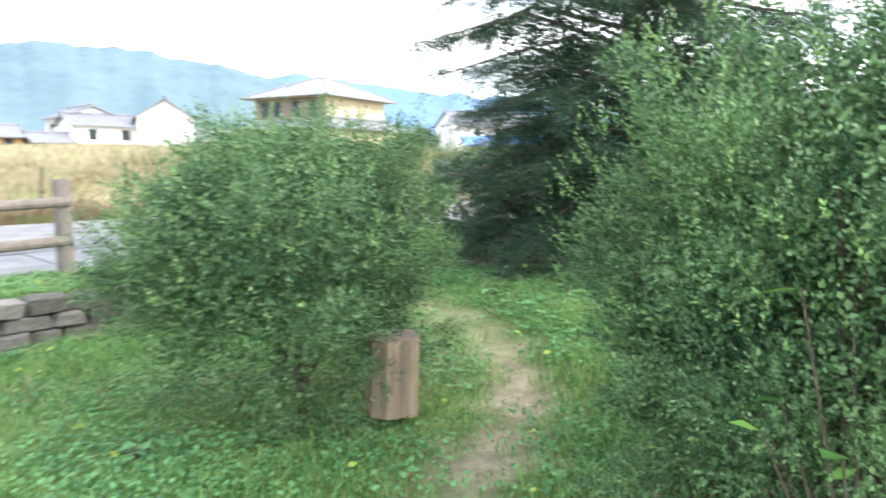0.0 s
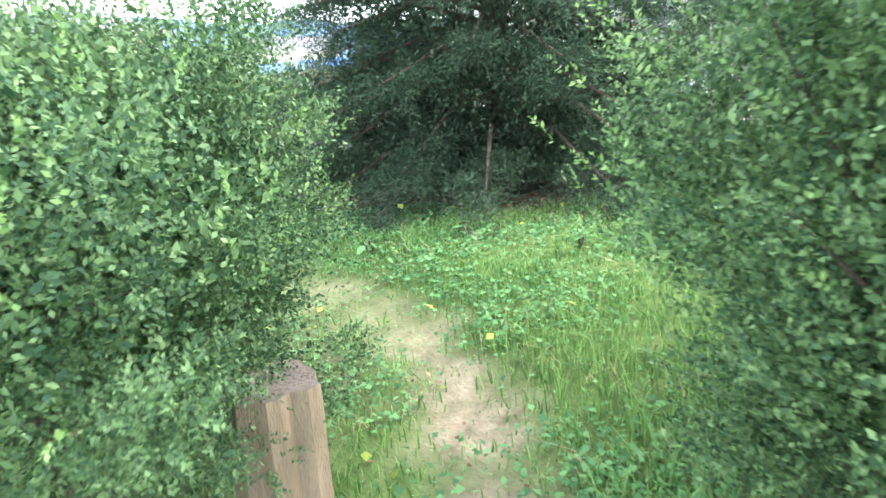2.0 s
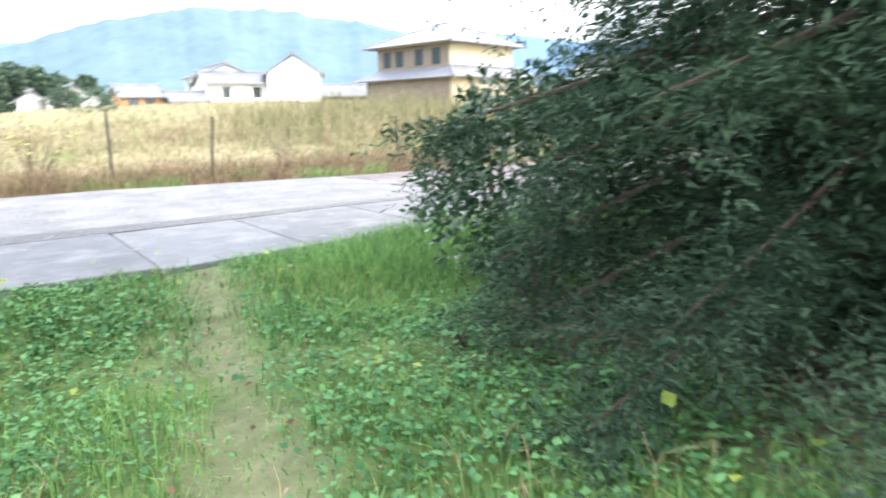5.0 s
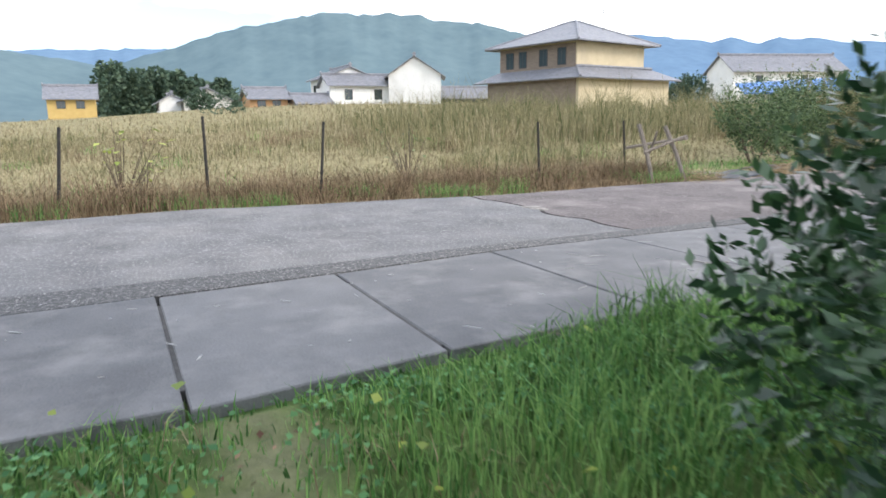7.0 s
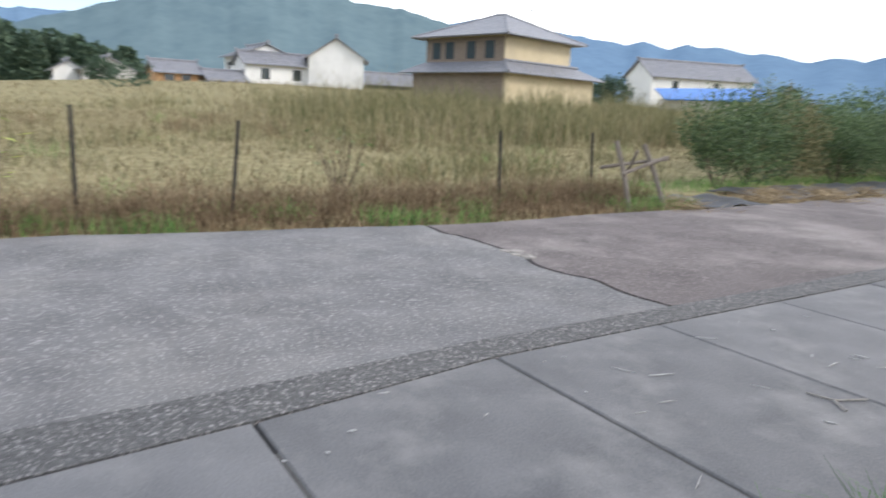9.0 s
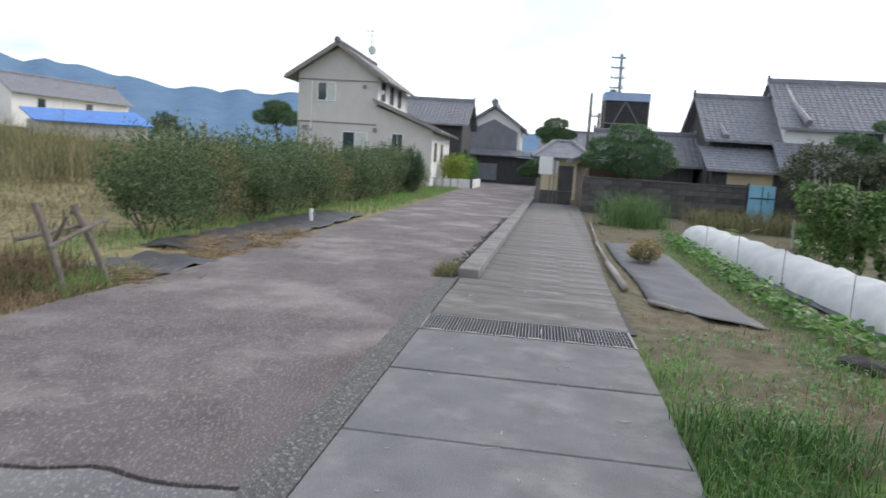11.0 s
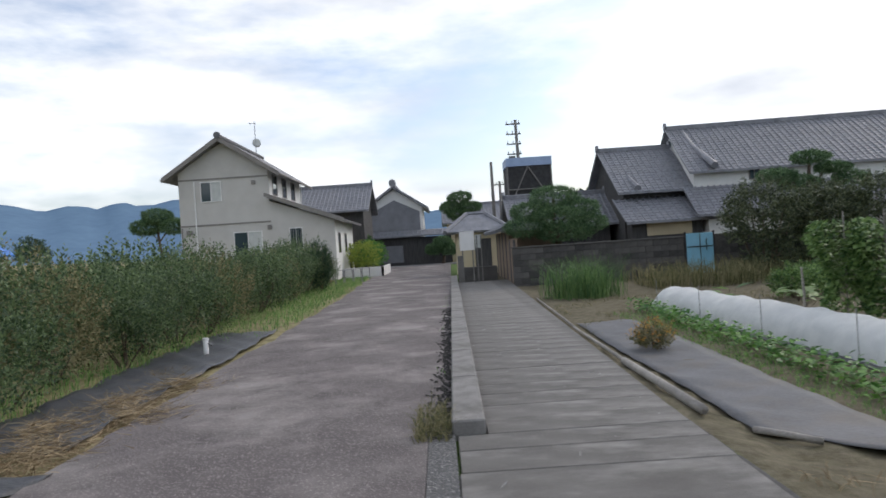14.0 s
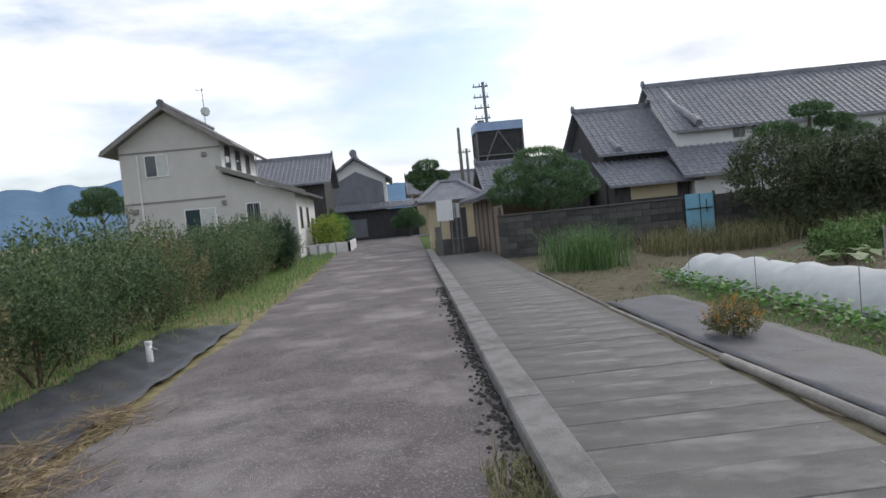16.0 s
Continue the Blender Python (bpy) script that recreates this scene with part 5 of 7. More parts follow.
# ==== vegetable garden ====
VZ = -0.16
sheet("mulch_sheet", [(2.62, 3.0), (3.75, 1.9), (3.92, 11.2), (2.68, 11.2)], M_MULCH, "grey ground sheet laid between the path and the crop row", 101, 0.02, 0.02, 0.2)
for a, b, r, lab in (((2.30, 3.4), (2.31, 6.1), 0.05, "thick grey-brown plastic pipe lying along the concrete"), ((2.31, 6.0), (2.42, 10.0), 0.026, "thin pale pipe lying along the concrete edge"),
                     ((2.43, 9.9), (2.80, 17.5), 0.026, "thin pale pipe lying along the concrete edge"), ((2.55, 2.95), (2.95, 2.6), 0.03, "short dark pipe lying on the soil")):
    za, zb = gz(*a) + 0.06, gz(*b) + 0.05
    solo("drain_pipe", Shape().tube([(*a, za), ((a[0] + b[0]) / 2, (a[1] + b[1]) / 2, (za + zb) / 2 + 0.005), (*b, zb)], r, 10), M_PIPE, lab, "pipe", smooth=True)


def row_tunnel():
    """White netting over hoops, sagging between them."""
    t = thing("row_cover_tunnel", (0, 0, VZ), 0, "long white net tunnel over hoops covering a crop row", "crop tunnel")
    p0, p1 = np.array([5.42, 13.9]), np.array([5.75, -0.6])
    L = np.linalg.norm(p1 - p0)
    ux = (p1 - p0) / L
    sx = np.array([-ux[1], ux[0]])
    n, m = 90, 15
    hoop = 0.82
    s = Shape()
    rng = np.random.default_rng(5)
    for j in range(n + 1):
        d = L * j / n
        sag = abs(math.sin(math.pi * d / hoop)) ** 1.3 * (0.055 + 0.03 * math.sin(7 * math.floor(d / hoop))) + 0.012 * math.sin(d * 2.3)
        end = min(1, d / 0.8 + 0.08)
        for i in range(m + 1):
            a = math.pi * i / m
            bulge = sag * (0.45 + 0.55 * math.sin(a))
            w = (0.50 - bulge * 0.7) * (0.55 + 0.45 * end)
            h = (0.52 - bulge) * (0.25 + 0.75 * end) + 0.016 * math.sin(d * 5 + i * 0.8) * math.sin(a) + 0.010 * math.sin(d * 13 - i * 1.1)
            q = p0 + ux * d + sx * (-w * math.cos(a))
            s.v.append((q[0] + rng.normal() * 0.010, q[1] + rng.normal() * 0.010, h * math.sin(a) ** 0.8 + rng.normal() * 0.005 if 0 < i < m else 0.0))
    for j in range(n):
        for i in range(m):
            q = j * (m + 1) + i
            s.f.append((q, q + 1, q + m + 2, q + m + 1))
    part("netting", s, M_NET, t, smooth=True)
    d = 0.82
    while d < L:
        c = p0 + ux * d
        pts = [tuple((c + sx * (-0.46 * math.cos(math.pi * i / 12))).tolist() + [0.47 * math.sin(math.pi * i / 12) ** 0.8]) for i in range(13)]
        part("hoop", Shape().tube(pts, 0.008, 5), M_STEEL, t)
        d += hoop
    d = 1.2
    while d < L:
        c = p0 + ux * d - sx * 0.56
        part("stake", Shape().tube([(*c, 0), (*c, 0.72)], 0.006, 5), M_STEEL, t)
        d += 2.4
    e0 = p0 - sx * 0.62
    e1 = p1 - sx * 0.62
    part("edge_sheet", Shape().slab([(*e1, 0.03), (*(e1 + sx * 0.2), 0.05), (*(e0 + sx * 0.2), 0.05), (*e0, 0.03)], 0.01), M_MULCH_BLACK, t, "black plastic edge")


row_tunnel()
cover("crop_row", L_CROP, "bright green leafy crop row beside the net tunnel", 6800, (3.8, 5.1, 0.4, 13.4), 0.085, 111, lambda x, y, r: np.abs(x - 4.42 - 0.03 * (y - 6)) < 0.10 + 0.28 * r.uniform(0, 1, len(x)) ** 2, 0.26, "crop")
grass_patch("soil_edge_grass", L_GRASS, "short grass beside the crop row", 6500, (3.6, 5.2, -1.6, 12.5), 0.09, 0.009, 112, lambda x, y, r: (np.abs(x - 4.25) < 0.45) | (y < 1.2), 0.7)
mg = shrub("marigold_plant", (3.15, 7.6, VZ), (0.32, 0.32, 0.19), 0.2, L_WEED, 113, "bushy orange marigold plant in flower", "flower", 420, 9, 0.045, 0.35, (0.08, 0.2), 0.4, 55, L_FLOWER, 5)
grass_patch("verge_weeds", L_GRASS, "weedy grass beside the concrete", 9500, (2.04, 6.5, -3.4, 1.6), lambda x, y: 0.11 + 0.08 * clump_noise(x, y, 2.2), 0.009, 114, lambda x, y, r: clump_noise(x, y, 1.6, 6) + 0.7 * (x < 2.6) * (y < 0.4) - 0.5 * (y > 0.6) > r.uniform(-0.5, 0.7, len(x)), 0.7)
grass_patch("verge_dead_weeds", M_STRAW, "dead brown weeds beside the concrete", 3800, (2.2, 7.5, -4.5, 1.8), 0.12, 0.008, 115, lambda x, y, r: clump_noise(x, y, 1.5, 9) > 0.0, 1.4)
cover("verge_leaves", L_COVER, "mixed low weeds beside the concrete", 5200, (2.1, 7, -4.5, 1.0), 0.04, 116, lambda x, y, r: clump_noise(x, y, 1.6, 6) > r.uniform(-0.6, 0.6, len(x)), 0.08)
grass_patch("bank_grass", L_BANK, "long green grass overhanging the concrete edge", 9500, (1.66, 3.4, -8.2, -1.7), lambda x, y: (0.22 + 0.08 * clump_noise(x, y, 2.6)) * (0.3 + 0.7 * sstep(-6.2, -5.2, y)), 0.009, 117, lambda x, y, r: (x < 2.6 + 0.8 * r.uniform(0, 1, len(x))) & (x > np.array([VERGE(v) for v in y]) - 0.03) & ((path_dist(x, y) > 0.3) | (r.uniform(0, 1, len(x)) < 0.25)), 0.8)
rng0 = np.random.default_rng(118)
for k in range(9):
    x, y = rng0.uniform(3.4, 7.2), rng0.uniform(-1.2, 1.0)
    bm = bmesh.new()
    bmesh.ops.create_icosphere(bm, subdivisions=2, radius=1)
    for vv in bm.verts:
        vv.co *= 1 + 0.35 * noise.noise(vv.co * 1.7 + Vector((k, 0, 0)))
        vv.co = Vector((vv.co.x * 0.16, vv.co.y * 0.13, vv.co.z * 0.07))
    me = bpy.data.meshes.new("soil_clod")
    bm.to_mesh(me)
    bm.free()
    me.materials.append(M_JOINT)
    tagged(new("soil_clod", me), "dark clod of dug earth beside the concrete", "clod").matrix_basis = pose(x, y, gz(x, y) + 0.03, 0, 0, rng0.uniform(0, 360)) @ Matrix.Scale(rng0.uniform(0.7, 1.7), 4)
grass_patch("reed_clump", L_REED, "tall green reed-like grass clump beside the wall", 2600, (2.8, 5.7, 16.3, 18.8), 1.1, 0.02, 119, lambda x, y, r: np.hypot((x - 4.25) / 1.35, (y - 17.5) / 1.0) < r.uniform(0.3, 1.05, len(x)), 0.6)
grass_patch("wall_foot_grass", L_WEED, "brownish tall grass at the foot of the wall", 5200, (6.6, 14, 18.0, 22.4), 0.7, 0.02, 120, lambda x, y, r: clump_noise(x, y, 0.9, 2) > r.uniform(-0.6, 0.4, len(x)), 0.5)
grass_patch("garden_tufts", L_WEED, "sparse weeds on the garden soil", 4200, (2.6, 12, 9.5, 17), 0.10, 0.012, 121, lambda x, y, r: clump_noise(x, y, 1.1, 4) > 0.1, 0.9)


def bean_rows():
    rng = np.random.default_rng(130)
    tr = thing("bean_trellis", (0, 0, VZ), 0, "bamboo poles overgrown with green climbing beans", "bean trellis")
    poles = [(6.7 + 0.42 * k + 0.12 * math.sin(5 * k), 8.3 - 0.55 * k + 0.12 * math.cos(7 * k)) for k in range(8)]
    for x, y in poles:
        part("pole", Shape().tube([(x, y, -0.05), (x + 0.02, y, 1.0), (x + 0.03, y + 0.02, 1.95)], [0.016, 0.014, 0.011], 6), M_PIPE, tr)
    for z in (0.9, 1.5):
        part("crossbar", Shape().tube([(poles[0][0], poles[0][1], z), (poles[-1][0], poles[-1][1], z)], 0.012, 6), M_PIPE, tr)
    for x, y in poles:
        n = 2600
        top = rng.uniform(1.55, 2.15)
        z = 0.1 + (top - 0.1) * rng.uniform(0, 1, n) ** 0.7
        r = 0.62 * (0.7 + 0.3 * np.sin(z * 4 + x * 3)) * (0.45 + 0.55 * np.sin(z / top * 2.6)) * rng.uniform(0.3, 1, n) ** 0.5
        a = rng.uniform(0, 6.283, n)
        b = np.stack([x + np.cos(a) * r, y + np.sin(a) * r, z], 1)
        w = np.stack([np.cos(a), np.sin(a), rng.uniform(-1.0, 0.2, n)], 1)
        ln = rng.uniform(0.06, 0.11, n)
        part("vine", leaves_mesh("vine", L_BEAN, b, w, rand_unit(rng, n) + np.array([0, 0, 0.8]), ln, ln * 0.8, 0.1), L_BEAN, tr)


bean_rows()
for x, y, h in ((6.5, 4.55, 1.75), (6.85, 4.0, 1.6), (6.5, 9.4, 1.0)):
    solo("garden_pole", Shape().tube([(0, 0, -0.05), (0.015, 0, h * 0.5), (0.0, 0.01, h)], [0.026, 0.024, 0.02], 8), M_PIPE, "pale wooden stake standing in the vegetable garden", "stake", at=pose(x, y, VZ))
for k, (x, y, h) in enumerate(((6.1, 11.5, 0.55), (7.4, 11.0, 0.5), (8.6, 10.2, 0.6), (9.0, 7.4, 0.7), (8.2, 12.8, 0.5))):
    broad_plant("taro_plant", (x, y, VZ), 10, 0.38, L_BEAN, "large-leaved green taro plant in the garden", 140 + k, h, "crop")
for k in range(5):
    shrub("garden_shrub", (8.6 + 1.3 * k, 13.6 + 0.9 * (k % 2), VZ), (0.7, 0.6, 0.38), 0.4, L_BEAN, 150 + k, "low mixed green bed in the vegetable garden", "crop", 360, 9, 0.09, 0.5, (0.1, 0.3), 0.3, 0, None, 4)


# ==== houses ====
def roof_slope(parent, x0, x1, y_e, y_r, z_e, z_r, mat, pitch=0.3, name="roof"):
    """One roof slope from eave to ridge, stepped in courses, with raised tile rolls; its ridge runs along x."""
    m = max(2, int(math.hypot(y_r - y_e, z_r - z_e) / 0.3))
    prof = []
    for j in range(m):
        for t, up in ((j / m, 0.035), ((j + 1) / m, 0.0)):
            prof.append((y_e + (y_r - y_e) * t, z_e + (z_r - z_e) * t + up))
    prof += [(y_r, z_r - 0.1), (y_e, z_e - 0.1)]
    s = Shape()
    n = len(prof)
    for x in (x0, x1):
        s.v += [(x, y, z) for y, z in prof]
    fwd = y_r > y_e
    for k in range(n):
        j = (k + 1) % n
        q = (k, n + k, n + j, j)
        s.f.append(q if fwd else q[::-1])
    s.f += [tuple(range(n))[::1 if fwd else -1], tuple(range(n, 2 * n))[::-1 if fwd else 1]]
    ob = part(name, s, mat, parent)
    if pitch:
        me = Shape().tube([(0, y_e, z_e + 0.03), (0, y_r, z_r + 0.03)], 0.05, 6).mesh("tile_roll", mat)
        cnt = max(1, int((x1 - x0) / pitch))
        for k in range(cnt + 1):
            r = new("tile_roll", me)
            r.parent = ob
            r.location.x = x0 + (x1 - x0) * k / cnt
    return ob


def window(parent, x0, x1, z0, z1, y, frame_mat=None, curtain=False, bars=0, out=-1):
    """A sliding window set in a wall that faces -y."""
    w = part("window", Shape().box(x0 - 0.05, x1 + 0.05, y + out * 0.04, y + 0.05, z0 - 0.05, z0).box(x0 - 0.05, x1 + 0.05, y + out * 0.04, y + 0.05, z1, z1 + 0.05)
             .box(x0 - 0.05, x0, y + out * 0.04, y + 0.05, z0, z1).box(x1, x1 + 0.05, y + out * 0.04, y + 0.05, z0, z1)
             .box((x0 + x1) / 2 - 0.025, (x0 + x1) / 2 + 0.025, y + out * 0.03, y + 0.05, z0, z1), frame_mat or M_WHITE, parent)
    for a, b, c in ((x0, (x0 + x1) / 2 - 0.025, False), ((x0 + x1) / 2 + 0.025, x1, curtain)):
        part("pane", Shape().box(a, b, y - 0.008, y + 0.01, z0, z1), M_CURTAIN if c else M_GLASS, w)
    for k in range(bars):
        x = x0 + (x1 - x0) * (k + 0.5) / bars
        part("bar", Shape().box(x - 0.012, x + 0.012, y + out * 0.08, y + out * 0.06, z0, z1), M_STEEL, w)
    return w


def side_window(parent, x, y0, y1, z0, z1):
    """A dark window in a wall that faces +x."""
    w = part("window", Shape().box(x - 0.05, x + 0.04, y0, y1, z0 - 0.05, z0).box(x - 0.05, x + 0.04, y0, y1, z1, z1 + 0.05).box(x - 0.05, x + 0.04, y0, y0 + 0.06, z0, z1).box(x - 0.05, x + 0.04, y1 - 0.06, y1, z0, z1), M_ROOF_TRIM, parent)
    part("pane", Shape().box(x - 0.02, x + 0.012, y0 + 0.06, y1 - 0.06, z0, z1), M_GLASS, w)
    return w


def modern_house():
    h = thing("two_storey_house", (-15.25, 37.5, 0), 0, "grey two-storey house with a slate gable roof and a side lean-to", "house")
    h.scale.z = 1.05
    W, D, E, R = 5.35, 9.2, 6.75, 8.35
    wall = Shape().prism([(0, 0), (W, 0), (W, E), (W / 2, R - 0.15), (0, E)], 0, D)
    part("wall", wall, M_PLASTER, h)
    # right-hand walls get whiter sheets: sunlight painted in, same siding as the front
    part("side_wall_lit_tone", Shape().box(W + 0.004, W + 0.02, 0.05, D - 0.05, 4.2, 6.45), M_PLASTER_W, h, "side wall coloured pale for the sun on it")
    part("lean_to_wall", Shape().prism([(W, 0), (W + 3.75, 0), (W + 3.75, 3.45), (W, 4.75)], 0.0, D - 1.0), M_PLASTER, h)
    part("lean_to_side_lit_tone", Shape().box(W + 3.754, W + 3.77, 0.05, D - 1.05, 0.05, 3.3), M_PLASTER_W, h, "side wall coloured pale for the sun on it")
    for z in (3.55, 6.15):
        part("belt_course", Shape().box(-0.03, W + 0.01, -0.03, 0.0, z, z + 0.09), M_ROOF_TRIM, h)
    ov, oe = 0.75, 0.55
    for sgn, nm in ((-1, "roof"), (1, "roof")):
        s = Shape()
        xe = W / 2 + sgn * (W / 2 + ov)
        ze = E - (R - E) / (W / 2) * ov
        a = [(xe, -oe, ze), (W / 2, -oe, R + 0.12), (W / 2, D + oe, R + 0.12), (xe, D + oe, ze)]
        s.slab(a[::-1] if sgn < 0 else a, -0.16)
        part(nm, s, M_TILE_B, h)
        part("barge_board", Shape().slab([(xe, -oe - 0.03, ze - 0.22), (xe, -oe - 0.03, ze + 0.05), (W / 2, -oe - 0.03, R + 0.17), (W / 2, -oe - 0.03, R - 0.12)], 0.03), M_ROOF_TRIM, h)
        part("gutter", Shape().tube([(xe + sgn * 0.05, -oe, ze - 0.1), (xe + sgn * 0.05, D + oe, ze - 0.1)], 0.06, 6), M_ROOF_TRIM, h)
    part("ridge_cap", Shape().tube([(W / 2, -oe - 0.05, R + 0.2), (W / 2, D + oe, R + 0.2)], 0.13, 8), M_TILE_B, h)
    part("ridge_end", Shape().tube([(W / 2, -oe - 0.12, R + 0.2), (W / 2, -oe + 0.08, R + 0.2)], 0.2, 8), M_TILE_B, h)
    part("lean_to_roof", Shape().slab([(W, -0.45, 5.0), (W, D - 0.6, 5.0), (W + 4.4, D - 0.6, 3.42), (W + 4.4, -0.45, 3.42)], -0.14), M_TILE_B, h)
    part("lean_to_barge", Shape().slab([(W - 0.2, -0.48, 4.98), (W - 0.2, -0.48, 5.2), (W + 4.4, -0.48, 3.52), (W + 4.4, -0.48, 3.25)], 0.03), M_ROOF_TRIM, h)
    window(h, 1.35, 2.5, 4.95, 6.05 - 0.05, -0.01, None, True)
    window(h, 3.15, 4.75, 0.75, 3.05, -0.01, None, True)
    window(h, 6.45, 7.15, 1.9, 3.1, -0.01, None, False, 5)
    for y in (0.8, 3.4, 6.0):
        side_window(h, W + 0.02, y, y + 1.2, 5.2, 6.3)
    for y in (1.0, 3.8):
        side_window(h, W + 3.77, y, y + 0.9, 1.6, 2.7)
    part("back_door", Shape().box(W + 3.75, W + 3.81, 5.8, 6.7, 0.1, 2.1), M_DARK_WOOD, h)
    for x in (0.95, 0.1):
        part("downpipe", Shape().tube([(x, -0.07, 0), (x, -0.07, 6.1 if x > 0.5 else 3.5)], 0.045, 6), M_WHITE if x > 0.5 else M_ROOF_TRIM, h)
    part("downpipe", Shape().tube([(W + 0.1, D + 0.1, E - 0.2), (W + 0.08, D, E - 0.7), (W + 0.08, D - 0.05, 4.6)], 0.045, 6), M_WHITE, h)
    part("vent", Shape().box(4.35, 4.6, -0.08, 0, 5.75, 5.98), M_ROOF_TRIM, h)
    part("vent", Shape().box(5.15, 5.4, -0.08, 0, 3.15, 3.4), M_ROOF_TRIM, h)
    part("meter_box", Shape().box(0.35, 0.7, -0.12, 0, 3.1, 3.35), M_ROOF_TRIM, h)
    an = part("aerial", Shape().tube([(W * 0.72, 3.5, R - 0.9), (W * 0.72, 3.5, R + 1.6)], 0.025, 6).tube([(W * 0.72 - 0.35, 3.5, R + 1.5), (W * 0.72 + 0.1, 3.5, R + 1.5)], 0.018, 5)
              .tube([(W * 0.72 - 0.3, 3.2, R + 1.5), (W * 0.72 - 0.3, 3.8, R + 1.5)], 0.015, 5), M_STEEL, h)
    part("dish", Shape().tube([(W * 0.72 + 0.1, 3.35, R + 0.25), (W * 0.72 + 0.16, 3.25, R + 0.27)], [0.28, 0.24], 14), M_CURTAIN, h)


modern_house()


def simple_house(name, at, turn, w, d, eave, ridge, wall_mat, label, lower=None, roof_mat=None, ov=0.7, wins=(), tiles=True, hip=0.0):
    """A house whose ridge runs along its width; wins are windows of the front as x0, x1, z0, z1."""
    h = thing(name, at, turn, label, "house")
    roof_mat = roof_mat or M_TILE
    part("wall", Shape().box(0, w, 0, d, -0.5, eave), wall_mat, h)
    if not hip:
        for x in (0, w):
            g = Shape()
            g.v = [(x, 0, eave), (x, d, eave), (x, d / 2, ridge - 0.1), (x + (0.12 if x == 0 else -0.12), 0, eave), (x + (0.12 if x == 0 else -0.12), d, eave), (x + (0.12 if x == 0 else -0.12), d / 2, ridge - 0.1)]
            g.f = [(0, 1, 2), (5, 4, 3), (0, 3, 4, 1), (1, 4, 5, 2), (2, 5, 3, 0)]
            part("gable", g, wall_mat, h)
        sl = (ridge - eave) / (d / 2)
        for ye in (-ov, d + ov):
            roof_slope(h, -ov * 0.7, w + ov * 0.7, ye, d / 2, eave - sl * ov + 0.1, ridge + 0.08, roof_mat, 0.33 if tiles else 0)
        part("ridge_tiles", Shape().box(-ov * 0.7, w + ov * 0.7, d / 2 - 0.14, d / 2 + 0.14, ridge, ridge + 0.32), roof_mat, h, bevel=0.05)
        for x in (-ov * 0.7, w + ov * 0.7):
            part("ridge_end", Shape().tube([(x - 0.06, d / 2, ridge + 0.28), (x + 0.06, d / 2, ridge + 0.28)], 0.24, 8), roof_mat, h)
    else:
        s = Shape()
        e = eave
        c = [(-ov, -ov, e), (w + ov, -ov, e), (w + ov, d + ov, e), (-ov, d + ov, e)]
        r = [(hip, d / 2, ridge), (w - hip, d / 2, ridge)]
        s.slab([c[0], c[1], r[1], r[0]], 0.12).slab([c[2], c[3], r[0], r[1]], 0.12)
        for tri in ((c[1], c[2], r[1]), (c[3], c[0], r[0])):
            i = len(s.v)
            s.v += list(tri) + [(p[0], p[1], p[2] - 0.12) for p in tri]
            s.f += [(i, i + 1, i + 2), (i + 5, i + 4, i + 3), (i, i + 3, i + 4, i + 1), (i + 1, i + 4, i + 5, i + 2), (i + 2, i + 5, i + 3, i)]
        part("roof", s, roof_mat, h)
        t = Shape()
        for a, b in ((c[0], r[0]), (c[1], r[1]), (c[2], r[1]), (c[3], r[0]), (r[0], r[1])):
            t.tube([a, b], 0.13, 6)
        part("ridge_tiles", t, roof_mat, h)
    for x0, x1, z0, z1 in wins:
        window(h, x0, x1, z0, z1, -0.01, M_ROOF_TRIM)
    if lower:
        z, dep, drop = lower
        roof_slope(h, -0.6, w + 0.6, -dep, 0.0, z - drop, z, roof_mat, 0.33 if tiles else 0, "lower_roof")
        part("lower_wall", Shape().box(0.1, w - 0.1, -dep + 0.7, 0, -0.5, z - drop * 0.75), wall_mat, h)
    return h


# farmhouse with long tiled roofs
big_h = simple_house("farmhouse", (14.3, 34.6, 0), -5, 14.2, 8.6, 4.95, 7.75, M_PLASTER_W, "old farmhouse with a long grey tiled roof and white plaster band", (3.95, 2.6, 1.6), M_TILE, 0.45,
                     ((3.0, 3.5, 4.2, 4.75), (4.0, 4.9, 4.2, 4.75)))
part("corner_ridge", Shape().tube([(1.0, -0.6, 5.05), (0.7, 2.4, 6.5), (0.6, 4.0, 7.6)], [0.2, 0.17, 0.15], 8), M_TILE, big_h)
part("corner_ridge", Shape().tube([(13.6, -0.6, 5.05), (13.4, 2.4, 6.5), (13.3, 4.0, 7.6)], [0.2, 0.17, 0.15], 8), M_TILE, big_h)
wing = simple_house("farmhouse_wing", (10.5, 35.2, 0), 0, 3.6, 7.4, 4.2, 6.65, M_DARK_WOOD, "lower tiled wing of the old farmhouse", (3.55, 2.6, 1.35), M_TILE, 0.6)
part("corner_ridge", Shape().tube([(0.7, -0.5, 4.1), (0.55, 2.0, 5.3), (0.5, 3.4, 6.3)], [0.2, 0.17, 0.15], 8), M_TILE, wing)
part("post_wall", Shape().box(-0.2, 3.6, -2.0, -1.8, 0, 2.3), M_DARK_WOOD, wing)
part("plaster_panel", Shape().box(0.6, 3.0, -2.04, -2.0, 1.45, 2.15), M_PLASTER_B, wing)
simple_house("far_farmhouse", (29.5, 38.5, 0), 8, 9, 7, 4.4, 6.6, M_DARK_WOOD, "dark farmhouse wing with a tiled roof", None, M_TILE, 0.7)

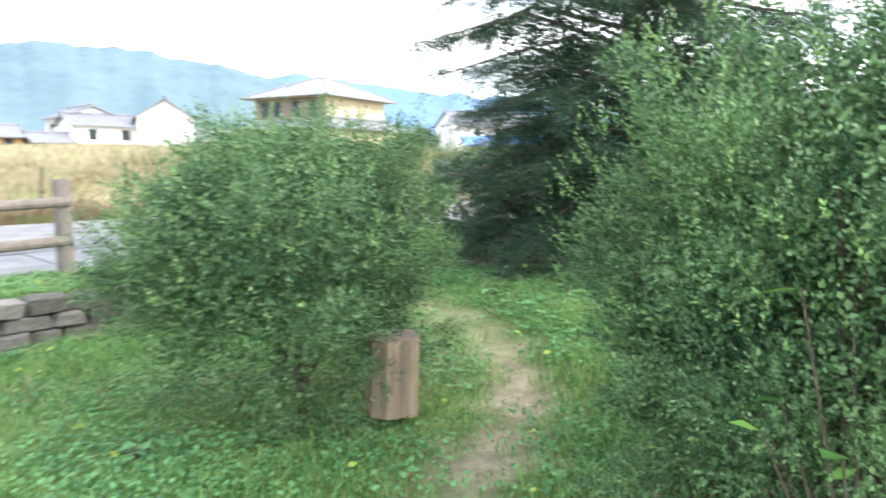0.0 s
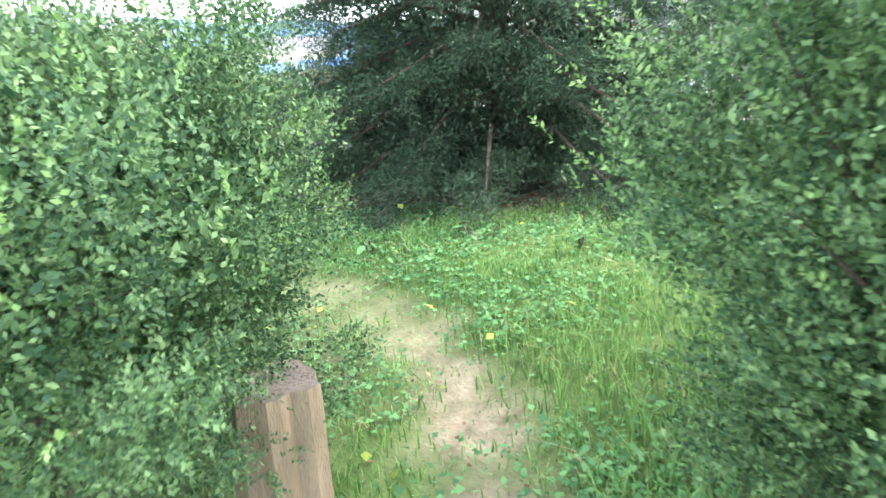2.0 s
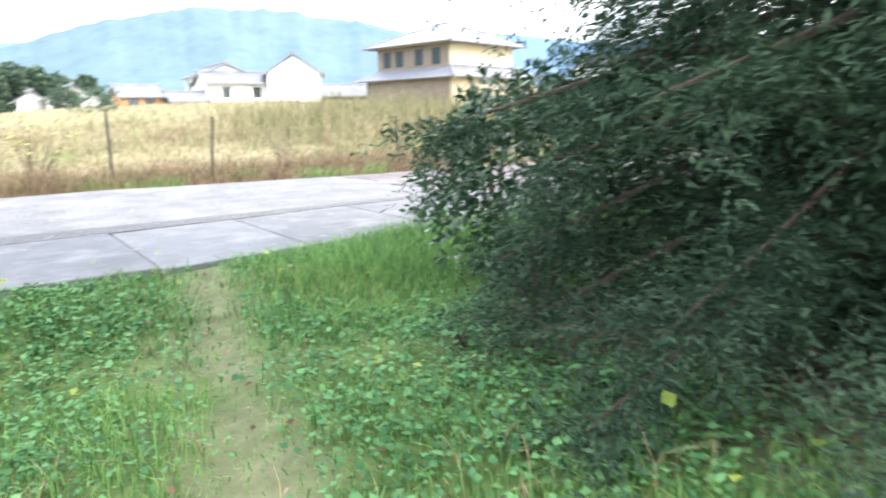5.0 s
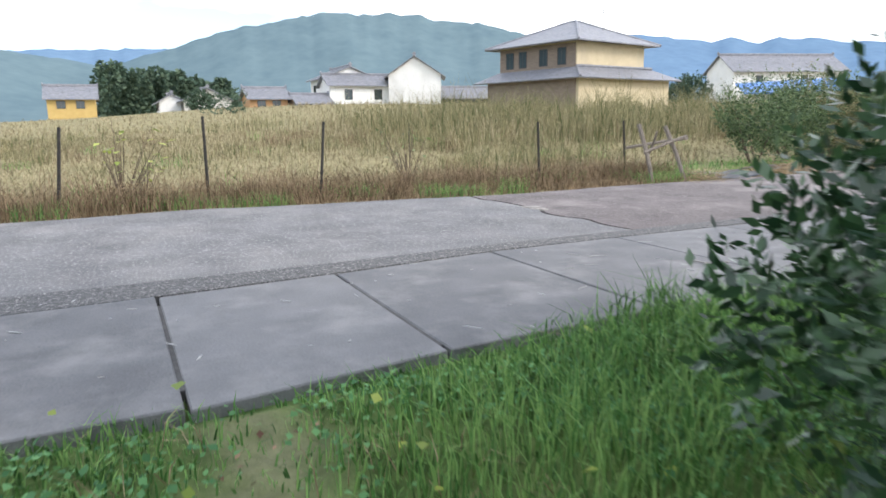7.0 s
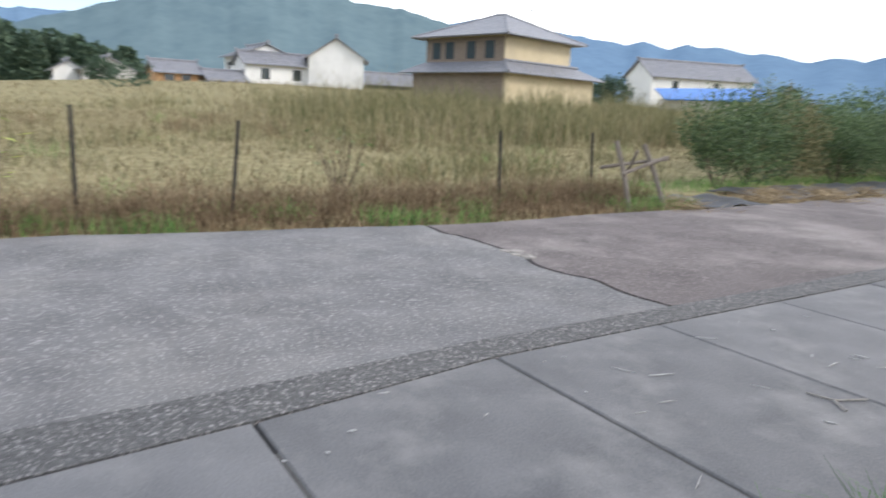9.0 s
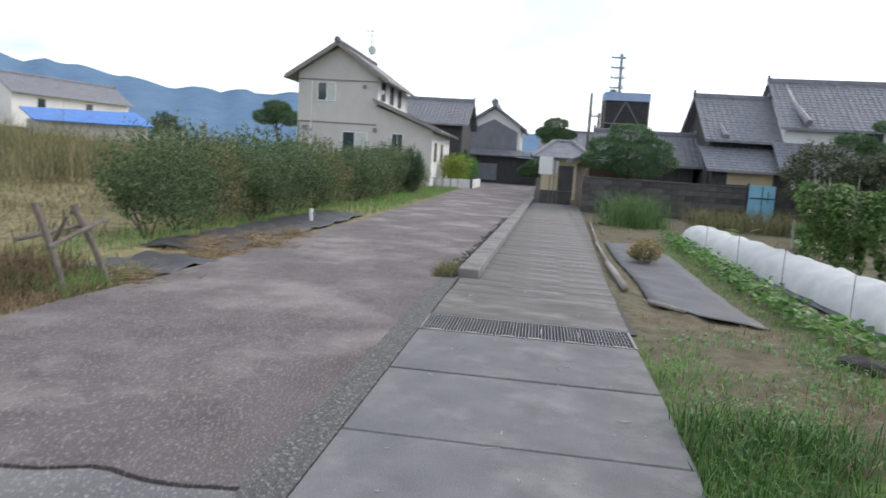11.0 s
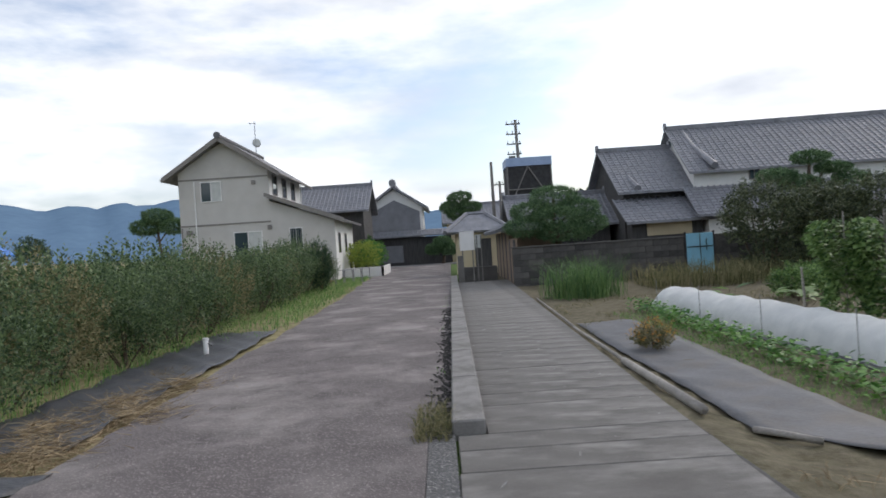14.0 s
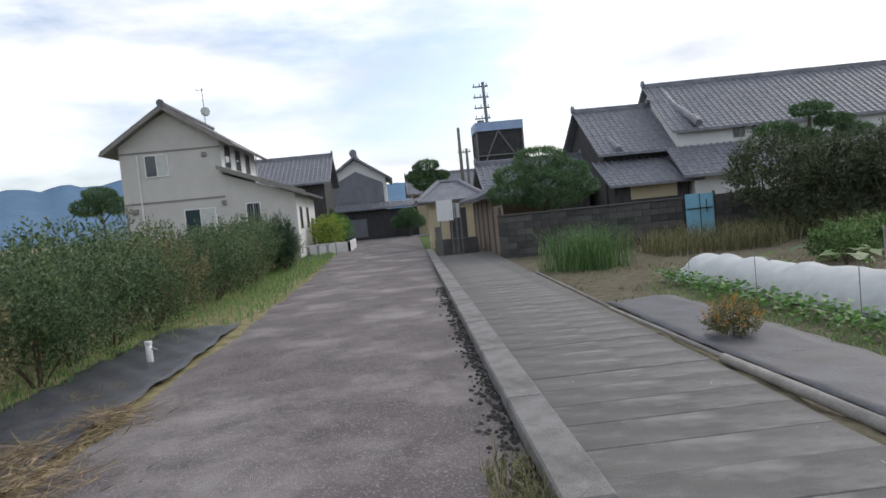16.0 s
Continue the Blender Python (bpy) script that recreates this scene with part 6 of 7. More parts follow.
# block wall with the blue door
bw = thing("block_wall", (0, 23.0, 0), 0, "dark weathered block garden wall", "wall", "", "structure")
blk = {}
rng0 = np.random.default_rng(160)
part("core", Shape().box(2.78, 9.3, 0.02, 0.13, -0.25, 1.36).box(10.5, 21, 0.02, 0.13, -0.25, 1.36), M_JOINT, bw)
for c in range(7):
    z = -0.25 + c * 0.23
    for a, b in ((2.75, 9.32), (10.5, 21.0)):
        x = a
        k = 0
        while x < b - 0.05:
            ln = min(0.60 if (k or c % 2 == 0) else 0.3, b - x)
            key = round(ln, 2)
            if key not in blk:
                blk[key] = bevelled(Shape().box(0, ln - 0.012, -0.01, 0.15, 0, 0.218).mesh("block", M_WALL_BLOCK), 0.008)
            ob = new("block", blk[key])
            ob.parent = bw
            ob.matrix_basis = pose(x, rng0.uniform(-0.006, 0.006), z)
            x += ln
            k += 1
part("coping", Shape().box(2.72, 9.34, -0.05, 0.19, 1.365, 1.42).box(10.48, 21, -0.05, 0.19, 1.365, 1.42), M_WALL_BLOCK, bw, bevel=0.01)
bd = thing("blue_door", (9.40, 22.98, -0.02), 0, "pale blue painted metal garden door with dark bars", "door")
part("leaf", Shape().box(0, 1.04, 0, 0.05, 0.0, 1.52), M_BLUE_DOOR, bd, bevel=0.008)
part("post", Shape().box(-0.06, 0, -0.02, 0.07, -0.1, 1.58), M_BLACK_METAL, bd)
part("post", Shape().box(1.04, 1.1, -0.02, 0.07, -0.1, 1.58), M_BLACK_METAL, bd)
part("bar", Shape().box(0.52, 0.545, -0.02, 0.0, 0.05, 1.5), M_BLACK_METAL, bd)
part("bar", Shape().box(0.05, 1.0, -0.02, 0.0, 0.98, 1.02), M_BLACK_METAL, bd)
part("bar", Shape().box(0.76, 0.78, -0.025, 0.0, 0.85, 1.3), M_BLACK_METAL, bd)

# shed beside the path
sh = thing("plank_shed", (2.85, 25.3, 0), 0, "old brown plank shed with a tiled roof beside the path", "shed")
part("wall", Shape().box(0.05, 2.0, 0.05, 6.0, -0.2, 2.05), M_SHED_WOOD, sh)
part("wall", Shape().box(0.05, 0.12, -2.2, 0.05, -0.2, 1.75), M_SHED_WOOD, sh)
for k in range(16):
    part("board", Shape().box(0.0, 0.05, -2.2 + k * 0.5, -2.2 + k * 0.5 + 0.47, 0.0, 1.7 if k < 4 else 2.0), M_SHED_WOOD if k % 3 else M_DARK_WOOD, sh)
sr = part("roof", Shape().slab([(-0.55, -0.4, 2.1), (2.3, -0.4, 3.15), (2.3, 6.4, 3.15), (-0.55, 6.4, 2.1)], 0.1), M_TILE, sh)
me = Shape().tube([(-0.57, 0, 2.12), (2.3, 0, 3.17)], 0.05, 6).mesh("tile_roll", M_TILE)
for k in range(21):
    ob = new("tile_roll", me)
    ob.parent = sr
    ob.location.y = -0.4 + k * 0.34

hut = simple_house("gatehouse", (0.95, 34.5, 0), 0, 2.4, 2.2, 2.35, 3.35, M_PLASTER_B, "small beige gatehouse with a tiled hip roof", None, M_TILE, 0.6, (), True, 0.7)
part("door_opening", Shape().box(1.0, 1.9, -0.03, -0.004, 0.1, 1.9), M_DARK_WOOD, hut)

kura = thing("storehouse", (-6.7, 62.0, 0), 0, "white plaster storehouse with dark boarded lower gable", "storehouse")
kura.scale.z = 1.09
part("wall", Shape().prism([(0, 0), (5.3, 0), (5.3, 5.15), (2.65, 6.7), (0, 5.15)], 0, 9), M_PLASTER_W, kura)
part("dark_panel", Shape().prism([(0.25, 0.2), (5.05, 0.2), (5.05, 4.65), (2.65, 5.75), (0.25, 4.65)], -0.06, -0.01), M_KURA_DARK, kura, "dark grey boarded gable")
for sg in (-1, 1):
    xe = 2.65 + sg * 3.3
    q = [(xe, -0.6, 4.95), (2.65, -0.6, 7.0), (2.65, 9.6, 7.0), (xe, 9.6, 4.95)]
    part("roof", Shape().slab(q if sg > 0 else q[::-1], -0.18), M_TILE, kura)
part("ridge_tiles", Shape().box(2.45, 2.85, -0.7, 9.7, 6.95, 7.35), M_TILE, kura, bevel=0.06)
part("ridge_end", Shape().tube([(2.65, -0.8, 7.2), (2.65, -0.6, 7.2)], 0.35, 8), M_TILE, kura)
fr = thing("long_gate_building", (-12.0, 60.9, 0), 0, "long low dark boarded building with a tiled roof", "outbuilding")
part("wall", Shape().box(0, 13.2, 0, 0.9, -0.2, 2.6), M_DARK_WOOD, fr)
part("wall_panel", Shape().box(5.2, 8.6, -0.05, 0, 0.3, 1.9), M_KURA_DARK, fr)
roof_slope(fr, -0.4, 13.6, -0.5, 0.9, 2.75, 3.3, M_TILE, 0.4)
simple_house("tiled_house", (-11.8, 50.5, 0), 0, 6.0, 7.0, 5.1, 7.0, M_DARK_WOOD, "dark house with a grey tiled roof behind the grey house", None, M_TILE, 0.7)
simple_house("tiled_house", (1.0, 64, 0), 0, 8, 7.0, 4.0, 5.6, M_PLASTER_B, "low tiled house beyond the crossing road", None, M_TILE, 0.7)
simple_house("tiled_house", (-24, 66, 0), 0, 9, 7.0, 3.6, 5.4, M_PLASTER_W, "white house partly hidden behind the grey house", None, M_TILE, 0.7)
simple_house("tiled_house", (4.6, 37, 0), 0, 5.5, 5.0, 2.6, 4.2, M_DARK_WOOD, "dark low house behind the garden wall", None, M_TILE, 0.6)

tw = thing("steel_tank_frame", (5.1, 45, 0), 0, "black sheeted steel tower with a pale blue top sheet", "tower")
tw.scale.z = 1.07
part("sheeting", Shape().box(0.1, 3.1, 0.1, 2.4, 3.6, 6.55), M_BLACK_METAL, tw)
part("top_sheet", Shape().box(-0.02, 3.22, -0.02, 2.5, 6.45, 7.0), M_BLUE_TARP, tw, "pale blue sheet")
for x in (0.0, 3.1):
    for y in (0.0, 2.4):
        part("leg", Shape().box(x, x + 0.1, y, y + 0.1, 0, 6.5), M_POLE, tw)
for a, b in (((0.05, -0.02, 3.7), (1.5, -0.02, 6.4)), ((1.5, -0.02, 6.4), (3.1, -0.02, 4.0)), ((0.0, -0.02, 4.9), (3.2, -0.02, 4.9))):
    part("brace", Shape().tube([a, b], 0.05, 5), M_POLE, tw)


def utility_pole(x, y, h, arms, lean=0.0):
    u = thing("utility_pole", (x, y, 0), 0, "tall concrete utility pole with crossarms", "utility pole", "utility poles")
    part("shaft", Shape().tube([(0, 0, -0.2), (lean, 0, h)], [0.17, 0.11], 10), M_POLE, u, smooth=True)
    for k in range(arms):
        z = h - 0.35 - 0.75 * k
        part("crossarm", Shape().box(-0.75 + lean, 0.35 + lean, -0.05, 0.05, z, z + 0.09), M_POLE, u)
        for q in (-0.65, -0.25, 0.25):
            part("insulator", Shape().tube([(q + lean, 0, z + 0.09), (q + lean, 0, z + 0.3)], [0.05, 0.03], 6), M_CURTAIN, u)
    if arms > 2:
        part("transformer", Shape().tube([(-0.4 + lean, 0, h - 3.6), (-0.4 + lean, 0, h - 2.7)], 0.26, 10), M_POLE, u)
    return u


utility_pole(6.5, 48, 10.7, 4, -0.2)
utility_pole(4.45, 50, 7.9, 0)
utility_pole(5.6, 56, 6.9, 1)

# notice board and low wall at the end of the path
nb = thing("notice_board", (0.87, 26.5, 0.1), 0, "white notice board on posts beside the path", "notice board")
part("panel", Shape().box(0, 0.64, -0.02, 0.02, 1.28, 2.1), M_WHITE, nb, bevel=0.004)
part("panel", Shape().box(0.68, 0.95, 0.05, 0.08, 1.36, 1.93), M_CURTAIN, nb, "small grey panel")
for x in (0.08, 0.52, 0.72, 0.9):
    part("post", Shape().box(x, x + 0.05, 0.02, 0.07, -0.1, 2.0 if x < 0.6 else 1.9), M_POLE, nb)
gwl = thing("low_wall", (0.75, 27.2, 0), 0, "low dark stone wall closing the end of the path", "wall", "", "structure")
part("stones", Shape().box(0, 1.75, 0, 0.4, -0.1, 0.62), M_WALL_BLOCK, gwl, bevel=0.03)
part("pillar", Shape().box(0.02, 0.25, -0.05, 0.35, -0.1, 1.15), M_POLE, gwl, bevel=0.01)

hd = thing("hand_rail", (-5.6, 33.0, 0), 0, "low galvanised tube railing beside the lane", "railing")
for k in range(4):
    part("hoop", Shape().tube([(k * 0.42, k * 0.5, -0.05), (k * 0.42, k * 0.5, 0.7), (k * 0.42 + 0.36, k * 0.5 + 0.42, 0.7), (k * 0.42 + 0.36, k * 0.5 + 0.42, -0.05)], 0.035, 6), M_STEEL, hd)
solo("planter_wall", Shape().box(-6.0, -3.6, 40, 40.15, -0.05, 0.6).box(-3.75, -3.6, 40, 46, -0.05, 0.6), M_PLASTER_W, "low white concrete wall below the clipped hedge", "low wall", "structure")
for k in range(4):
    shrub("clipped_hedge", (-5.0 + 0.25 * (k % 2), 41.0 + 1.5 * k, 0), (1.15, 0.95, 1.05), 1.35, L_YELLOW if k == 0 else L_CROP, 170 + k, "light green clipped hedge behind a low white wall", "hedge", 620, 10, 0.09, 0.5, (0.1, 0.25), 0.12, 0, None, 4, "clipped hedge")


# ==== pines and trees by the houses ====
def cloud_pine(at, pads, label, seed, leaf=0.16, name="garden_pine"):
    """A pruned pine: a bent trunk and needle pads given as x, y, z, radius, thickness."""
    rng = np.random.default_rng(seed)
    t = thing(name, at, 0, label, "tree")
    s = Shape()
    top = max(p[2] for p in pads)
    s.tube([(0, 0, -0.1), (0.12, 0.05, top * 0.4), (-0.08, 0, top * 0.75), (0, 0, top)], [0.16, 0.13, 0.09, 0.04], 8)
    for x, y, z, r, th in pads:
        s.tube([(0, 0, z * 0.75), (x * 0.6, y * 0.6, z - th * 0.6), (x, y, z - th * 0.3)], [0.06, 0.045, 0.025], 6)
    part("trunk", s, M_BARK, t)
    b, w = [], []
    for x, y, z, r, th in pads:
        n = int(1100 * r)
        d = rand_unit(rng, n)
        q = d * np.array([r, r, th]) * rng.uniform(0.55, 1, (n, 1)) ** 0.5 * lumpy(d, seed, 0.2)[:, None]
        b.append(q + np.array([x, y, z]))
        w.append(d * np.array([0.7, 0.7, 0.4]) + np.array([0, 0, 0.7]) + rng.normal(size=(n, 3)) * 0.5)
    b, w = np.concatenate(b), np.concatenate(w)
    k = np.repeat(np.arange(len(b)), 4)
    ww = unit(w)[k] + rng.normal(size=(len(k), 3)) * 0.45
    part("needles", leaves_mesh("needles", L_PINE, b[k], ww, rand_unit(rng, len(k)), rng.uniform(0.7, 1.3, len(k)) * leaf * 1.1, leaf * 0.13), L_PINE, t)
    return t


cloud_pine((4.7, 24.4, 0), [(0, 0, 3.3, 0.95, 0.45), (-0.9, 0, 2.75, 0.85, 0.4), (0.95, 0.1, 2.8, 0.85, 0.4), (-1.2, -0.2, 2.15, 0.85, 0.38), (0.1, -0.4, 2.45, 1.1, 0.42), (1.3, 0, 2.2, 0.75, 0.35), (0.3, -0.2, 1.85, 1.1, 0.35)],
           "rounded pruned pine rising above the garden wall", 181)
cloud_pine((15.2, 24.6, 0), [(0, 0, 4.2, 0.75, 0.25), (-1.4, 0, 3.55, 0.8, 0.25), (0.9, 0, 3.75, 0.7, 0.22), (-0.5, 0, 3.2, 0.8, 0.3), (1.6, 0, 3.3, 0.7, 0.25)], "cloud-pruned pine in front of the farmhouse", 182)
cloud_pine((1.85, 51, 0), [(0, 0, 5.3, 0.95, 0.5), (-0.8, 0, 4.6, 0.8, 0.45), (0.85, 0, 4.5, 0.85, 0.45), (0, 0, 4.0, 1.0, 0.45)], "rounded garden pine beyond the gatehouse", 183, 0.22)
cloud_pine((-22.5, 52, 0), [(0, 0, 5.4, 1.1, 0.6), (-1.0, 0, 4.6, 1.1, 0.6), (1.1, 0, 4.6, 1.0, 0.6)], "dark pine behind the hedge", 184, 0.25)
cloud_pine((-8.8, 53, 0), [(0, 0, 4.3, 1.0, 0.5), (-1.1, 0, 3.6, 1.0, 0.5), (1.3, 0, 3.4, 1.2, 0.5), (2.2, 0, 2.4, 1.2, 0.6)], "dark pine between the houses", 185, 0.25)
cloud_pine((0.3, 58.9, 0), [(0, 0, 1.9, 0.9, 0.5), (-0.8, 0, 1.3, 0.8, 0.5), (0.6, 0, 1.2, 0.8, 0.5)], "small dark pine before the long building", 186, 0.22)
DT = [shrub("persimmon_tree", (11.2 + 2.3 * k, 20.6 + 0.3 * (k % 2), -0.1), (1.55, 1.25, 1.15), 2.05, L_DARKTREE, 190 + k, "dense dark green orchard tree before the wall", "tree", 1000, 9, 0.125, 0.45, (0.2, 0.5), 0.28, 0, None, 6, "orchard trees", 0.06)
      for k in range(2)]
for k, (x, y, sc) in enumerate(((15.4, 20.4, 1.0), (17.6, 20.8, 1.05), (19.9, 20.2, 1.1), (22.3, 20.8, 1.1), (14.3, 22.0, 0.95), (19, 22.2, 1.0), (24.6, 19.5, 1.15))):
    copy_thing(DT[k % 2], pose(x, y, -0.1, 0, 0, 70 * k) @ Matrix.Scale(sc, 4))
for k in range(7):
    shrub("shade_shrub", (11.5 + 1.7 * k, 20.3, -0.1), (1.0, 0.8, 0.7), 0.65, L_DARKTREE, 200 + k, "dark undergrowth below the orchard trees", "shrub", 420, 9, 0.11, 0.45, (0.15, 0.4), 0.3, 0, None, 3)


# ==== far houses over the field ====
hm = simple_house("village_house", (-54.3, 27.3, 2.0), 13, 9.5, 9.7, 5.6, 8.0, M_PLASTER_B, "two-storey beige and brown house with a hipped tiled roof", None, M_TILE, 1.1, (), False, 4.2)
part("front_wall", Shape().box(-0.02, 9.4, -0.06, -0.01, 3.4, 5.45), M_BROWN_WALL, hm, "brown boarded upper wall")
for x in (0.9, 2.6, 5.2, 7.4):
    window(hm, x, x + 0.9, 3.7, 5.1, -0.07, M_DARK_WOOD)
lr = Shape()
for quad in ([(-1.8, -2.0, 2.4), (11.6, -2.0, 2.4), (9.5, 0.0, 3.45), (0, 0.0, 3.45)], [(11.6, -2.0, 2.4), (11.6, 13.0, 2.4), (9.5, 11.0, 3.45), (9.5, 0.0, 3.45)]):
    lr.slab(quad, 0.12)
part("lower_roof", lr, M_TILE, hm)
part("hip_tiles", Shape().tube([(11.6, -2.0, 2.45), (9.5, 0.0, 3.5), (9.5, 11.0, 3.55)], 0.14, 6), M_TILE, hm)
part("lower_wall", Shape().box(-0.6, 10.7, -1.1, 12.2, -1.5, 2.55), M_PLASTER_B, hm)
part("lower_front", Shape().box(-0.62, 10.4, -1.16, -1.1, -1.5, 2.5), M_BROWN_WALL, hm)
part("aerial", Shape().tube([(7.5, 6, 6.0), (7.5, 6, 9.0)], 0.04, 5).tube([(7.0, 6, 8.8), (8.0, 6, 8.8)], 0.03, 5).tube([(7.1, 6, 8.4), (7.9, 6, 8.4)], 0.03, 5), M_STEEL, hm)

FAR = ((-63, 68.8, 3.2, 74, 17, 6.6, 3.9, 6.0, M_PLASTER_W, "long white house with a grey tiled roof", 0), (-83.6, 27.6, 2.2, -25, 8, 6.5, 4.4, 6.6, M_PLASTER_W, "white two-storey house with a gable", 0),
       (-87.5, 17.4, 2.4, 0, 7.5, 6, 4.1, 5.4, M_PLASTER_W, "white gabled house with a grey tiled roof", 0), (-77.5, 17.0, 2.2, 88, 9.5, 5, 3.3, 4.5, M_PLASTER_W, "low white annex with a long tiled roof", 0),
       (-77.5, 7.4, 2.0, 90, 4.4, 5, 1.9, 3.0, M_ORANGE_WALL, "low orange-walled house with a grey roof", 0), (-98, 1.6, 1.8, 0, 6, 6, 2.3, 3.8, M_PLASTER, "pale grey gabled house with a tiled roof", 0),
       (-102, -1.2, 2.0, 0, 6, 3.2, 2.0, 3.0, M_PLASTER_W, "small white gabled far house", 0), (-76, 12.6, 2.0, 92, 4.0, 4, 1.3, 2.2, M_PLASTER_W, "low pale shed between the houses", 0),
       (-84, 35, 2.4, 80, 8, 6, 1.8, 3.2, M_DARK_WOOD, "low dark tiled house", 0), (-93.5, -14.2, 2.0, 90, 5.4, 5, 2.5, 3.9, M_OCHRE_WALL, "ochre far house with a grey roof", 0),
       (-105, -38, 1.6, 85, 9, 7, 2.2, 3.6, M_PLASTER_W, "pale far house among the fields", 0), (-66, 52, 2.4, 60, 5, 6, 2.4, 3.8, M_PLASTER_W, "small white annex house", 0))
for x, y, z, tn, w, d, e, r, m, lab, hp in FAR:
    h = simple_house("village_house", (x, y, z), tn, w, d, e, r, m, lab, None, M_TILE, 0.6, (), False, hp)
    window(h, w * 0.2, w * 0.2 + 0.9, e * 0.45, e * 0.8, -0.02, M_DARK_WOOD)
    window(h, w * 0.6, w * 0.6 + 0.9, e * 0.45, e * 0.8, -0.02, M_DARK_WOOD)
bs_h = thing("blue_roof_shed", (-43.5, 49.0, 1.5), 52, "low shed with a bright blue sheet roof", "shed")
part("wall", Shape().box(0, 9.5, 0, 4, -1, 1.7), M_PLASTER, bs_h)
part("roof", Shape().slab([(-0.5, -0.6, 1.6), (10, -0.6, 1.8), (10, 4.5, 3.2), (-0.5, 4.5, 2.8)], 0.1), M_BLUE_ROOF, bs_h)


def far_trees(name, trees, seed, label, leaf=0.8):
    """A far stand of trees, pointed and rounded crowns side by side: x, y, base, height, radius, pointedness."""
    rng = np.random.default_rng(seed)
    b, w = [], []
    for x, y, z, h, r, sharp in trees:
        n = int(170 * r)
        t = rng.uniform(0.05, 1, n)
        prof = (1 - t) ** 0.8 * sharp + np.sqrt(np.maximum(0.02, 1 - (2 * t - 0.85) ** 2 / 1.4)) * (1 - sharp)
        a = rng.uniform(0, 6.283, n)
        rr = r * prof * rng.uniform(0.75, 1.1, n)
        b.append(np.stack([x + np.cos(a) * rr, y + np.sin(a) * rr, z + t * h], 1))
        w.append(np.stack([np.cos(a), np.sin(a), rng.uniform(-0.2, 1.0, n)], 1) + rng.normal(size=(n, 3)) * 0.5)
    b, w = np.concatenate(b), np.concatenate(w)
    return tagged(new(name, leaves_mesh(name, L_WOODS_HAZE, b, w, rand_unit(rng, len(b)), rng.uniform(0.6, 1.4, len(b)) * leaf, leaf * 0.8)), label, "woods", "", "stuff")


def wooded(name, at, radii, seed, label, n=5000, leaf=0.9, lift=0.5):
    """A far wooded rise: a mass of leaf clumps over a low mound."""
    rng = np.random.default_rng(seed)
    d = rand_unit(rng, n)
    d[:, 2] = np.abs(d[:, 2])
    p = d * np.array(radii) * lumpy(d, seed, 0.22, 40)[:, None] * rng.uniform(0.85, 1.05, (n, 1))
    ob = new(name, leaves_mesh(name, L_WOODS_HAZE, p, d + rng.normal(size=(n, 3)) * 0.6 + np.array([0, 0, 0.3]), rand_unit(rng, n), rng.uniform(0.6, 1.4, n) * leaf, leaf * 0.8))
    ob.matrix_basis = pose(*at)
    return tagged(ob, label, "woods", "", "stuff")


rw = np.random.default_rng(214)
far_trees("wooded_hill", [(-138 + rw.uniform(-6, 6), -7.5 + 21.5 * k / 59, 1.0, (11.2 - 0.16 * k * 21.5 / 59) * rw.uniform(0.72, 1.08), rw.uniform(1.6, 2.8), rw.uniform(0.2, 1.0)) for k in range(60)], 211, "dark mixed wood of pointed and rounded trees behind the village")
wooded("wooded_hill", (-140, 40, 1.0), (8, 10, 6.5), 212, "dark trees between far houses", 2600, 1.0)
wooded("wooded_hill", (36, 105, 0), (24, 12, 9.5), 213, "olive wooded rise behind the farmhouse", 6000, 1.2)
for k, (x, y, r) in enumerate(((-64, 60, 2.2), (-86, 3, 1.8), (-52, 50, 2.0), (-70, 92, 2.5), (-46, 74, 2.0))):
    shrub("village_tree", (x, y, 2.0), (r, r, r * 0.8), r * 0.9, L_WOODS_HAZE, 220 + k, "dark green tree among the village houses", "tree", 420, 8, 0.3, 0.5, (0.3, 0.8), 0.3, 0, None, 4)

for k, (x, y, r) in enumerate(((-44, -15, 1.0), (-60, 2.2, 1.5), (-48, -21, 1.1))):
    shrub("field_bush", (x, y, gz(x, y) - 0.1), (r * 1.5, r * 1.5, r), r * 0.7, L_WOODS_HAZE if k % 2 else L_HEDGE, 240 + k, "rounded green bush at the far edge of the field", "bush", 200, 8, 0.2, 0.5, (0.3, 0.7), 0.35, 0, None, 3)


def mountain(name, a0, a1, dist, heights, mat, label, seed, rough=0.06):
    """A ridge seen round the horizon, between two bearings (degrees, from +y towards -x), with heights along it."""
    rng = np.random.default_rng(seed)
    n, m = 160, 14
    s = Shape()
    hs = np.interp(np.linspace(0, 1, n + 1), np.linspace(0, 1, len(heights)), heights)
    for j in range(m + 1):
        t = j / m
        for i in range(n + 1):
            a = radians(a0 + (a1 - a0) * i / n)
            h = hs[i] * (1 + rough * (0.5 * noise.noise(Vector((i * 0.11, seed, 0))) + noise.noise(Vector((i * 0.35, seed, 1))) * 0.5 + noise.noise(Vector((i * 0.9, seed, 2))) * 0.25))
            rel = noise.noise(Vector((i * 0.10, t * 1.6, seed))) * 0.03 * math.sin(math.pi * t)
            d = dist * (1 + 0.35 * (t - 1) + rel)
            s.v.append((-math.sin(a) * d, math.cos(a) * d, -3 + (h + 3) * min(1, t * (0.75 + 0.25 * t) + rel * 0.25)))
    for j in range(m):
        for i in range(n):
            q = j * (n + 1) + i
            s.f.append((q, q + 1, q + n + 2, q + n + 1))
    solo(name, s, mat, label, "mountain", "structure", smooth=True)


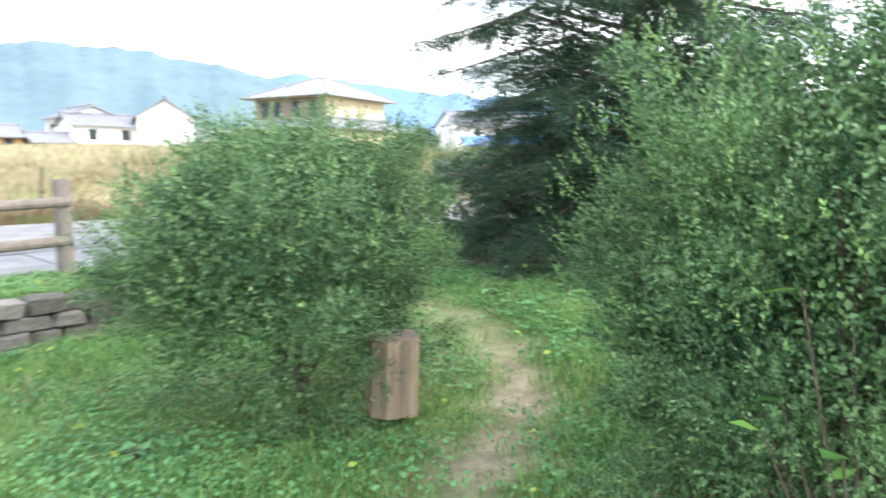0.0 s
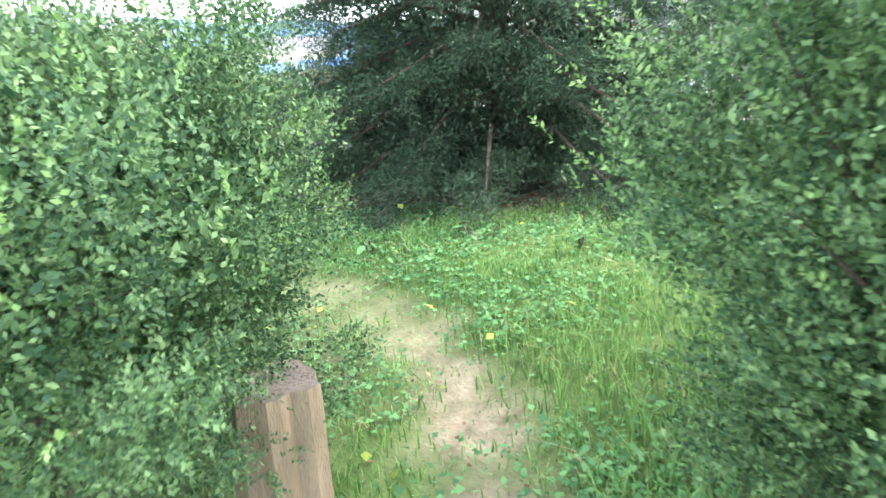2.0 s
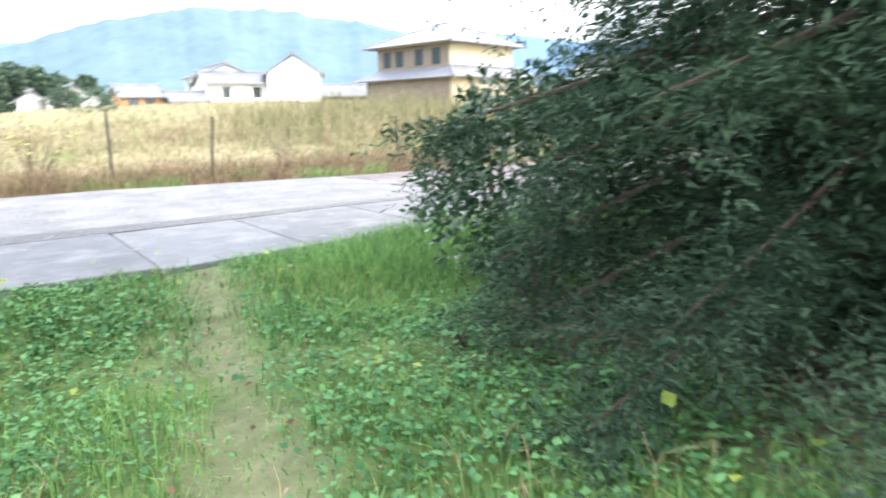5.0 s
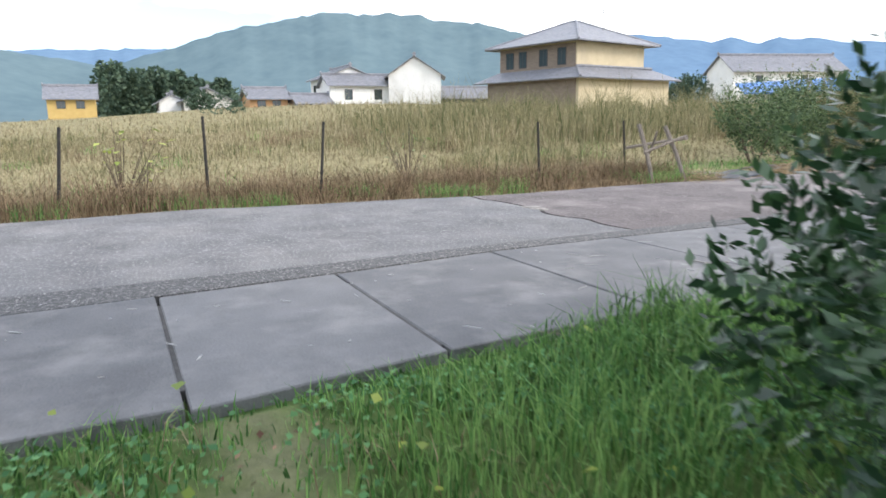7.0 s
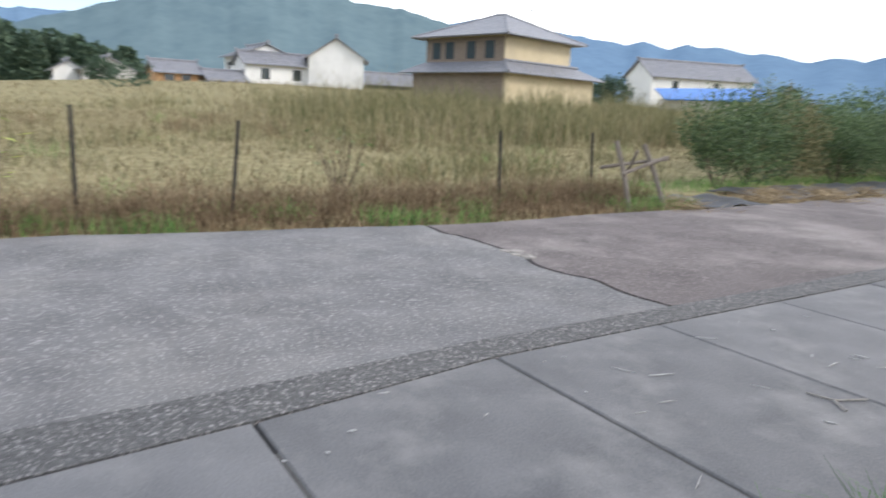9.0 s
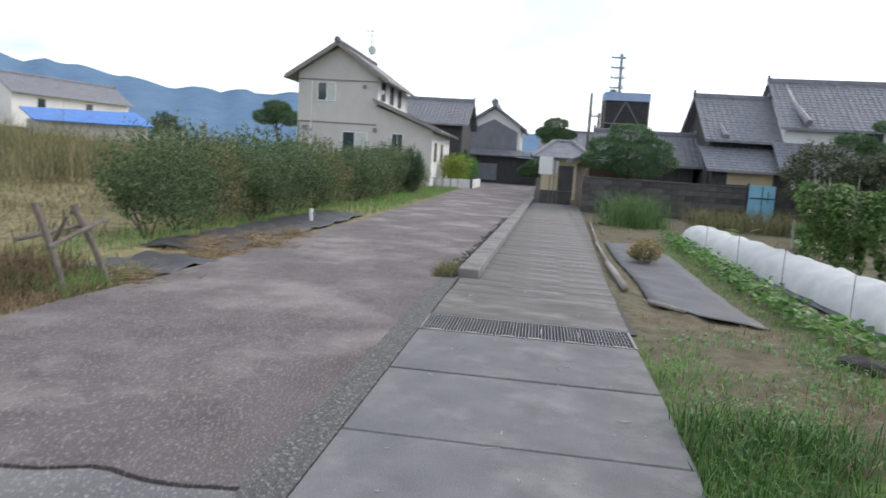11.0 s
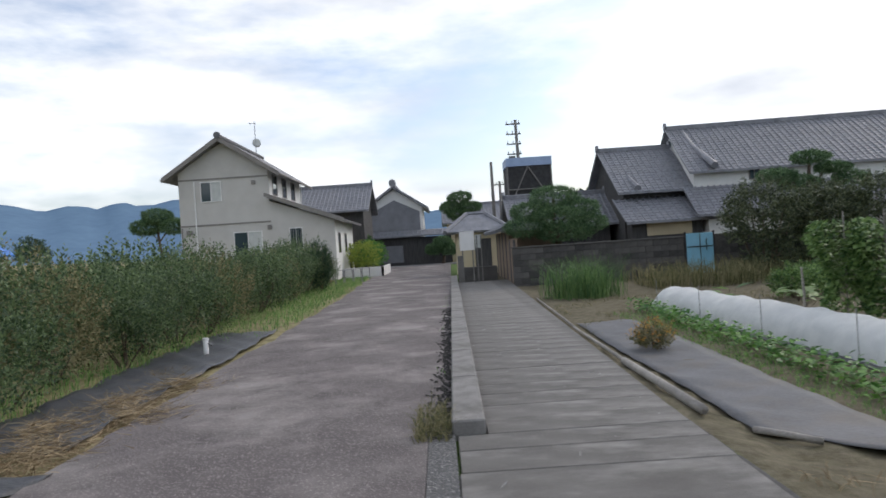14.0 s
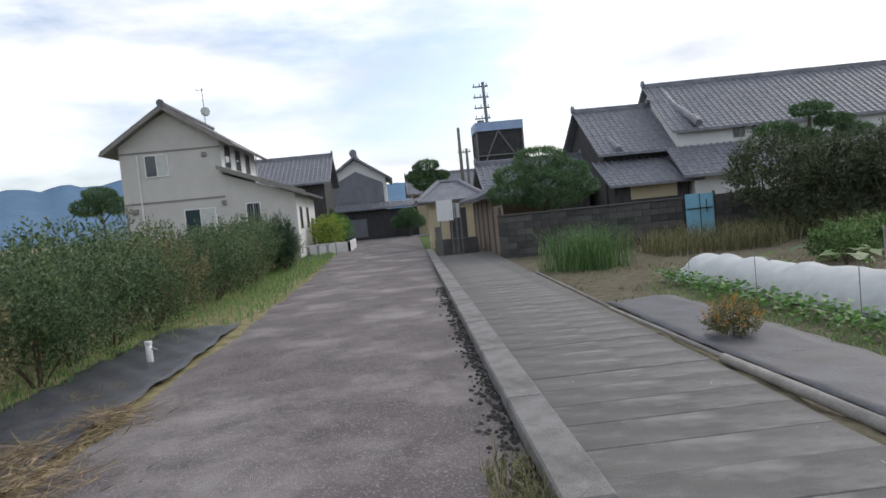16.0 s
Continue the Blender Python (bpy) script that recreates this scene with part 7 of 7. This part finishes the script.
# the ridges look hazy only through their bluish painted colour
mountain("backdrop_mountain_near", 43, 114, 620, [0, 50, 78, 93, 94, 76, 47, 60, 62, 50], M_MOUNTAIN_HAZE, "forested mountain tinted blue-green for haze", 3)
mountain("backdrop_mountain_far", -45, 62, 900, [62, 50, 60, 70, 62, 45, 52, 66, 78, 74, 86, 95, 110, 100], M_MOUNTAIN_FAR_HAZE, "far mountain ridge tinted pale blue for haze", 5, 0.16)
mountain("backdrop_mountain_back", 60, 108, 920, [100, 104, 98, 90, 84, 50], M_MOUNTAIN_FAR_HAZE, "haze-tinted ridge behind the near mountain", 6)
mountain("backdrop_mountain_side", 100, 200, 700, [70, 90, 80, 60, 70], M_MOUNTAIN_HAZE, "haze-tinted forested mountain ridge beside the valley", 8)


# ==== dirt and weeds along the kerb ====
grass_patch("kerb_weeds", L_WEED, "small weeds growing against the kerb", 900, (-0.36, -0.04, 2.9, 4.6), 0.16, 0.008, 301, lambda x, y, r: r.uniform(0, 1, len(x)) < sstep(4.4, 3.2, y), 0.8, lambda x, y: np.zeros_like(x))
grass_patch("kerb_tufts", L_GRASS, "sparse green tufts at the kerb foot", 500, (-0.2, 0.5, 3.0, 20), 0.08, 0.008, 302, lambda x, y, r: (x < -0.05 + 0.018 * (y - 3)) & (clump_noise(x, y, 1.5, 2) > 0.35), 0.9, lambda x, y: np.zeros_like(x))
rng0 = np.random.default_rng(303)
s = Shape()
for k in range(520):
    y = 3.0 + 12 * rng0.uniform() ** 1.4
    x = -0.05 + 0.018 * (y - 3) - abs(rng0.normal(0, 0.09))
    r = rng0.uniform(0.012, 0.045)
    s.tube([(x, y, 0.0), (x + r * 0.2, y, rng0.uniform(0.008, 0.025))], [r, r * 0.5], 5)
solo("kerb_dirt", s, M_JOINT, "dark crumbs of moss and dirt along the kerb", "dirt", "stuff")

broad_plant("field_vine", (-5.4, -7.45, gz(-5.4, -7.45)), 22, 0.13, L_YELLOW, "yellow-green vine leaves at the field edge", 310, 1.15)
broad_plant("field_vine", (-5.2, -7.2, gz(-5.2, -7.2)), 12, 0.09, L_YELLOW, "yellow-green vine leaves at the field edge", 311, 0.6)
broad_plant("field_weed", (-5.4, -3.4, gz(-5.4, -3.4)), 12, 0.09, L_BEAN, "green upright weed at the field edge", 312, 0.95)
broad_plant("field_weed", (-6.2, -3.0, gz(-6.2, -3.0)), 14, 0.09, L_BEAN, "green upright weed at the field edge", 313, 1.05)
